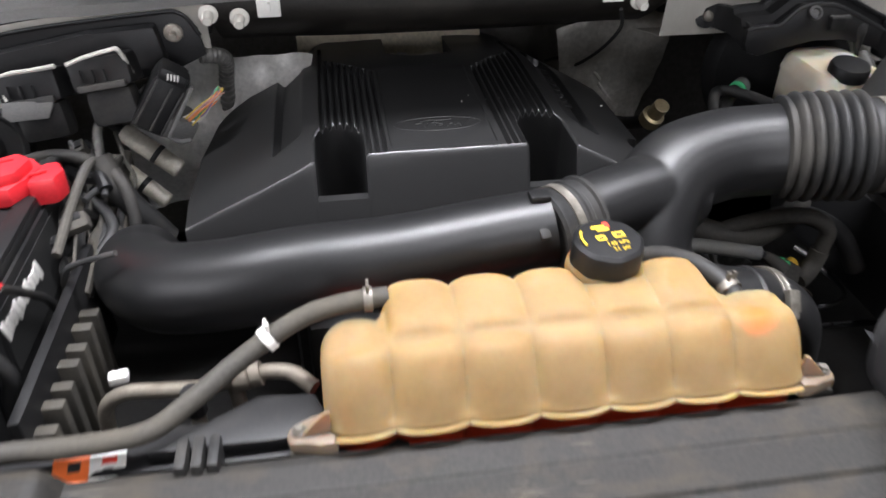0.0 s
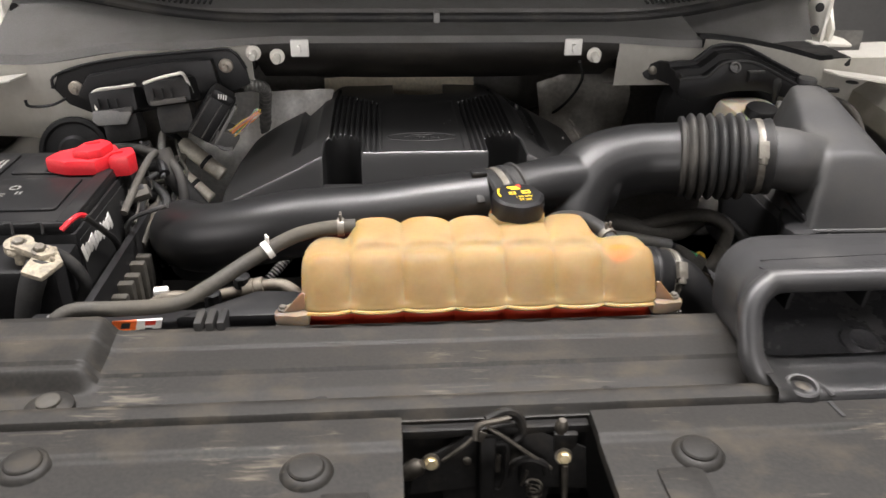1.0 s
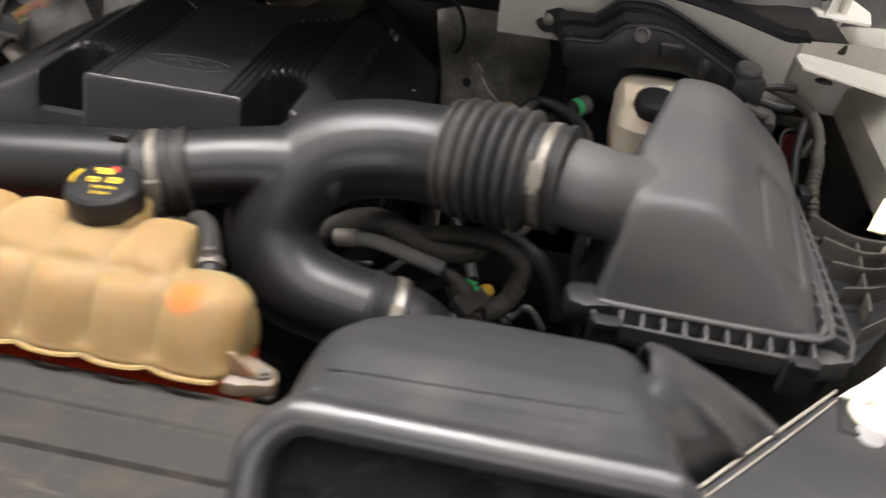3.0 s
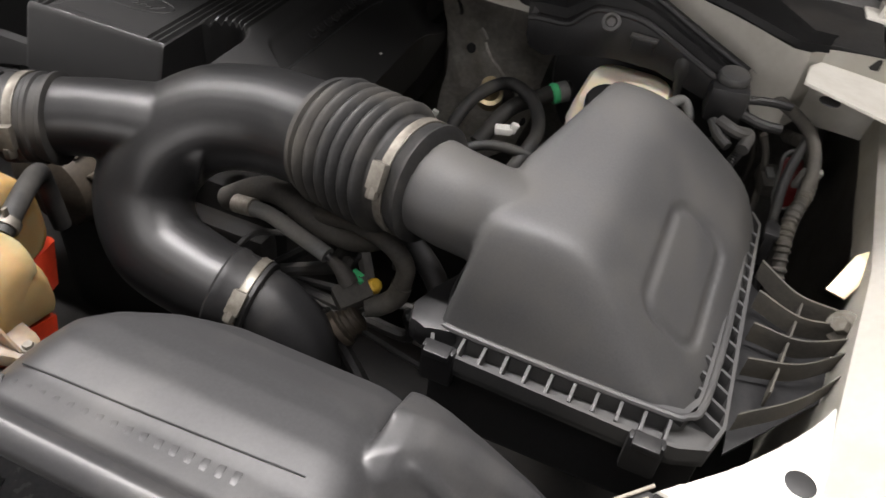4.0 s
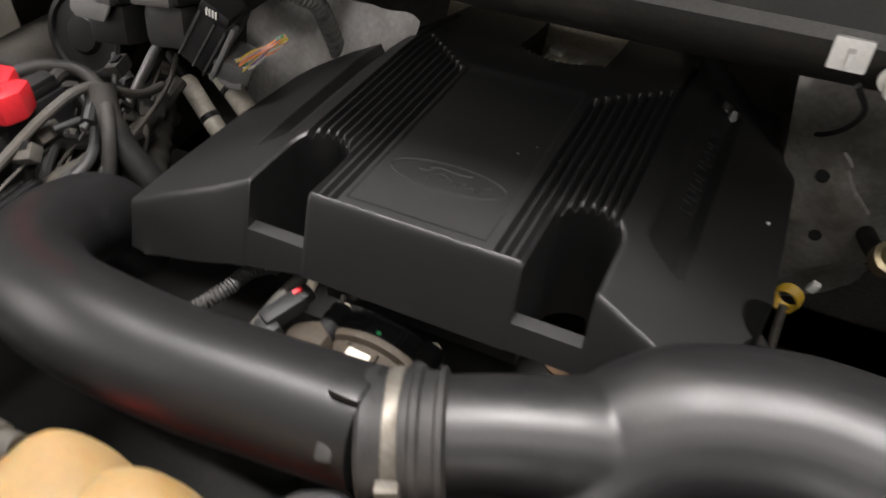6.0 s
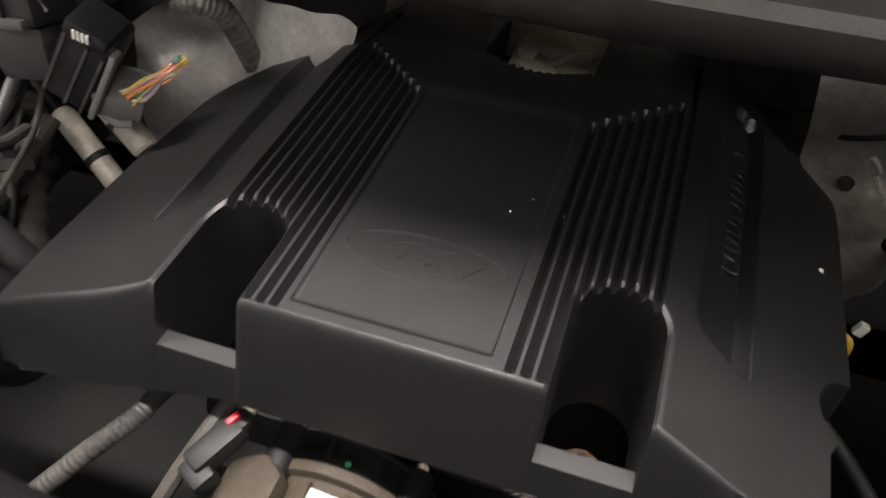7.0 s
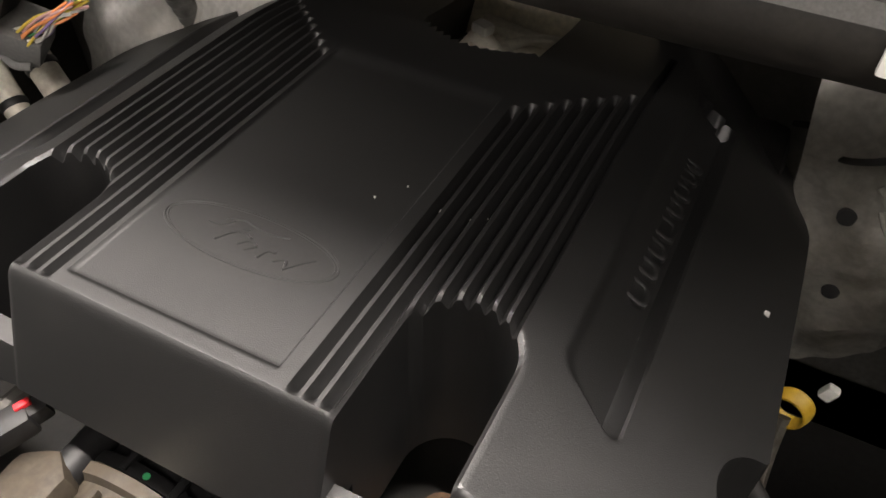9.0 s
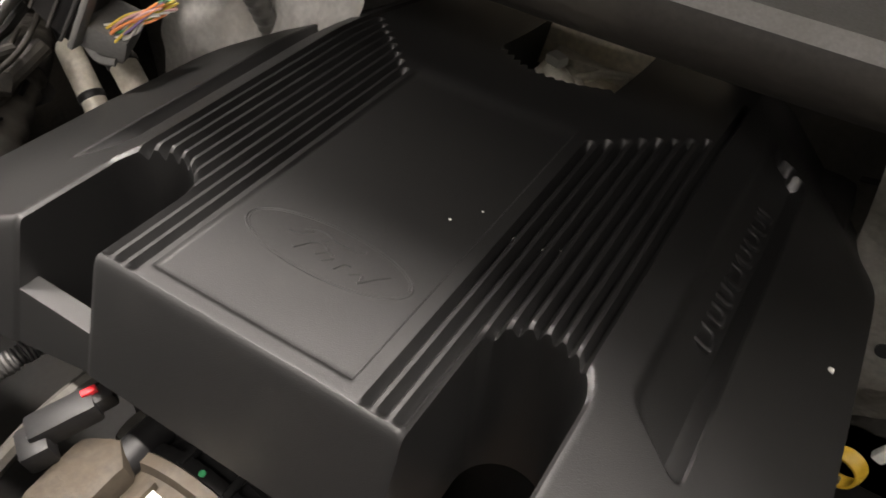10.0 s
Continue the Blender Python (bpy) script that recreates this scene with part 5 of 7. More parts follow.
shell = settled(hill(kx, ky, cover_z, 1.020), [
    ("BOOLEAN", ("INTERSECT", slab(OUTLINE, 1.025, 1.30, 0))),
    ("BOOLEAN", ("DIFFERENCE", arch_cut(1, 0.90, 1.30, 0.857))),
    ("BOOLEAN", ("DIFFERENCE", arch_cut(-1, 0.90, 1.30, 0.857))),
    ("BOOLEAN", ("DIFFERENCE", block((2 * ARCH_R - 0.0004, 0.12, 0.20), (KX + ARCH_U, 0.815, 1.212), 0))),
    ("BOOLEAN", ("DIFFERENCE", block((2 * ARCH_R - 0.0004, 0.12, 0.20), (KX - ARCH_U, 0.815, 1.213), 0))),
    ("BOOLEAN", ("DIFFERENCE", slab([(0.50, 0.95), (0.50, 1.088), (0.03, 1.086), (-0.05, 1.072), (-0.12, 1.046), (-0.25, 1.00), (-0.25, 0.95)], -0.872, -0.70, 0, matrix=FACE))),
    ("BOOLEAN", ("DIFFERENCE", slab(REAR_GAP, 0.9, 1.4, 0)))])
part("cover_shell", shell, COVER, cover, sharp=27)
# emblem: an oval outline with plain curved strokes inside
oval = [V((0.1340 + 0.0592 * math.cos(a), 0.9405 + 0.0208 * math.sin(a), TOPZ - 0.0021)) for a in (2 * math.pi * i / 64 for i in range(65))]
part("emblem_ring", tube(oval, 0.0008, 6, 1), COVER, cover)
oval = [V((0.1340 + 0.0572 * math.cos(a), 0.9405 + 0.0190 * math.sin(a), TOPZ - 0.0022)) for a in (2 * math.pi * i / 64 for i in range(65))]
part("emblem_ring", tube(oval, 0.0006, 6, 1), COVER, cover)
for stroke in (((-0.022, 0.008), (-0.012, 0.012), (0.0, 0.010), (0.012, 0.010), (0.020, 0.012)), ((-0.030, 0.002), (-0.022, 0.003), (-0.016, 0.009)),
               ((-0.018, -0.009), (-0.012, 0.0), (-0.004, 0.007)), ((-0.014, 0.001), (-0.006, 0.003), (0.001, 0.001)),
               ((-0.004, -0.006), (0.001, -0.001), (0.007, -0.003), (0.002, -0.008)), ((0.012, -0.010), (0.015, -0.003), (0.020, -0.002)), ((0.022, -0.008), (0.028, -0.004), (0.031, -0.010)), ((0.030, -0.011), (0.037, -0.002), (0.043, 0.004))):
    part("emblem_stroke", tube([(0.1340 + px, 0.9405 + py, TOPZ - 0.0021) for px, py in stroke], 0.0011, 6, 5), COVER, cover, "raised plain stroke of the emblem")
# a row of raised plain slanted plates in the sunk panel
y = 1.030
for w, h in ((0.0185, 0.0235), (0.0150, 0.0170), (0.0155, 0.0170), (0.0200, 0.0235), (0.0155, 0.0170), (0.0155, 0.0170), (0.0140, 0.0170), (0.0100, 0.0210)):
    rings = []
    for lift, shrink in ((-0.0015, 0.0), (0.0012, 0.0), (0.0018, 0.0010), (0.0018, 0.0028), (0.0009, 0.0040)):
        ring = []
        for px, py in rounded(h - 2 * shrink, w - 2 * shrink, 0.0048 - shrink * 0.5, 3):
            u, v = 0.2135 - h / 2 - px, y + w / 2 + py + 0.36 * px
            ring.append(V((KX + u, v, wing_z(0.2030, v) - 0.16 * (u - 0.2030) + lift)))
        rings.append(ring)
    part("raised_plate", skin(bmesh.new(), rings), COVER, cover)
    y += w + 0.0046
# bolt deep in the arched hole
bolt = thing("cover_bolt", "rusty bolt deep in the cover's arched hole", "bolt", (KX + ARCH_U, 0.915, 1.03))
part("washer", lathe([(0.016, 0), (0.016, 0.003), (0.010, 0.004)], (KX + ARCH_U, 0.925, 0.985), (0, 0, 1), 24), RUST, bolt)
part("head", bolt_shape((KX + ARCH_U, 0.925, 0.988), (0, 0, 1), 0.007, 0.012, 1.2), DARK, bolt)
# small white flakes lying on the cover
random.seed(3)
for x, y in ((0.2167, 1.0217), (0.4193, 1.0901), (0.1909, 1.0262), (0.178, 1.0073), (0.236, 1.023), (0.245, 1.029)):
    w = {0.4193: 0.0028, 0.2167: 0.0013, 0.178: 0.0010}.get(x, 0.0007)
    z = cover_z(x, y)
    solo("debris_flake", slab([(-w, -w * 0.5), (w * 0.6, -w * 0.8), (w, w * 0.3), (-w * 0.2, w * 0.7)], 0, 0.0008, 0, matrix=pose(x, y, z + 0.0003, 0, 0, random.uniform(0, 180))), WHITE, "small white flake lying on the engine cover", "debris", "debris flakes")


# ---- engine underneath ----
eng = thing("engine_block", "cast metal engine coloured dark for the shade under its cover", "engine", (0.14, 1.1, 0.6))
# Plain shapes; the colour holds the shade between cover and block.
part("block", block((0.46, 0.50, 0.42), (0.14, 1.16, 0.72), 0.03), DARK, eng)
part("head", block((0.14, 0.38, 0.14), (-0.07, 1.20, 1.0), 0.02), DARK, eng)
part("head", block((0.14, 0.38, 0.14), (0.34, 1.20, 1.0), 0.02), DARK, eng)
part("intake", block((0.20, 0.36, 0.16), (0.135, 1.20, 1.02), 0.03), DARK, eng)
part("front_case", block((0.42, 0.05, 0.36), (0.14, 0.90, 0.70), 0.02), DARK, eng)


# ---- battery ----
bat = thing("battery", "black plastic car battery with a white printed side label", "battery", (-0.50, 0.72, 0.95))
part("case", block((0.27, 0.295, 0.185), (-0.485, 0.787, 1.045), 0.006), BLACK, bat)
part("terminal_step", block((0.26, 0.09, 0.165), (-0.482, 0.605, 1.040), 0.006), BLACK, bat)
part("lid", block((0.262, 0.288, 0.014), (-0.485, 0.787, 1.142), 0.004), BLACK, bat)
part("top_panel", slab(rounded(0.118, 0.118, 0.006, 3), 0, 0.0035, 0.001, matrix=pose(-0.452, 0.748, 1.149)), BLACK, bat)
part("top_panel", slab(rounded(0.080, 0.25, 0.006, 3), 0, 0.0035, 0.001, matrix=pose(-0.566, 0.790, 1.149)), BLACK, bat)
part("top_panel", slab(rounded(0.118, 0.080, 0.006, 3), 0, 0.0035, 0.001, matrix=pose(-0.452, 0.868, 1.149)), BLACK, bat)
part("rim_bar", block((0.022, 0.285, 0.010), (-0.366, 0.787, 1.150), 0.004), BLACK, bat)
part("front_ledge", block((0.262, 0.012, 0.012), (-0.485, 0.647, 1.147), 0.004), BLACK, bat)
for x in (-0.432, -0.393, -0.470):
    part("notch", tube([(x - 0.010, 0.6405, 1.1535), (x - 0.002, 0.642, 1.1540), (x, 0.6415, 1.148), (x, 0.6395, 1.138)], 0.0022, 6, 4), INKBLACK, bat)
part("symbol_ring", lathe([(0.0085, 0), (0.0085, 0.0006), (0.0055, 0.0006), (0.0055, 0)], (-0.478, 0.768, 1.1526), (0, 0, 1), 9), GREYHOSE, bat, "pale printed ring symbol")
for x, y, w, h in ((-0.490, 0.745, 0.014, 0.003), (-0.488, 0.738, 0.010, 0.003), (-0.468, 0.748, 0.003, 0.012), (-0.462, 0.748, 0.003, 0.010), (-0.545, 0.800, 0.012, 0.012), (-0.545, 0.822, 0.012, 0.010), (-0.546, 0.842, 0.010, 0.012), (-0.565, 0.812, 0.016, 0.003), (-0.567, 0.824, 0.020, 0.003), (-0.535, 0.865, 0.004, 0.04), (-0.542, 0.865, 0.004, 0.04)):
    part("top_print", block((w, h, 0.0008), (x, y, 1.1530), 0), GREYHOSE, bat, "small pale printed symbol")
part("label", block((0.001, 0.20, 0.075), (-0.3490, 0.745, 1.088), 0), INKBLACK, bat)
for i in range(10):
    bm = block((0.001, 0.0098, 0.020 if i % 3 else 0.028), (-0.3482, 0.650 + 0.0122 * i, 1.103 - 0.0003 * i), 0.0004, (20, 0, 0))
    part("white_print", bm, WHITE, bat, "white slanted print")
red = thing("terminal_cover", "red plastic battery terminal cover", "terminal cover", (-0.40, 0.85, 1.15))
part("shell", slab([(-0.457, 0.832), (-0.446, 0.866), (-0.41, 0.892), (-0.37, 0.898), (-0.352, 0.872), (-0.362, 0.838), (-0.375, 0.815), (-0.42, 0.815)], 1.150, 1.176, 0.008), RED, red, sharp=20)
part("fold", slab([(-0.412, 0.828), (-0.405, 0.868), (-0.380, 0.884), (-0.360, 0.866), (-0.368, 0.832), (-0.385, 0.820)], 1.170, 1.189, 0.006, matrix=None), RED, red, sharp=20)
part("flap", slab([(-0.362, 0.832), (-0.356, 0.880), (-0.338, 0.886), (-0.326, 0.862), (-0.332, 0.838)], 1.140, 1.174, 0.006), RED, red, sharp=20)
part("rib", block((0.020, 0.003, 0.003), (-0.352, 0.850, 1.1765), 0.001, (0, 0, 25)), RED, red)
part("rib", block((0.022, 0.003, 0.003), (-0.388, 0.858, 1.1905), 0.001, (0, 0, 20)), RED, red)
neg = thing("battery_terminal", "corroded grey battery clamp on the negative post", "terminal", (-0.39, 0.585, 1.15))
part("post", lathe([(0.010, -0.02), (0.009, 0.014), (0.007, 0.016)], (-0.402, 0.590, 1.142), (0, 0, 1), 18), CRUD, neg)
part("clamp_ring", lathe([(0.010, 0), (0.018, 0), (0.019, 0.003), (0.018, 0.012), (0.010, 0.013)], (-0.402, 0.590, 1.140), (0.05, -0.1, 1), 24), CRUD, neg)
part("clamp_jaw", slab([(-0.030, -0.010), (0.026, -0.014), (0.034, 0.0), (0.024, 0.014), (-0.026, 0.010)], 0, 0.011, 0.004, matrix=pose(-0.378, 0.574, 1.142, 0, 4, -24)), CRUD, neg)
part("clamp_lug", slab([(-0.016, -0.026), (0.014, -0.030), (0.024, 0.004), (0.008, 0.020), (-0.018, 0.014)], 0, 0.008, 0.003, matrix=pose(-0.360, 0.556, 1.136, 14, 6, -12)), CRUD, neg)
part("bolt", bolt_shape((-0.366, 0.566, 1.150), (0.1, -0.2, 1), 0.0075, 0.009, 1.45), STEEL, neg)
part("bolt", bolt_shape((-0.398, 0.583, 1.152), (0.1, -0.2, 1), 0.0070, 0.008, 1.4), STEEL, neg)
random.seed(23)
for i in range(14):
    q = V((-0.380 + random.uniform(-0.030, 0.034), 0.0, 1.150 + random.uniform(-0.006, 0.001)))
    q.y = 0.574 - 0.45 * (q.x + 0.378) + random.uniform(-0.013, 0.013)
    k = random.uniform(0.003, 0.006)
    part("crust", lathe([(k, -0.003), (k * 0.9, 0.0), (k * 0.5, 0.002), (0.0005, 0.0025)], q, (random.uniform(-0.3, 0.3), random.uniform(-0.3, 0.3), 1), 7), CRUD, neg)
part("strap", tube([(-0.366, 0.556, 1.140), (-0.370, 0.545, 1.128), (-0.384, 0.543, 1.094), (-0.400, 0.545, 1.04), (-0.41, 0.55, 0.96)], 0.019, 12, 6, flat=0.35), RUBBER, neg)
part("cable", tube([(-0.372, 0.588, 1.138), (-0.358, 0.598, 1.126), (-0.343, 0.600, 1.106), (-0.336, 0.600, 1.082), (-0.346, 0.600, 1.048), (-0.352, 0.60, 0.98)], 0.0085, 12, 6), RUBBER, neg)
lead = thing("fused_lead", "thin black lead with a red sleeve beside the battery", "cable", (-0.335, 0.65, 1.15))
part("sleeve", tube([(-0.352, 0.606, 1.160), (-0.342, 0.612, 1.169), (-0.336, 0.628, 1.170), (-0.335, 0.646, 1.161)], 0.0036, 10, 5), RED, lead, "red plastic sleeve")
part("wire", tube([(-0.335, 0.640, 1.163), (-0.335, 0.667, 1.140), (-0.334, 0.697, 1.112), (-0.333, 0.728, 1.078), (-0.334, 0.75, 1.02)], 0.0048, 10, 6), RUBBER, lead)
tray = thing("battery_tray", "dusty black battery tray wall beside the battery", "tray", (-0.30, 0.68, 0.95))
part("wall", block((0.012, 0.30, 0.14), (-0.318, 0.69, 1.01), 0.003), BLACK, tray)
for i in range(7):
    part("step", block((0.022, 0.014, 0.10), (-0.302, 0.56 + 0.03 * i, 1.0 + 0.004 * (i % 2)), 0.003), DUSTY, tray)

# ---- engine control module on the left flank ----
mod = thing("control_module", "black engine control module with two locked connectors", "control module", (-0.38, 1.15, 1.15))
plate = [(-0.548, 1.200), (-0.535, 1.226), (-0.49, 1.238), (-0.44, 1.252), (-0.36, 1.262), (-0.26, 1.269), (-0.21, 1.268), (-0.19, 1.245), (-0.183, 1.205), (-0.22, 1.188), (-0.30, 1.168), (-0.40, 1.150), (-0.48, 1.148), (-0.525, 1.168)]
part("bracket", slab(plate, -1.146, -1.138, 0.0025, matrix=FACE), BLACK, mod)
part("housing", slab([(-0.50, 1.190), (-0.475, 1.228), (-0.34, 1.252), (-0.245, 1.258), (-0.235, 1.200), (-0.46, 1.168)], -1.138, -1.112, 0.008, matrix=FACE), BLACK, mod)
part("flange_rib", tube([(-0.548, 1.136, 1.200), (-0.535, 1.136, 1.226), (-0.44, 1.136, 1.252), (-0.26, 1.136, 1.269), (-0.21, 1.136, 1.268), (-0.187, 1.136, 1.235)], 0.003, 6, 5), BLACK, mod)
part("arm", tube([(-0.528, 1.14, 1.180), (-0.555, 1.138, 1.168), (-0.585, 1.136, 1.165), (-0.60, 1.135, 1.168), (-0.602, 1.135, 1.178)], 0.005, 8, 5, flat=0.5), BLACK, mod)
for x, z, w, bar in ((-0.417, 1.187, 0.086, [(-0.448, 1.068, 1.178), (-0.457, 1.078, 1.203), (-0.440, 1.078, 1.213), (-0.410, 1.076, 1.217), (-0.376, 1.070, 1.224)]),
                     (-0.318, 1.205, 0.084, [(-0.357, 1.058, 1.229), (-0.335, 1.062, 1.236), (-0.302, 1.067, 1.243), (-0.287, 1.068, 1.242), (-0.279, 1.080, 1.205)])):
    con = part("connector", block((w, 0.06, 0.044), (x, 1.096, z), 0.008, (-14, -8, -3)), BLACK, mod)
    part("latch_bar", tube(bar, 0.0042, 8, 6, flat=0.7), TAPE["white"], con, "off-white latch bar")
    part("cover_lip", block((w * 0.8, 0.012, 0.010), (x, 1.062, z - 0.010), 0.003, (-14, -8, -3)), LOOM, con)
    part("boot", block((w * 0.8, 0.046, 0.055), (x + 0.006, 1.085, z - 0.048), 0.014, (-15, -8, 0)), RUBBER, con)
    for k in range(3):
        part("rib", block((0.003, 0.006, 0.018), (x - 0.026 + 0.016 * k, 1.064, z + 0.004), 0.001, (-14, -8, 0)), BLACK, con)
part("cover_flap", slab([(-0.036, -0.010), (-0.026, -0.018), (0.026, -0.014), (0.036, 0.006), (0.030, 0.012), (-0.034, 0.008)], 0, 0.004, 0.001, matrix=pose(-0.421, 1.058, 1.170, 74, 0, -4)), GREYHOSE, mod, "dusty grey connector flap")
for x, y, z in ((-0.506, 1.142, 1.200), (-0.224, 1.140, 1.241)):
    part("bolt", lathe([(0.0135, 0), (0.0135, 0.005), (0.012, 0.007), (0.006, 0.008), (0.005, 0.018)], (x, y - 0.002, z), (0, -1, -0.1), 18), ALU, mod, "zinc nut and stud")
mod2 = thing("relay_connector", "black slanted relay connector with a white tag", "connector", (-0.25, 1.08, 1.13))
part("body", block((0.050, 0.045, 0.098), (-0.249, 1.082, 1.164), 0.010, (0, 35, 8)), BLACK, mod2)
part("cap", block((0.042, 0.048, 0.020), (-0.224, 1.078, 1.202), 0.008, (0, 35, 8)), BLACK, mod2)
for k in range(4):
    part("tag_bar", block((0.0022, 0.002, 0.009), (-0.2265 + 0.0042 * k, 1.052, 1.2065 - 0.001 * k), 0.0004, (0, 10, 8)), WHITE, mod2)
for dx in (-0.018, 0.004, 0.020):
    part("seam_rib", block((0.003, 0.003, 0.075), (-0.249 + dx * 0.82, 1.056, 1.160 - dx * 0.57), 0.001, (0, 35, 8)), LOOM, mod2)
part("lock_rail", block((0.006, 0.014, 0.085), (-0.222, 1.062, 1.150), 0.002, (0, 32, 8)), GREYHOSE, mod2, "grey lock rail")
horn = thing("vacuum_disc", "black round pressed disc against the white flank", "disc", (-0.527, 1.15, 1.08))
part("disc_body", lathe([(0.064, -0.03), (0.066, -0.002), (0.063, 0.004), (0.056, 0.005), (0.052, 0.001), (0.030, 0.002), (0.024, 0.008), (0.01, 0.009)], (-0.525, 1.118, 1.082), (0.1, -1, 0.35), 40), BLACK, horn)

# ---- harness and hoses beside the battery ----
random.seed(7)
for i in range(34):
    a = V((-0.365 + random.uniform(0, 0.09), 0.80 + random.uniform(-0.03, 0.12), 1.05 + random.uniform(-0.08, 0.07)))
    b = V((-0.36 + random.uniform(-0.03, 0.05), 1.03 + random.uniform(-0.08, 0.06), 1.06 + random.uniform(-0.10, 0.08)))
    m = a.lerp(b, 0.5) + V((random.uniform(-0.02, 0.04), random.uniform(-0.03, 0.03), random.uniform(-0.02, 0.05)))
    c = thing("cable", random.choice(("dusty black cable in the harness", "black taped wiring loom in the harness")), "cable", tuple(a), "harness cables")
    r = random.choice((0.002, 0.003, 0.004, 0.006, 0.009))
    part("sheath", tube([a, a.lerp(m, 0.6) + V((0, 0, 0.01)), m, m.lerp(b, 0.6) - V((0, 0, 0.012)), b], r, 10, 6), random.choice((LOOM, RUBBER, DUSTBLACK, DUSTBLACK, DUSTY, BLACK)), c)
for i in range(20):
    p = V((-0.37 + random.uniform(-0.03, 0.06), 0.90 + random.uniform(-0.08, 0.18), 1.05 + random.uniform(-0.05, 0.07)))
    c = thing("plug_connector", "small dark wiring plug connector", "connector", tuple(p), "plug connectors")
    turn = (random.uniform(-40, 40), random.uniform(-40, 40), random.uniform(0, 180))
    part("body", block((0.020, 0.032, 0.018), p, 0.003, turn), random.choice((BLACK, DUSTBLACK, LOOM, DUSTY)), c)
    part("latch_tab", block((0.010, 0.016, 0.004), p + V((0, 0, 0.010)), 0.001, turn), random.choice((BLACK, GREYHOSE)), c)

for label, pts, r, mat in (
        ("thick black battery cable arching over the harness", [(-0.405, 0.880, 1.150), (-0.392, 0.930, 1.152), (-0.360, 0.962, 1.142), (-0.318, 0.952, 1.132), (-0.285, 0.925, 1.118), (-0.272, 0.900, 1.080), (-0.275, 0.88, 1.02)], 0.0085, RUBBER),
        ("black cable looping down beside the battery", [(-0.400, 0.985, 1.10), (-0.364, 0.965, 1.088), (-0.318, 0.925, 1.080), (-0.298, 0.885, 1.072), (-0.308, 0.845, 1.062), (-0.334, 0.817, 1.045), (-0.345, 0.79, 1.0)], 0.0070, LOOM),
        ("dusty hose running down between battery and engine", [(-0.372, 0.965, 1.065), (-0.362, 0.905, 1.062), (-0.352, 0.84, 1.052), (-0.335, 0.78, 1.0)], 0.0120, DUSTBLACK),
        ("dusty tan cable in the harness", [(-0.350, 0.950, 1.060), (-0.338, 0.985, 1.068), (-0.312, 0.994, 1.062), (-0.298, 0.968, 1.04), (-0.300, 0.93, 1.00)], 0.0055, DUSTY),
        ("dusty tan cable in the harness", [(-0.309, 0.900, 1.030), (-0.322, 0.925, 1.046), (-0.345, 0.950, 1.042), (-0.362, 0.975, 1.02)], 0.0060, DUSTY),
        ("dusty black sleeved hose beside the metal cylinders", [(-0.312, 0.950, 1.140), (-0.298, 0.935, 1.112), (-0.282, 0.930, 1.082), (-0.262, 0.930, 1.052), (-0.245, 0.935, 1.02)], 0.0165, RUBBER),
        ("taped grey loom rising towards the relay connector", [(-0.331, 0.995, 1.085), (-0.338, 1.040, 1.108), (-0.345, 1.080, 1.125), (-0.330, 1.11, 1.14)], 0.0065, CLEARLOOM)):
    c = thing("cable", label, "cable", pts[0], "harness cables")
    part("sheath", tube(pts, r, 12, 7), mat, c)
for k, (p, q, r) in enumerate((((-0.328, 1.145, 1.085), (-0.254, 1.122, 1.028), 0.0155), ((-0.350, 1.118, 1.052), (-0.275, 1.090, 0.990), 0.0135))):
    s = thing("pressure_sensor", "bright metal cylinder sensor with a black band", "sensor", q, "cylinder sensors")
    ax = (V(q) - V(p))
    l = ax.length
    part("can", lathe([(r * 0.75, -0.004), (r, 0.003), (r, l * 0.58), (r * 0.96, l * 0.6), (r * 0.96, l), (r * 0.8, l + 0.003)], p, ax, 28), CAN, s)
    part("band", lathe([(r * 1.03, l * 0.56), (r * 1.07, l * 0.57), (r * 1.07, l * 0.63), (r * 1.03, l * 0.64)], p, ax, 24), INKBLACK, s, "black band")
    part("crimp", lathe([(r * 1.0, l * 0.20), (r * 1.03, l * 0.215), (r * 1.0, l * 0.23)], p, ax, 24), CAN, s)
    part("tail", tube([V(p) + ax * -0.3 + V((-0.012, 0.005, 0.01)), V(p) + ax * -0.08, V(p) + ax * 0.02], r * 0.55, 12, 4), BLACK, s)
duct2 = thing("corrugated_hose", "thick dusty corrugated hose beside the sensors", "hose", (-0.33, 1.06, 1.03))
part("sheath", tube([(-0.395, 1.115, 1.060), (-0.366, 1.075, 1.040), (-0.325, 1.010, 1.015), (-0.280, 0.940, 0.985), (-0.255, 0.90, 0.94)], 0.0225, 20, 8, ripple=(0.0016, 15)), DUSTBLACK, duct2)
part("cuff", tube([(-0.376, 1.088, 1.046), (-0.360, 1.066, 1.037)], 0.0255, 20, 2), RUBBER, duct2)
wires = thing("wire_tails", "bundle of coloured wires in a grey connector", "wires", (-0.2, 1.1, 1.13))
part("connector", block((0.050, 0.045, 0.036), (-0.236, 1.092, 1.122), 0.007, (20, 25, 30)), GREYHOSE, wires)
part("strain_relief", tube([(-0.262, 1.088, 1.150), (-0.252, 1.075, 1.118), (-0.235, 1.072, 1.100), (-0.218, 1.078, 1.098)], 0.004, 8, 5, flat=0.6), GREYHOSE, wires)
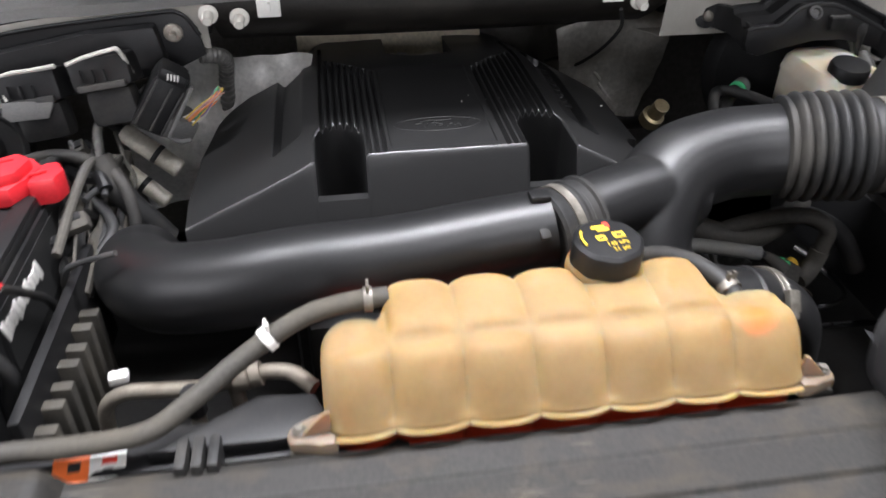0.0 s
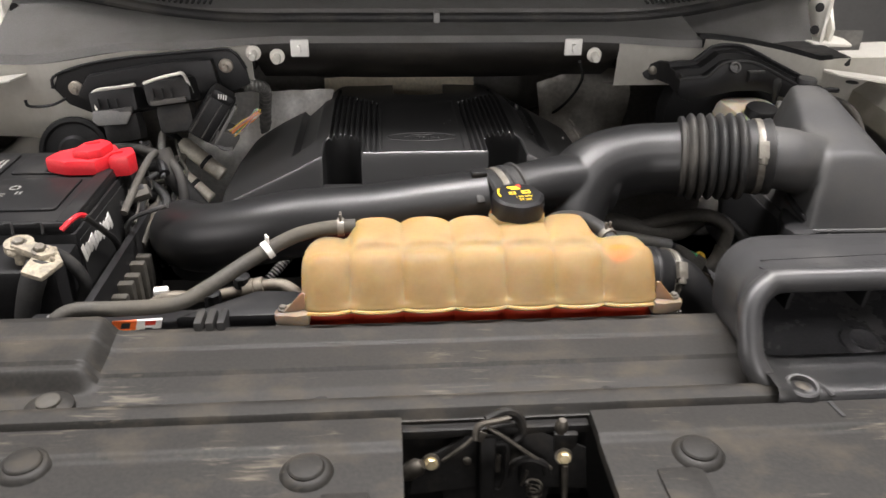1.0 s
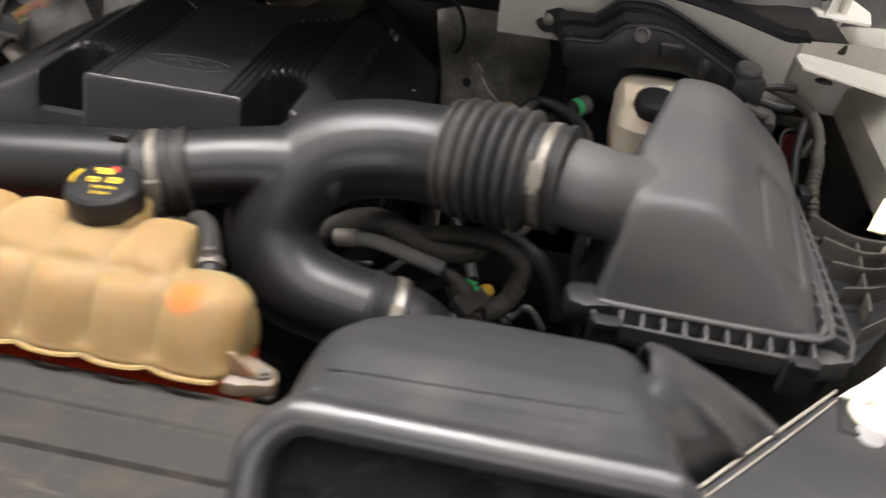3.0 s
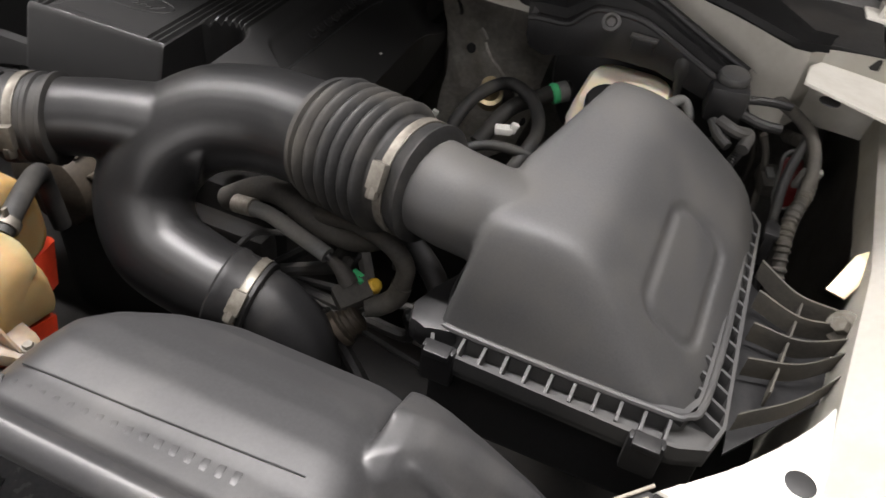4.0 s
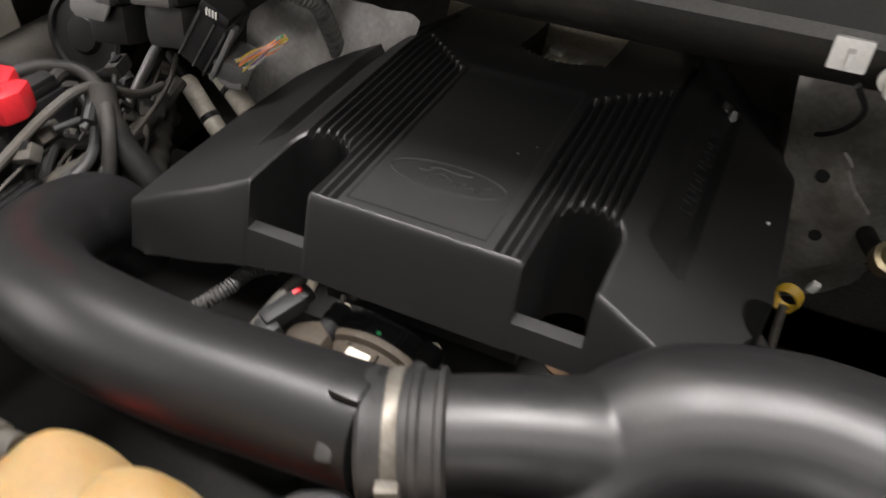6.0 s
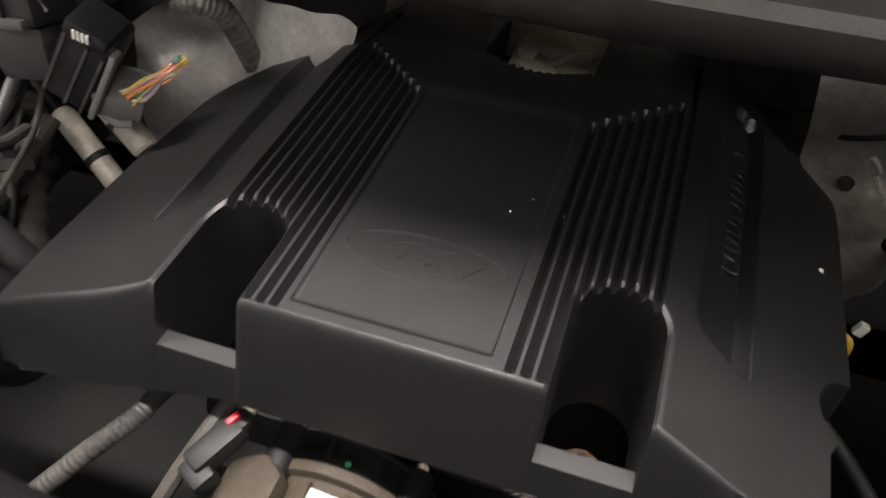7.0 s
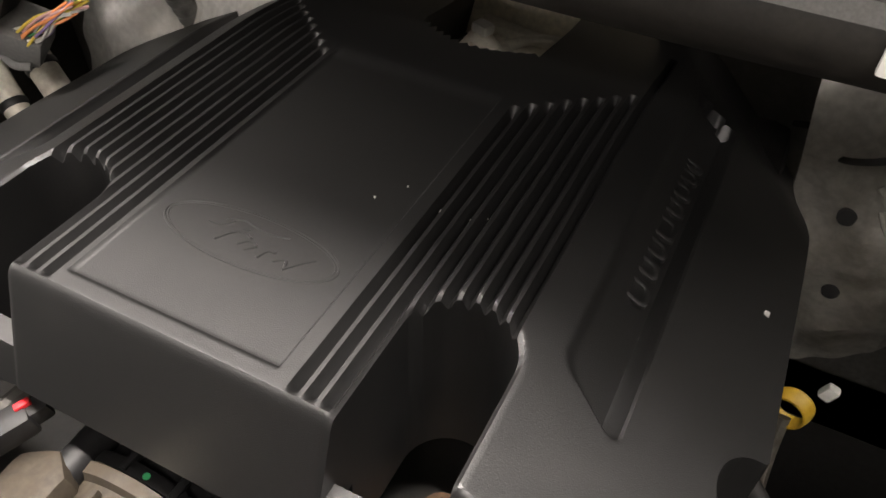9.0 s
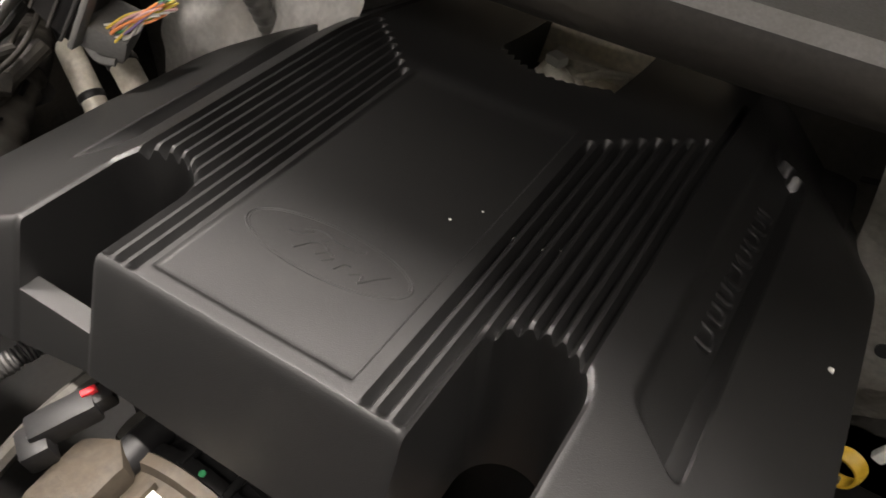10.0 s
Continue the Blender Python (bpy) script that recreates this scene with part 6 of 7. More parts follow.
for i, (n, m) in enumerate(list(TAPE.items()) * 4):
    a = V((-0.226 + 0.0035 * (i % 5), 1.078 + 0.004 * (i % 4), 1.118 + 0.0028 * (i // 4)))
    b = V((-0.174 + 0.010 * random.random(), 1.098 + 0.022 * random.random(), 1.150 + 0.014 * random.random()))
    part("wire", tube([a, a.lerp(b, 0.35) + V((0.006, -0.010 * random.random(), 0.012 * random.random() - 0.004)), a.lerp(b, 0.7) + V((0.004, -0.006, 0.008 * random.random())), b], 0.0013, 6, 5), m, wires)
loom = thing("taped_loom", "grey clear-sleeved wiring loom rising to the cowl", "loom", (-0.17, 1.25, 1.1))
part("sheath", tube([(-0.184, 1.268, 1.030), (-0.180, 1.248, 1.070), (-0.172, 1.215, 1.130), (-0.163, 1.180, 1.178), (-0.172, 1.160, 1.195), (-0.195, 1.150, 1.200)], 0.0120, 16, 10, ripple=(0.0006, 24)), CLEARLOOM, loom)


def crumple(x, z, seed):
    return sum(a * math.sin(fx * x + fz * z + seed * k) for k, (a, fx, fz) in enumerate(((0.006, 31, 17), (0.004, -47, 38), (0.0025, 90, 61), (0.0018, 71, -120)), 1))


def foil_sheet(name, label, outline, seed, bow, mat=FOIL, holes=(), folds=()):
    """A crumpled metal heat shield: (x, z) corner rows left to right, bowed towards the engine."""
    t = thing(name, label, "heat shield", (outline[0][0], outline[0][1], outline[0][2]))
    bm = bmesh.new()
    rows = []
    for k in range(29):
        f = k / 28
        rows.append([])
        for i in range(37):
            g = i / 36
            lo = [float(np.interp(g, np.linspace(0, 1, len(outline)), [o[c] for o in outline])) for c in range(5)]
            x, y, z0, z1, lean = lo
            z = z0 + (z1 - z0) * f
            rows[-1].append(V((x + 0.01 * math.sin(6 * f + seed), y + lean * f - bow * math.sin(math.pi * f) * math.sin(math.pi * g) + crumple(x, z, seed), z)))
    every = [p for row in rows for p in row]
    skin(bm, rows, closed=False)
    bmesh.ops.solidify(bm, geom=bm.faces[:], thickness=0.0015)
    part("sheet", bm, mat, t, sharp=24)

    def on(x, z):
        return min(every, key=lambda p: (p.x - x) ** 2 + (p.z - z) ** 2)

    for x, z, r in holes:
        part("punched_hole", lathe([(r, -0.003), (r, 0.0022), (r * 0.8, 0.0026), (r * 0.2, 0.0026)], (x, on(x, z).y, z), (0, -1, 0.1), 18), INKBLACK, t, "dark round hole in the foil")
    for fold in folds:
        part("pressed_fold", tube([(x, on(x, z).y - 0.001, z) for x, z in fold], 0.0032, 7, 4), mat, t, "bright pressed fold in the foil")
    return t


sh = foil_sheet("heat_shield", "light grey bent metal heat shield behind the engine", [(-0.345, 1.22, 0.90, 1.10, 0.03), (-0.29, 1.235, 0.90, 1.14, 0.03), (-0.22, 1.26, 0.92, 1.15, 0.02), (-0.13, 1.24, 0.95, 1.165, 0.0), (-0.075, 1.225, 1.0, 1.168, 0.0), (-0.04, 1.20, 1.05, 1.174, 0.0)], 1.7, 0.03)
part("bolt", bolt_shape((-0.205, 1.255, 1.045), (0, -1, 0.3), 0.009, 0.009, 1.7), ALU, sh)

hose_pipe = thing("thin_pipe", "thin dark steel pipe rising beside the battery tray", "pipe", (-0.29, 0.64, 1.03))
part("pipe", tube([(-0.248, 0.722, 1.140), (-0.272, 0.730, 1.130), (-0.300, 0.746, 1.114), (-0.318, 0.758, 1.098), (-0.331, 0.772, 1.068), (-0.336, 0.79, 1.02), (-0.337, 0.80, 0.96)], 0.0036, 8, 6), LOOM, hose_pipe)
wplug = thing("white_plug", "small white plastic plug under the overflow hose", "connector", (-0.246, 0.62, 1.05))
part("body", block((0.020, 0.014, 0.010), (-0.243, 0.615, 1.058), 0.003, (0, 0, 12)), WHITE, wplug)

bplug = thing("plug_connector", "small beige wiring plug beside the battery", "connector", (-0.37, 0.872, 1.09), "plug connectors")
part("body", block((0.016, 0.020, 0.014), (-0.368, 0.872, 1.097), 0.003, (15, 10, 30)), BEIGE, bplug)
part("latch_tab", block((0.026, 0.014, 0.008), (-0.353, 0.876, 1.088), 0.002, (0, 18, -15)), BEIGE, bplug)
part("tail", tube([(-0.362, 0.880, 1.085), (-0.358, 0.876, 1.06), (-0.352, 0.872, 1.03)], 0.008, 10, 4), DUSTY, bplug)

# ---- refrigerant line at the front left ----
ac = thing("refrigerant_line", "dull aluminium refrigerant line with capped service ports", "pipe", (-0.15, 0.56, 1.10))
part("pipe", tube([(-0.042, 0.535, 1.092), (-0.062, 0.552, 1.098), (-0.085, 0.560, 1.096), (-0.115, 0.562, 1.089), (-0.150, 0.564, 1.080), (-0.19, 0.572, 1.074), (-0.225, 0.578, 1.070), (-0.25, 0.582, 1.05), (-0.258, 0.585, 1.0)], 0.0078, 14, 6), DULLALU, ac)
part("fitting", lathe([(0.012, 0), (0.012, 0.010), (0.0095, 0.011), (0.0125, 0.013), (0.0125, 0.026)], (-0.092, 0.560, 1.095), (-1, 0, -0.2), 16), DULLALU, ac)
for x, y, z, cap in ((-0.157, 0.548, 1.052, True), (-0.120, 0.562, 1.082, False)):
    st = part("port", tube([(x + 0.004, y - 0.004, z - 0.04), (x, y, z + 0.014)], 0.0075, 12, 3), DULLALU, ac)
    part("port_cap", lathe([(0.0105, 0), (0.0110, 0.004), (0.0110, 0.028 if cap else 0.014), (0.009, 0.030 if cap else 0.016)], (x, y, z + 0.012), (0, 0, 1), 20, flute=(10, 0.03)), BLACK, st, "black service cap")
sup = thing("carrier_top", "black plastic radiator carrier edge behind the shield", "carrier", (-0.1, 0.47, 1.08))
part("beam", block((0.40, 0.05, 0.035), (-0.16, 0.475, 1.082), 0.006), BLACK, sup)
part("ramp", slab([(-0.09, -0.02), (0.07, -0.02), (0.05, 0.025), (0.0, 0.028)], 0, 0.02, 0.004, matrix=pose(-0.09, 0.478, 1.098, 8, 0, 0)), BLACK, sup)
stk = thing("warning_sticker", "orange and white warning sticker with unreadable print", "sticker", (-0.226, 0.455, 1.10))
M = pose(-0.2275, 0.460, 1.1005, 18, 0, 4)
for w, x, mat, nm in ((0.029, -0.0145, ORANGE, "orange_field"), (0.029, 0.0145, WHITE, "white_field")):
    bm = block((w, 0.022, 0.0008), (x, 0, 0), 0)
    bmesh.ops.transform(bm, matrix=M, verts=bm.verts)
    part(nm, bm, mat, stk)
for w, h, x, y, mat in ((0.010, 0.008, -0.012, 0.002, INKBLACK), (0.012, 0.006, 0.016, 0.004, INKRED), (0.008, 0.004, 0.015, -0.005, INKBLACK)):
    bm = block((w, h, 0.0008), (x, y, 0.0006), 0)
    bmesh.ops.transform(bm, matrix=M, verts=bm.verts)
    part("print_bar", bm, mat, stk)
gro = thing("rubber_mount", "black ribbed rubber radiator mount", "mount", (-0.135, 0.445, 1.09))
for i in range(3):
    part("rib", block((0.010, 0.034, 0.036), (-0.148 + 0.013 * i, 0.446, 1.105), 0.004), RUBBER, gro)

# ---- brake reservoir and booster ----
brk = thing("brake_reservoir", "yellowed white plastic brake fluid reservoir with a black cap", "reservoir", (0.77, 1.0, 1.09))
bm = skin(bmesh.new(), [[V((0.768 + px * s, 1.040 + py * s, z)) for px, py in rounded(0.11, 0.15, 0.035, 6)] for z, s in ((1.08, 0.92), (1.10, 1.0), (1.150, 1.0), (1.154, 1.02), (1.158, 1.0), (1.172, 0.95), (1.180, 0.85), (1.183, 0.6))])
part("bottle", bm, BRAKE, brk)
part("cap", lathe([(0.026, 0), (0.029, 0.002), (0.029, 0.018), (0.027, 0.0215), (0.01, 0.0225)], (0.760, 0.992, 1.174), (0, -0.15, 1), 36, flute=(18, 0.012)), BLACK, brk, "black grip cap")
boost = thing("brake_booster", "black round brake booster on the firewall", "brake booster", (0.79, 1.28, 1.10))
part("drum", lathe([(0.05, 0), (0.09, 0.02), (0.140, 0.045), (0.146, 0.06), (0.146, 0.085), (0.13, 0.10), (0.10, 0.16)], (0.79, 1.13, 1.115), (0, 1, 0), 48), BLACK, boost)
tube_b = thing("booster_hose", "black hose with a green ring at the booster", "hose", (0.667, 1.13, 1.10))
part("hose_body", tube([(0.60, 1.02, 1.06), (0.62, 1.07, 1.09), (0.65, 1.11, 1.10), (0.685, 1.14, 1.11)], 0.011, 14, 6), RUBBER, tube_b)
part("ring", lathe([(0.013, 0), (0.0145, 0.002), (0.0145, 0.008), (0.013, 0.010)], (0.664, 1.122, 1.103), (0.8, 0.6, 0.2), 20), GREEN, tube_b, "green locking ring")
part("sleeve", lathe([(0.0145, 0.010), (0.0145, 0.022), (0.012, 0.024)], (0.664, 1.122, 1.103), (0.8, 0.6, 0.2), 20), GREYHOSE, tube_b)

# black bracket tray over the booster
br = thing("cowl_bracket", "black moulded bracket under the cowl edge", "bracket", (0.75, 1.1, 1.2))
RIDGE = [(0.628, 1.225), (0.640, 1.228), (0.676, 1.230), (0.690, 1.241), (0.709, 1.257), (0.748, 1.259), (0.778, 1.252), (0.850, 1.218), (0.905, 1.193)]
low = [(0.912, 1.180), (0.872, 1.180), (0.832, 1.192), (0.79, 1.204), (0.74, 1.204), (0.69, 1.194), (0.655, 1.184), (0.634, 1.190), (0.628, 1.205)]
part("panel", slab(RIDGE + low, -1.072, -1.066, 0.002, matrix=FACE), BLACK, br)
part("rim", tube([(x, 1.069, z) for x, z in RIDGE], 0.0040, 8, 3), BLACK, br)
flange = skin(bmesh.new(), [[V((x + dx, 1.068 + dy, z + dz)) for x, z in RIDGE] for dx, dy, dz in ((0, 0, 0), (-0.004, 0.010, 0.003), (-0.006, 0.014, 0.014), (-0.012, 0.026, 0.017), (-0.014, 0.030, 0.025), (-0.010, 0.050, 0.022), (0.0, 0.070, 0.008))], closed=False)
bmesh.ops.solidify(flange, geom=flange.faces[:], thickness=0.003)
part("flange", flange, BLACK, br, sharp=20)
part("upper_rim", tube([(x - 0.013, 1.097, z + 0.025) for x, z in RIDGE[2:]], 0.0034, 8, 3), BLACK, br)
arm = skin(bmesh.new(), [[V((x - e, y - 0.004, z + h)), V((x + e, y + 0.004, z + h)), V((x + e, y + 0.004, z - h)), V((x - e, y - 0.004, z - h))] for x, y, z, h, e in ((0.594, 1.154, 1.222, 0.013, 0.001), (0.612, 1.146, 1.225, 0.018, 0.002), (0.628, 1.115, 1.226, 0.021, 0.003), (0.634, 1.072, 1.212, 0.020, 0.003))])
part("arm", arm, BLACK, br)
part("lug", lathe([(0.020, -0.004), (0.020, 0.006), (0.012, 0.008)], (0.602, 1.158, 1.222), (0, -1, 0.2), 22), BLACK, br)
part("bolt", lathe([(0.009, 0.008), (0.009, 0.014), (0.006, 0.016)], (0.602, 1.158, 1.222), (0, -1, 0.2), 16), STEEL, br)
part("clip", block((0.026, 0.012, 0.018), (0.770, 1.062, 1.232), 0.002), BLACK, br)
part("clip_tab", block((0.032, 0.010, 0.004), (0.770, 1.058, 1.243), 0.0015), LOOM, br)
part("eyelet", lathe([(0.011, 0), (0.011, 0.005), (0.007, 0.006), (0.0055, 0.003)], (0.728, 1.062, 1.249), (0, -0.8, 0.6), 18), LOOM, br)



# ---- hoses, plugs and looms under the bellows ----
def hose_thing(name, label, pts, r, mat, cat="hose", ripple=None, seg=14, group=""):
    t = thing(name, label, cat, pts[0], group)
    part("sheath", tube(pts, r, seg, 8, ripple=ripple), mat, t)
    return t


hose_thing("coolant_hose", "dusty black coolant hose under the intake duct", [(0.36, 0.80, 1.02), (0.41, 0.800, 1.055), (0.45, 0.795, 1.062), (0.50, 0.785, 1.050), (0.55, 0.785, 1.048), (0.60, 0.80, 1.075), (0.62, 0.84, 1.09)], 0.0155, DUSTBLACK)
h = hose_thing("grey_vent_hose", "pale grey vent hose ending in a plug", [(0.405, 0.775, 1.044), (0.44, 0.770, 1.050), (0.48, 0.760, 1.048), (0.530, 0.749, 1.042)], 0.0095, GREYHOSE)
part("end_fitting", tube([(0.39, 0.778, 1.040), (0.418, 0.774, 1.047)], 0.0115, 12, 3), ALU, h)
part("tip", tube([(0.530, 0.749, 1.042), (0.545, 0.746, 1.036)], 0.005, 10, 3), BLACK, h)
hose_thing("wiring_loom", "dusty black taped wiring loom", [(0.455, 0.785, 1.03), (0.49, 0.788, 1.055), (0.532, 0.778, 1.075), (0.568, 0.764, 1.088), (0.600, 0.757, 1.085), (0.622, 0.755, 1.064), (0.620, 0.755, 1.032)], 0.0105, DUSTBLACK, "loom")
hose_thing("coolant_hose", "dusty black rubber hose behind the bellows", [(0.52, 0.80, 0.99), (0.55, 0.80, 1.05), (0.60, 0.79, 1.07), (0.65, 0.77, 1.05), (0.68, 0.75, 1.0)], 0.013, RUBBER)
plug = thing("sensor_plug", "dusty sensor plug with green and yellow locks", "connector", (0.575, 0.73, 0.98))
part("stem", tube([(0.535, 0.748, 1.040), (0.550, 0.746, 1.030), (0.562, 0.742, 1.018)], [0.006, 0.009, 0.012], 12, 4), DUSTBLACK, plug)
part("body", block((0.030, 0.042, 0.024), (0.568, 0.738, 1.008), 0.005, (10, 20, -35)), DUSTBLACK, plug)
for k in range(2):
    part("green_lock", block((0.016, 0.006, 0.009), (0.565 + 0.003 * k, 0.757 - 0.008 * k, 1.021), 0.0015, (0, 0, -20)), GREEN, plug, "green lock")
part("green_lock", block((0.008, 0.005, 0.007), (0.550, 0.742, 1.022), 0.0015, (0, 0, -20)), GREEN, plug, "green lock")
part("yellow_lock", lathe([(0.009, 0), (0.010, 0.003), (0.008, 0.010), (0.005, 0.012)], (0.583, 0.758, 1.010), (0.5, -0.3, 1), 9), YELLOW, plug, "yellow lock")
part("red_seal", block((0.012, 0.004, 0.006), (0.590, 0.742, 1.006), 0.001, (0, 0, -40)), INKRED, plug, "red seal")
part("valve", lathe([(0.021, 0), (0.023, 0.003), (0.023, 0.008), (0.017, 0.010), (0.017, 0.030), (0.013, 0.032)], (0.566, 0.706, 0.978), (0.5, 0.6, 0.5), 20), DUSTYSHADEALU, plug, "dusty ribbed valve body")
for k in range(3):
    part("valve_rib", lathe([(0.0185, 0), (0.0195, 0.0015), (0.0185, 0.003)], V((0.566, 0.706, 0.978)) + V((0.5, 0.6, 0.5)) * (0.012 + 0.008 * k), (0.5, 0.6, 0.5), 18), DUSTYSHADEALU, plug)
part("elbow", tube([(0.585, 0.735, 1.000), (0.602, 0.745, 1.003), (0.615, 0.753, 1.015), (0.620, 0.755, 1.035)], 0.0125, 12, 5), DUSTBLACK, plug)
random.seed(11)
for i in range(12):
    a = V((0.40 + random.uniform(0, 0.28), 0.80 + random.uniform(-0.05, 0.08), 0.93 + random.uniform(-0.05, 0.06)))
    b = a + V((random.uniform(-0.10, 0.12), random.uniform(-0.10, 0.02), random.uniform(-0.05, 0.06)))
    hose_thing("cable", "dark cable under the intake duct", [a, a.lerp(b, 0.5) + V((0, 0, random.uniform(0.0, 0.03))), b, b.lerp(V((0.33, 0.90, 0.80)), 0.5), V((0.33, 0.90, 0.80))], random.choice((0.004, 0.006, 0.009)), random.choice((LOOM, RUBBER, DUSTBLACK)), "cable", seg=8, group="under-duct cables")

# ---- right flank: lines by the brake reservoir ----
hose_thing("vacuum_hose", "black hose looping behind the air box", [(0.560, 0.975, 1.05), (0.574, 1.009, 1.10), (0.588, 1.050, 1.118), (0.613, 1.085, 1.122), (0.652, 1.065, 1.120), (0.680, 1.008, 1.118), (0.680, 0.955, 1.11), (0.66, 0.92, 1.07)], 0.0085, RUBBER)
hose_thing("vacuum_hose", "thin black hose beside the bellows", [(0.55, 0.92, 1.06), (0.60, 0.93, 1.10), (0.640, 0.945, 1.115), (0.685, 0.955, 1.11), (0.72, 0.98, 1.08)], 0.0065, RUBBER)
wc = thing("hose_clip", "white plastic clip on a black hose", "clip", (0.636, 1.01, 1.10), "hose clips")
part("saddle", block((0.022, 0.014, 0.010), (0.636, 1.008, 1.100), 0.003, (0, 0, 20)), WHITE, wc)
part("tab", block((0.010, 0.008, 0.014), (0.648, 1.012, 1.104), 0.002, (0, 20, 20)), WHITE, wc)
vp = hose_thing("vent_pipe", "dull grey vent pipe by the brake reservoir", [(0.806, 1.000, 1.172), (0.820, 1.040, 1.180), (0.833, 1.064, 1.178), (0.845, 1.058, 1.165), (0.850, 1.040, 1.140), (0.858, 1.045, 1.128), (0.895, 1.070, 1.140)], 0.0065, GREYHOSE)
part("end_cuff", tube([(0.862, 1.048, 1.129), (0.898, 1.072, 1.141)], 0.0085, 12, 3), LOOM, vp)
part("wire_clip", tube([(0.800, 1.005, 1.172), (0.81, 0.995, 1.160), (0.83, 1.0, 1.150), (0.848, 1.03, 1.150), (0.848, 1.055, 1.165)], 0.0012, 6, 5), STEEL, vp)
sw = thing("level_switch_lead", "black rubber lead dangling from the bracket", "cable", (0.82, 1.12, 1.15))
part("bulb", lathe([(0.004, -0.03), (0.007, -0.012), (0.0105, 0.0), (0.0105, 0.012), (0.007, 0.017)], (0.818, 1.124, 1.190), (-0.1, 0.1, 1), 18), RUBBER, sw)
part("lead", tube([(0.820, 1.121, 1.165), (0.824, 1.117, 1.14), (0.828, 1.112, 1.10)], 0.0035, 8, 4), RUBBER, sw)
sw.location += V((0.002, -0.052, 0.022))
val = thing("purge_valve", "black purge valve with a round cap under the bracket", "valve", (0.885, 1.12, 1.15))
part("body", block((0.046, 0.042, 0.045), (0.884, 1.115, 1.172), 0.008, (0, 0, 8)), BLACK, val)
part("cap", lathe([(0.0175, 0), (0.0185, 0.002), (0.0185, 0.008), (0.0165, 0.011), (0.006, 0.012)], (0.884, 1.120, 1.194), (0, -0.1, 1), 28), LOOM, val)
part("side_port", tube([(0.905, 1.105, 1.165), (0.930, 1.100, 1.162), (0.952, 1.105, 1.160)], 0.006, 10, 4), BLACK, val)
part("side_port", tube([(0.900, 1.110, 1.180), (0.930, 1.118, 1.182), (0.955, 1.128, 1.178)], 0.005, 10, 4), BLACK, val)
part("elbow", tube([(0.885, 1.085, 1.160), (0.905, 1.075, 1.158), (0.921, 1.085, 1.152), (0.918, 1.060, 1.146)], 0.0075, 10, 5), LOOM, val)
part("nozzle", tube([(0.878, 1.09, 1.155), (0.888, 1.070, 1.150), (0.902, 1.058, 1.146)], 0.006, 10, 4), LOOM, val)
val.location += V((-0.005, -0.050, 0.022))
hose_thing("purge_line", "corrugated black purge line", [(0.878, 0.920, 1.105), (0.889, 0.942, 1.120), (0.902, 1.000, 1.138), (0.916, 1.050, 1.148)], 0.0052, LOOM, "loom", ripple=(0.0009, 34))
fl = hose_thing("fender_loom", "black taped loom along the fender", [(0.915, 1.165, 1.170), (0.951, 1.140, 1.170), (0.985, 1.097, 1.165), (1.000, 1.062, 1.140), (0.998, 1.02, 1.09), (1.004, 0.99, 1.02), (1.01, 0.97, 0.95)], 0.0075, DUSTBLACK, "loom")
part("branch", tube([(0.985, 1.097, 1.160), (0.976, 1.060, 1.120), (0.980, 1.02, 1.07), (0.990, 0.99, 1.0)], 0.006, 10, 6), RUBBER, fl)
part("comb_clip", block((0.024, 0.008, 0.034), (1.000, 1.0735, 1.120), 0.002, (20, 0, 20)), GREYHOSE, fl, "grey slotted clip")
for k in range(4):
    part("comb_tooth", block((0.003, 0.010, 0.004), (1.001 + 0.001 * k, 1.0660 - 0.002 * k, 1.132 - 0.007 * k), 0.0008, (20, 0, 20)), BLACK, fl)
red2 = thing("side_marker", "dark red side marker lens in a clear rim", "lens", (0.99, 1.12, 1.06))
part("plate", slab(rounded(0.026, 0.070, 0.012, 4), 0, 0.005, 0.002, matrix=pose(0.990, 1.128, 1.076, 62, 0, 12)), DARKRED, red2)
part("clear_rim", tube([V(pose(0.990, 1.128, 1.080, 62, 0, 12) @ V((px, py, 0.003))) for px, py in rounded(0.030, 0.076, 0.014, 3) + rounded(0.030, 0.076, 0.014, 3)[:1]], 0.0022, 6, 1), GREYHOSE, red2)
yb = thing("fender_bracket", "yellow zinc bracket on the fender wall", "bracket", (1.05, 0.88, 1.12))
part("arm", slab([(0, 0), (0.02, 0.0), (0.03, 0.05), (0.02, 0.07), (0.005, 0.05)], 0, 0.004, 0.001, matrix=pose(1.035, 0.895, 1.105, 30, 0, -20)), BRASS, yb)
fp = slab([(0.916, 0.570), (0.934, 0.584), (0.972, 0.620), (1.007, 0.662), (1.032, 0.698), (1.050, 0.732), (1.068, 0.790), (1.078, 0.86), (1.085, 0.95), (1.25, 0.95), (1.25, 0.25), (1.02, 0.28), (1.000, 0.45), (0.994, 0.538), (0.975, 0.558), (0.935, 0.566)], 1.08, 1.121, 0.009)
body_panel("fender_corner", fp, PAINT, "white painted fender corner panel behind the headlamp")
solo("fender_hole", lathe([(0.0125, 0), (0.0125, 0.0006), (0.0115, 0.001)], (1.022, 0.626, 1.1205), (0, 0, 1), 20), INKBLACK, "dark round hole in the white fender corner", "hole", kind="structure")
bump = thing("hood_bumper", "cream rubber hood bumper with a hexagon socket on the fender", "bumper", (0.945, 0.551, 1.118))
part("pad", lathe([(0.021, -0.008), (0.0225, 0.002), (0.0215, 0.006), (0.018, 0.0085), (0.0115, 0.0080), (0.0105, 0.004)], (0.945, 0.551, 1.117), (0, -0.2, 1), 28), BRAKE, bump)
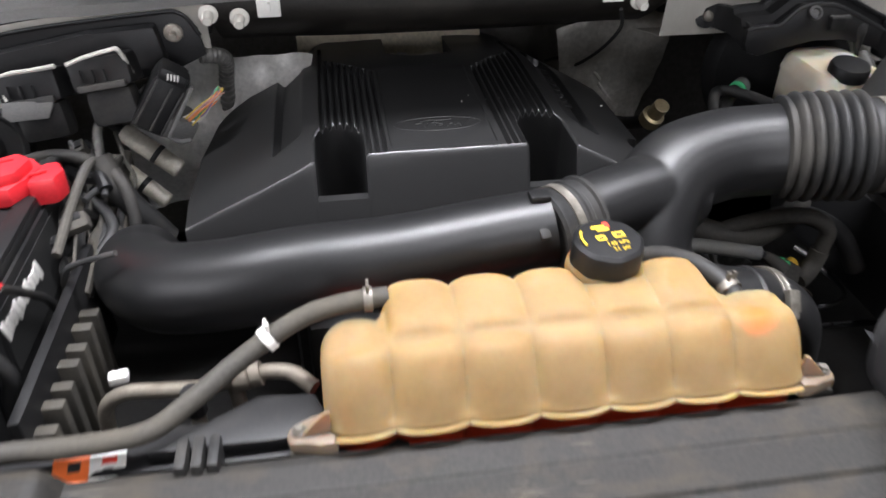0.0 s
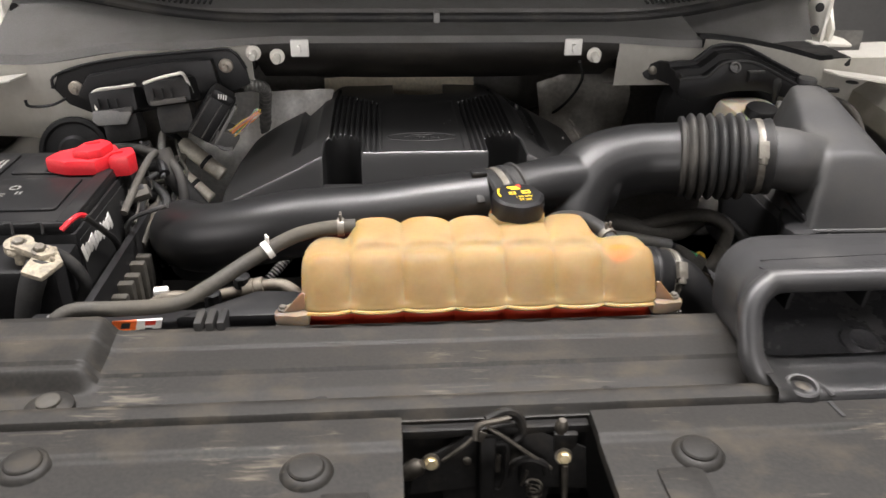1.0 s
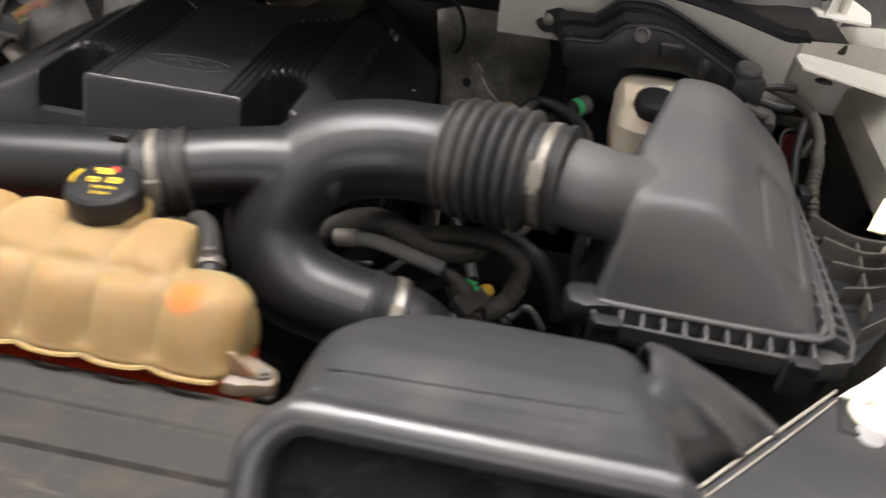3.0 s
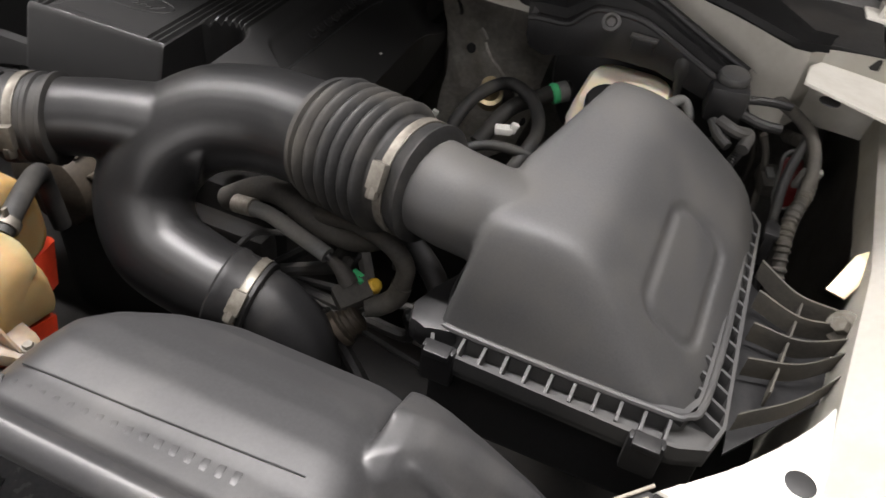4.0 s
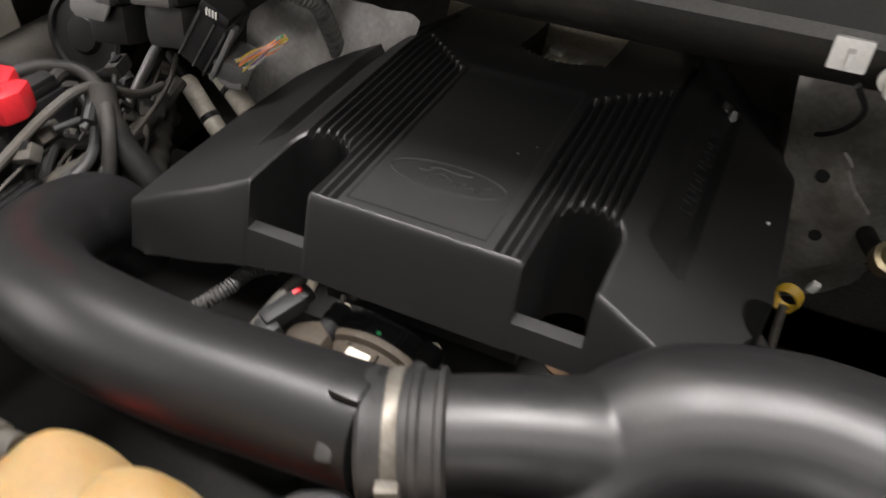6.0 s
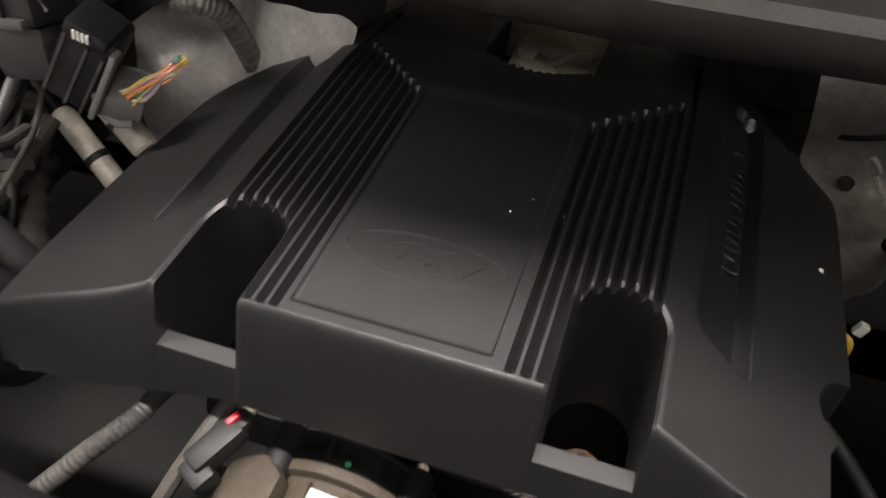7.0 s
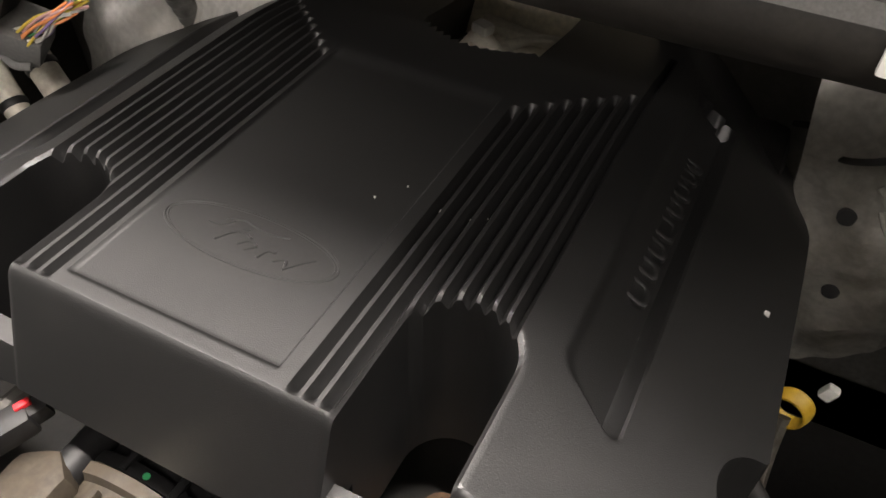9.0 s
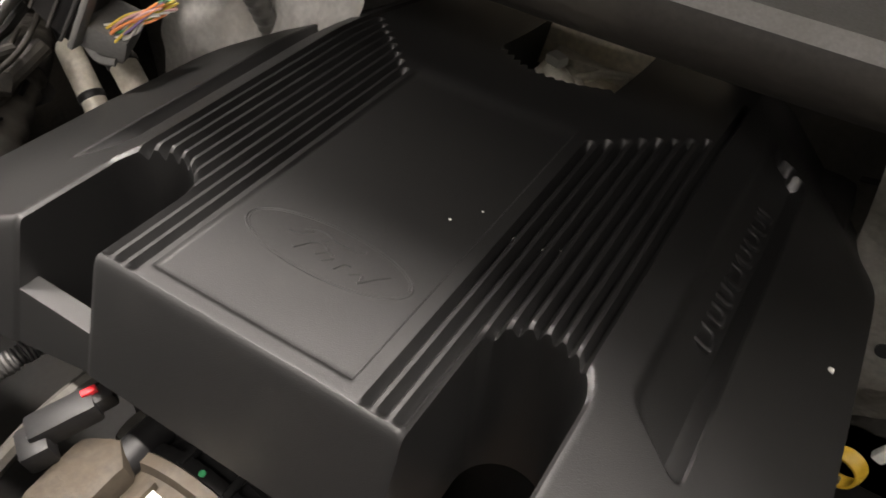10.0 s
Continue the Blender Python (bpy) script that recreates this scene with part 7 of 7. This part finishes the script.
part("hexagon", bolt_shape((0.945, 0.551, 1.119), (0, -0.2, 1), 0.0065, 0.005, 1.2), BRAKE, bump)
part("cup", lathe([(0.012, -0.012), (0.0125, 0.0), (0.011, 0.001)], (0.9365, 0.527, 1.119), (0, -0.2, 1), 20), GREY, bump, "grey plastic cup under the bumper")
lampb = thing("headlamp", "dark grey plastic top of the headlamp housing", "headlamp", (0.88, 0.40, 1.05))
part("housing", slab([(0.765, 0.415), (0.914, 0.570), (0.934, 0.563), (0.968, 0.552), (0.984, 0.536), (0.990, 0.45), (1.00, 0.30), (0.80, 0.28)], 1.06, 1.117, 0.004), SCOOP, lampb)
part("lens_edge", tube([(0.768, 0.420, 1.118), (0.842, 0.496, 1.119), (0.917, 0.573, 1.119)], 0.0017, 8, 6), ALU, lampb, "bright lens edge")
part("lens_edge", tube([(0.774, 0.414, 1.118), (0.848, 0.490, 1.119), (0.915, 0.561, 1.119)], 0.0011, 8, 6), ALU, lampb, "bright lens edge")
part("lamp_tab", block((0.018, 0.042, 0.006), (0.923, 0.545, 1.117), 0.002, (0, 0, -12)), BLACK, lampb, "black mounting tab")

# ---- below the engine cover: alternator, plugs, dipstick ----
alt = thing("alternator", "dusty cast metal alternator with a black slotted end cover", "alternator", (0.105, 0.80, 0.9))
AX, AZ = 0.105, 0.966
part("casing", lathe([(0.045, -0.085), (0.060, -0.078), (0.066, -0.06), (0.066, -0.010), (0.0725, -0.008), (0.0735, 0.0), (0.05, 0.001)], (AX, 0.834, AZ), (0, 1, 0), 48), DUSTYSHADEALU, alt)
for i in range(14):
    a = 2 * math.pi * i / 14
    part("fin", block((0.006, 0.05, 0.012), (AX + 0.066 * math.cos(a), 0.795, AZ + 0.066 * math.sin(a)), 0.002, (0, 90 - math.degrees(a), 0)), DUSTYSHADEALU, alt)
part("end_cover", lathe([(0.05, 0), (0.0715, 0.001), (0.0725, 0.004), (0.0715, 0.010), (0.0655, 0.011), (0.0645, 0.020), (0.040, 0.026)], (AX, 0.8345, AZ), (0, 1, 0), 48), BLACK, alt, "black plastic end cover")
part("cover_hoop", lathe([(0.070, 0), (0.0745, 0.0005), (0.0750, 0.004), (0.0705, 0.0045)], (AX, 0.8545, AZ), (0, 1, 0), 48), BLACK, alt)
for i in range(12):
    a = radians(8 + 30 * i)
    part("bridge", block((0.006, 0.022, 0.008), (AX + 0.070 * math.cos(a), 0.847, AZ + 0.070 * math.sin(a)), 0.002, (0, 90 - math.degrees(a), 0)), BLACK, alt)
for x, z in ((0.058, 1.024), (0.160, 1.014)):
    part("ear", lathe([(0.012, -0.012), (0.0125, 0), (0.0125, 0.028), (0.009, 0.030)], (x, 0.832, z), (0, 1, 0), 20), BLACK, alt)
    part("ear_stud", lathe([(0.005, 0.026), (0.005, 0.036), (0.003, 0.038)], (x, 0.832, z), (0, 1, 0), 12), BEIGE, alt)
part("paint_dot", lathe([(0.0025, 0), (0.0023, 0.0008), (0.001, 0.001)], (0.112, 0.839, 1.0382), (0.1, 0, 1), 12), GREEN, alt, "green paint dot")
part("rating_plate", block((0.034, 0.030, 0.001), (0.103, 0.800, 1.0328), 0, (0, 0, -4)), BEIGE, alt, "pale rating label")
part("plug_boss", slab([(-0.024, -0.030), (0.020, -0.034), (0.028, 0.012), (0.010, 0.030), (-0.018, 0.022)], 0, 0.030, 0.008, matrix=pose(0.052, 0.800, 1.008, 0, -10, 10)), DUSTYSHADEALU, alt)
plug3 = thing("plug_connector", "black wiring plug with a red lock by the alternator", "connector", (0.015, 0.815, 1.04), "plug connectors")
part("body", block((0.020, 0.044, 0.018), (0.020, 0.815, 1.050), 0.004, (12, 0, -28)), BLACK, plug3)
part("neck", block((0.014, 0.018, 0.013), (0.031, 0.836, 1.056), 0.003, (12, 0, -28)), BLACK, plug3)
part("skirt", block((0.026, 0.020, 0.020), (0.016, 0.795, 1.040), 0.005, (12, 0, -28)), BLACK, plug3)
part("lock", block((0.005, 0.010, 0.006), (0.026, 0.833, 1.062), 0.001, (12, 0, -28)), RED, plug3, "red lock")
sl = thing("wire_sleeve", "short tan sleeve on a wire under the cover", "sleeve", (0.033, 0.848, 1.05))
part("sleeve", tube([(0.029, 0.842, 1.052), (0.034, 0.851, 1.066)], 0.0055, 12, 3), BEIGE, sl)
hose_thing("cable", "dusty cable under the engine cover", [(0.036, 0.856, 1.07), (0.045, 0.868, 1.07), (0.05, 0.88, 1.06)], 0.003, RUBBER, "cable", seg=8, group="under-cover cables")
hose_thing("cable", "dusty cable under the engine cover", [(-0.02, 0.77, 1.00), (-0.005, 0.80, 1.03), (0.008, 0.835, 1.05), (0.012, 0.870, 1.05)], 0.0065, DUSTBLACK, "cable", seg=8, group="under-cover cables")
hose_thing("cable", "dusty cable under the engine cover", [(0.045, 0.90, 1.04), (0.052, 0.872, 1.03), (0.049, 0.85, 1.0), (0.04, 0.84, 0.95)], 0.004, DUSTBLACK, "cable", seg=8, group="under-cover cables")
hose_thing("corrugated_loom", "grey corrugated loom under the engine cover", [(-0.12, 0.76, 0.99), (-0.085, 0.79, 1.02), (-0.055, 0.822, 1.040), (-0.047, 0.852, 1.042), (-0.03, 0.89, 1.03)], 0.0075, LOOM, "loom", ripple=(0.0009, 40))
dip = thing("dipstick", "yellow ring handle of the oil dipstick", "dipstick", (0.467, 1.118, 0.95))
part("handle", skin(bmesh.new(), [[V((0.467, 1.118, 0.996)) + V((r * math.cos(a) * 0.95 + h * 0.35, h * 0.6 - r * math.cos(a) * 0.25, r * math.sin(a) + h * 0.55)) for a in (2 * math.pi * i / 28 for i in range(28))] for r, h in ((0.0155, -0.006), (0.0165, 0.0), (0.0155, 0.006), (0.0135, 0.006), (0.0140, 0.0), (0.0135, -0.006), (0.0155, -0.006))], cap=False), YELLOW, dip)
part("grip", block((0.010, 0.008, 0.014), (0.490, 1.140, 1.004), 0.002, (0, 20, 0)), WHITE, dip, "white plastic tab")
part("tube", tube([(0.467, 1.118, 0.985), (0.47, 1.10, 0.94), (0.48, 1.05, 0.86)], 0.005, 10, 5), STEEL, dip)
hose_thing("heater_hose", "black hose beside the engine cover", [(0.44, 1.08, 0.97), (0.50, 1.02, 0.95), (0.54, 0.95, 0.93), (0.56, 0.88, 0.93)], 0.008, RUBBER)
hose_thing("cowl_cable", "thin black cable over the firewall", [(0.405, 1.375, 1.075), (0.424, 1.360, 1.085), (0.437, 1.335, 1.083), (0.452, 1.318, 1.088), (0.468, 1.25, 1.14), (0.470, 1.18, 1.20), (0.452, 1.142, 1.243)], 0.0030, RUBBER, "cable")
rr = thing("fuel_rail", "pale metal fuel rail pieces behind the engine cover", "fuel rail", (0.13, 1.29, 1.09))
part("rail", tube([(0.10, 1.345, 1.095), (0.13, 1.315, 1.105), (0.150, 1.285, 1.105), (0.165, 1.255, 1.095)], 0.011, 12, 5), CAN, rr)
part("elbow", tube([(0.118, 1.300, 1.112), (0.140, 1.282, 1.108), (0.150, 1.262, 1.105)], 0.013, 12, 5), CAN, rr)
part("clip", block((0.018, 0.014, 0.010), (0.121, 1.298, 1.128), 0.003, (0, 0, -20)), WHITE, rr, "white plastic clip")
part("collar", lathe([(0.010, 0), (0.010, 0.02), (0.008, 0.022)], (0.096, 1.285, 1.085), (0, 0, 1), 14), GREYHOSE, rr)
for x, y in ((0.082, 1.262), (0.178, 1.252)):
    nut = part("nut_block", block((0.014, 0.010, 0.010), (x, y, 1.122), 0.001, (0, 0, 12)), BRASS, rr, "yellow zinc nut")
    part("nut_hole", lathe([(0.0025, 0), (0.0022, 0.0006)], (x, y - 0.0052, 1.122), (0, -1, 0), 10), INKBLACK, nut)
part("pipe", tube([(0.135, 1.30, 1.110), (0.165, 1.315, 1.120), (0.19, 1.335, 1.115)], 0.005, 10, 5), CAN, rr)
bm = bmesh.new()
skin(bm, [[V((x, 1.290 + 0.075 * k / 6 + 0.004 * math.sin(40 * x + k), 1.030 + 0.022 * k + 0.006 * math.sin(28 * x))) for x in lines((-0.06, 0.27, 0.01))] for k in range(7)], closed=False)
bmesh.ops.solidify(bm, geom=bm.faces[:], thickness=0.006)
solo("insulation_pad", bm, BEIGE, "beige insulation pad behind the engine", "insulation")
foil_sheet("strut_shield", "crumpled grey foil heat shield beside the engine", [(0.415, 1.36, 0.76, 1.150, -0.03), (0.46, 1.372, 0.76, 1.165, -0.04), (0.52, 1.375, 0.78, 1.185, -0.06), (0.575, 1.37, 0.84, 1.19, -0.07), (0.605, 1.36, 0.94, 1.185, -0.07)], 4.2, 0.02, OLDFOIL, ((0.474, 1.0285, 0.0085), (0.495, 0.931, 0.0085), (0.572, 0.90, 0.0085)), (((0.497, 1.045), (0.505, 1.034), (0.520, 1.015), (0.539, 0.992)), ((0.486, 1.066), (0.493, 1.060), (0.499, 1.052))))
steer = thing("steering_joint", "dusty steel steering joint in the firewall opening", "joint", (0.56, 1.2, 1.0))
part("cup", lathe([(0.02, 0), (0.02, 0.02), (0.014, 0.022), (0.014, 0.05)], (0.555, 1.20, 1.02), (0.1, -0.4, 0.6), 20), BRASS, steer)
part("shaft", tube([(0.555, 1.20, 1.02), (0.55, 1.30, 0.97), (0.545, 1.44, 0.92)], 0.012, 12, 3), DARK, steer)

# ---- metal seen through the gap at the back of the engine cover ----
rb = thing("rear_bracket", "dusty pale metal bracket behind the engine cover", "bracket", (0.15, 1.30, 1.08))
part("plate", slab([(-0.052, -0.05), (0.020, -0.058), (0.055, -0.03), (0.05, 0.05), (-0.045, 0.055)], 0, 0.004, 0.0015, matrix=pose(0.150, 1.300, 1.106, 8, 3, 0)), CAN, rb)
part("rib", block((0.070, 0.006, 0.014), (0.150, 1.320, 1.115), 0.002, (0, 3, 6)), CAN, rb)
part("stud", bolt_shape((0.118, 1.292, 1.108), (0, -0.1, 1), 0.007, 0.009, 1.5), BEIGE, rb)
part("stud", bolt_shape((0.182, 1.286, 1.106), (0, -0.1, 1), 0.007, 0.009, 1.5), BRASS, rb)

# ---- cables on the inner fender beside the air filter box ----
hose_thing("apron_loom", "dusty corrugated loom on the inner fender", [(0.975, 1.20, 1.10), (0.99, 1.15, 1.122), (1.0, 1.115, 1.129), (1.002, 1.047, 1.120), (0.992, 0.995, 1.098), (1.0, 0.95, 1.05), (1.01, 0.92, 0.98)], 0.0085, DUSTY, "loom", ripple=(0.0010, 42))
hose_thing("apron_cable", "thin dusty cable beside the brake reservoir", [(0.905, 1.18, 1.15), (0.925, 1.20, 1.11), (0.945, 1.22, 1.05), (0.95, 1.24, 0.97)], 0.0045, DUSTBLACK, "cable", seg=8, group="inner fender cables")
hose_thing("apron_cable", "thin dusty cable beside the brake reservoir", [(0.94, 1.13, 1.13), (0.955, 1.14, 1.09), (0.962, 1.12, 1.03), (0.955, 1.08, 0.96)], 0.0045, DUSTBLACK, "cable", seg=8, group="inner fender cables")
pc = thing("apron_connector", "grey dusty wiring connector on the inner fender", "connector", (0.968, 1.135, 1.06))
part("body", block((0.026, 0.040, 0.022), (0.968, 1.135, 1.066), 0.004, (14, 0, 20)), DUSTBLACK, pc)
part("latch_tab", block((0.010, 0.018, 0.005), (0.966, 1.130, 1.080), 0.0012, (14, 0, 20)), GREYHOSE, pc, "grey latch tab")
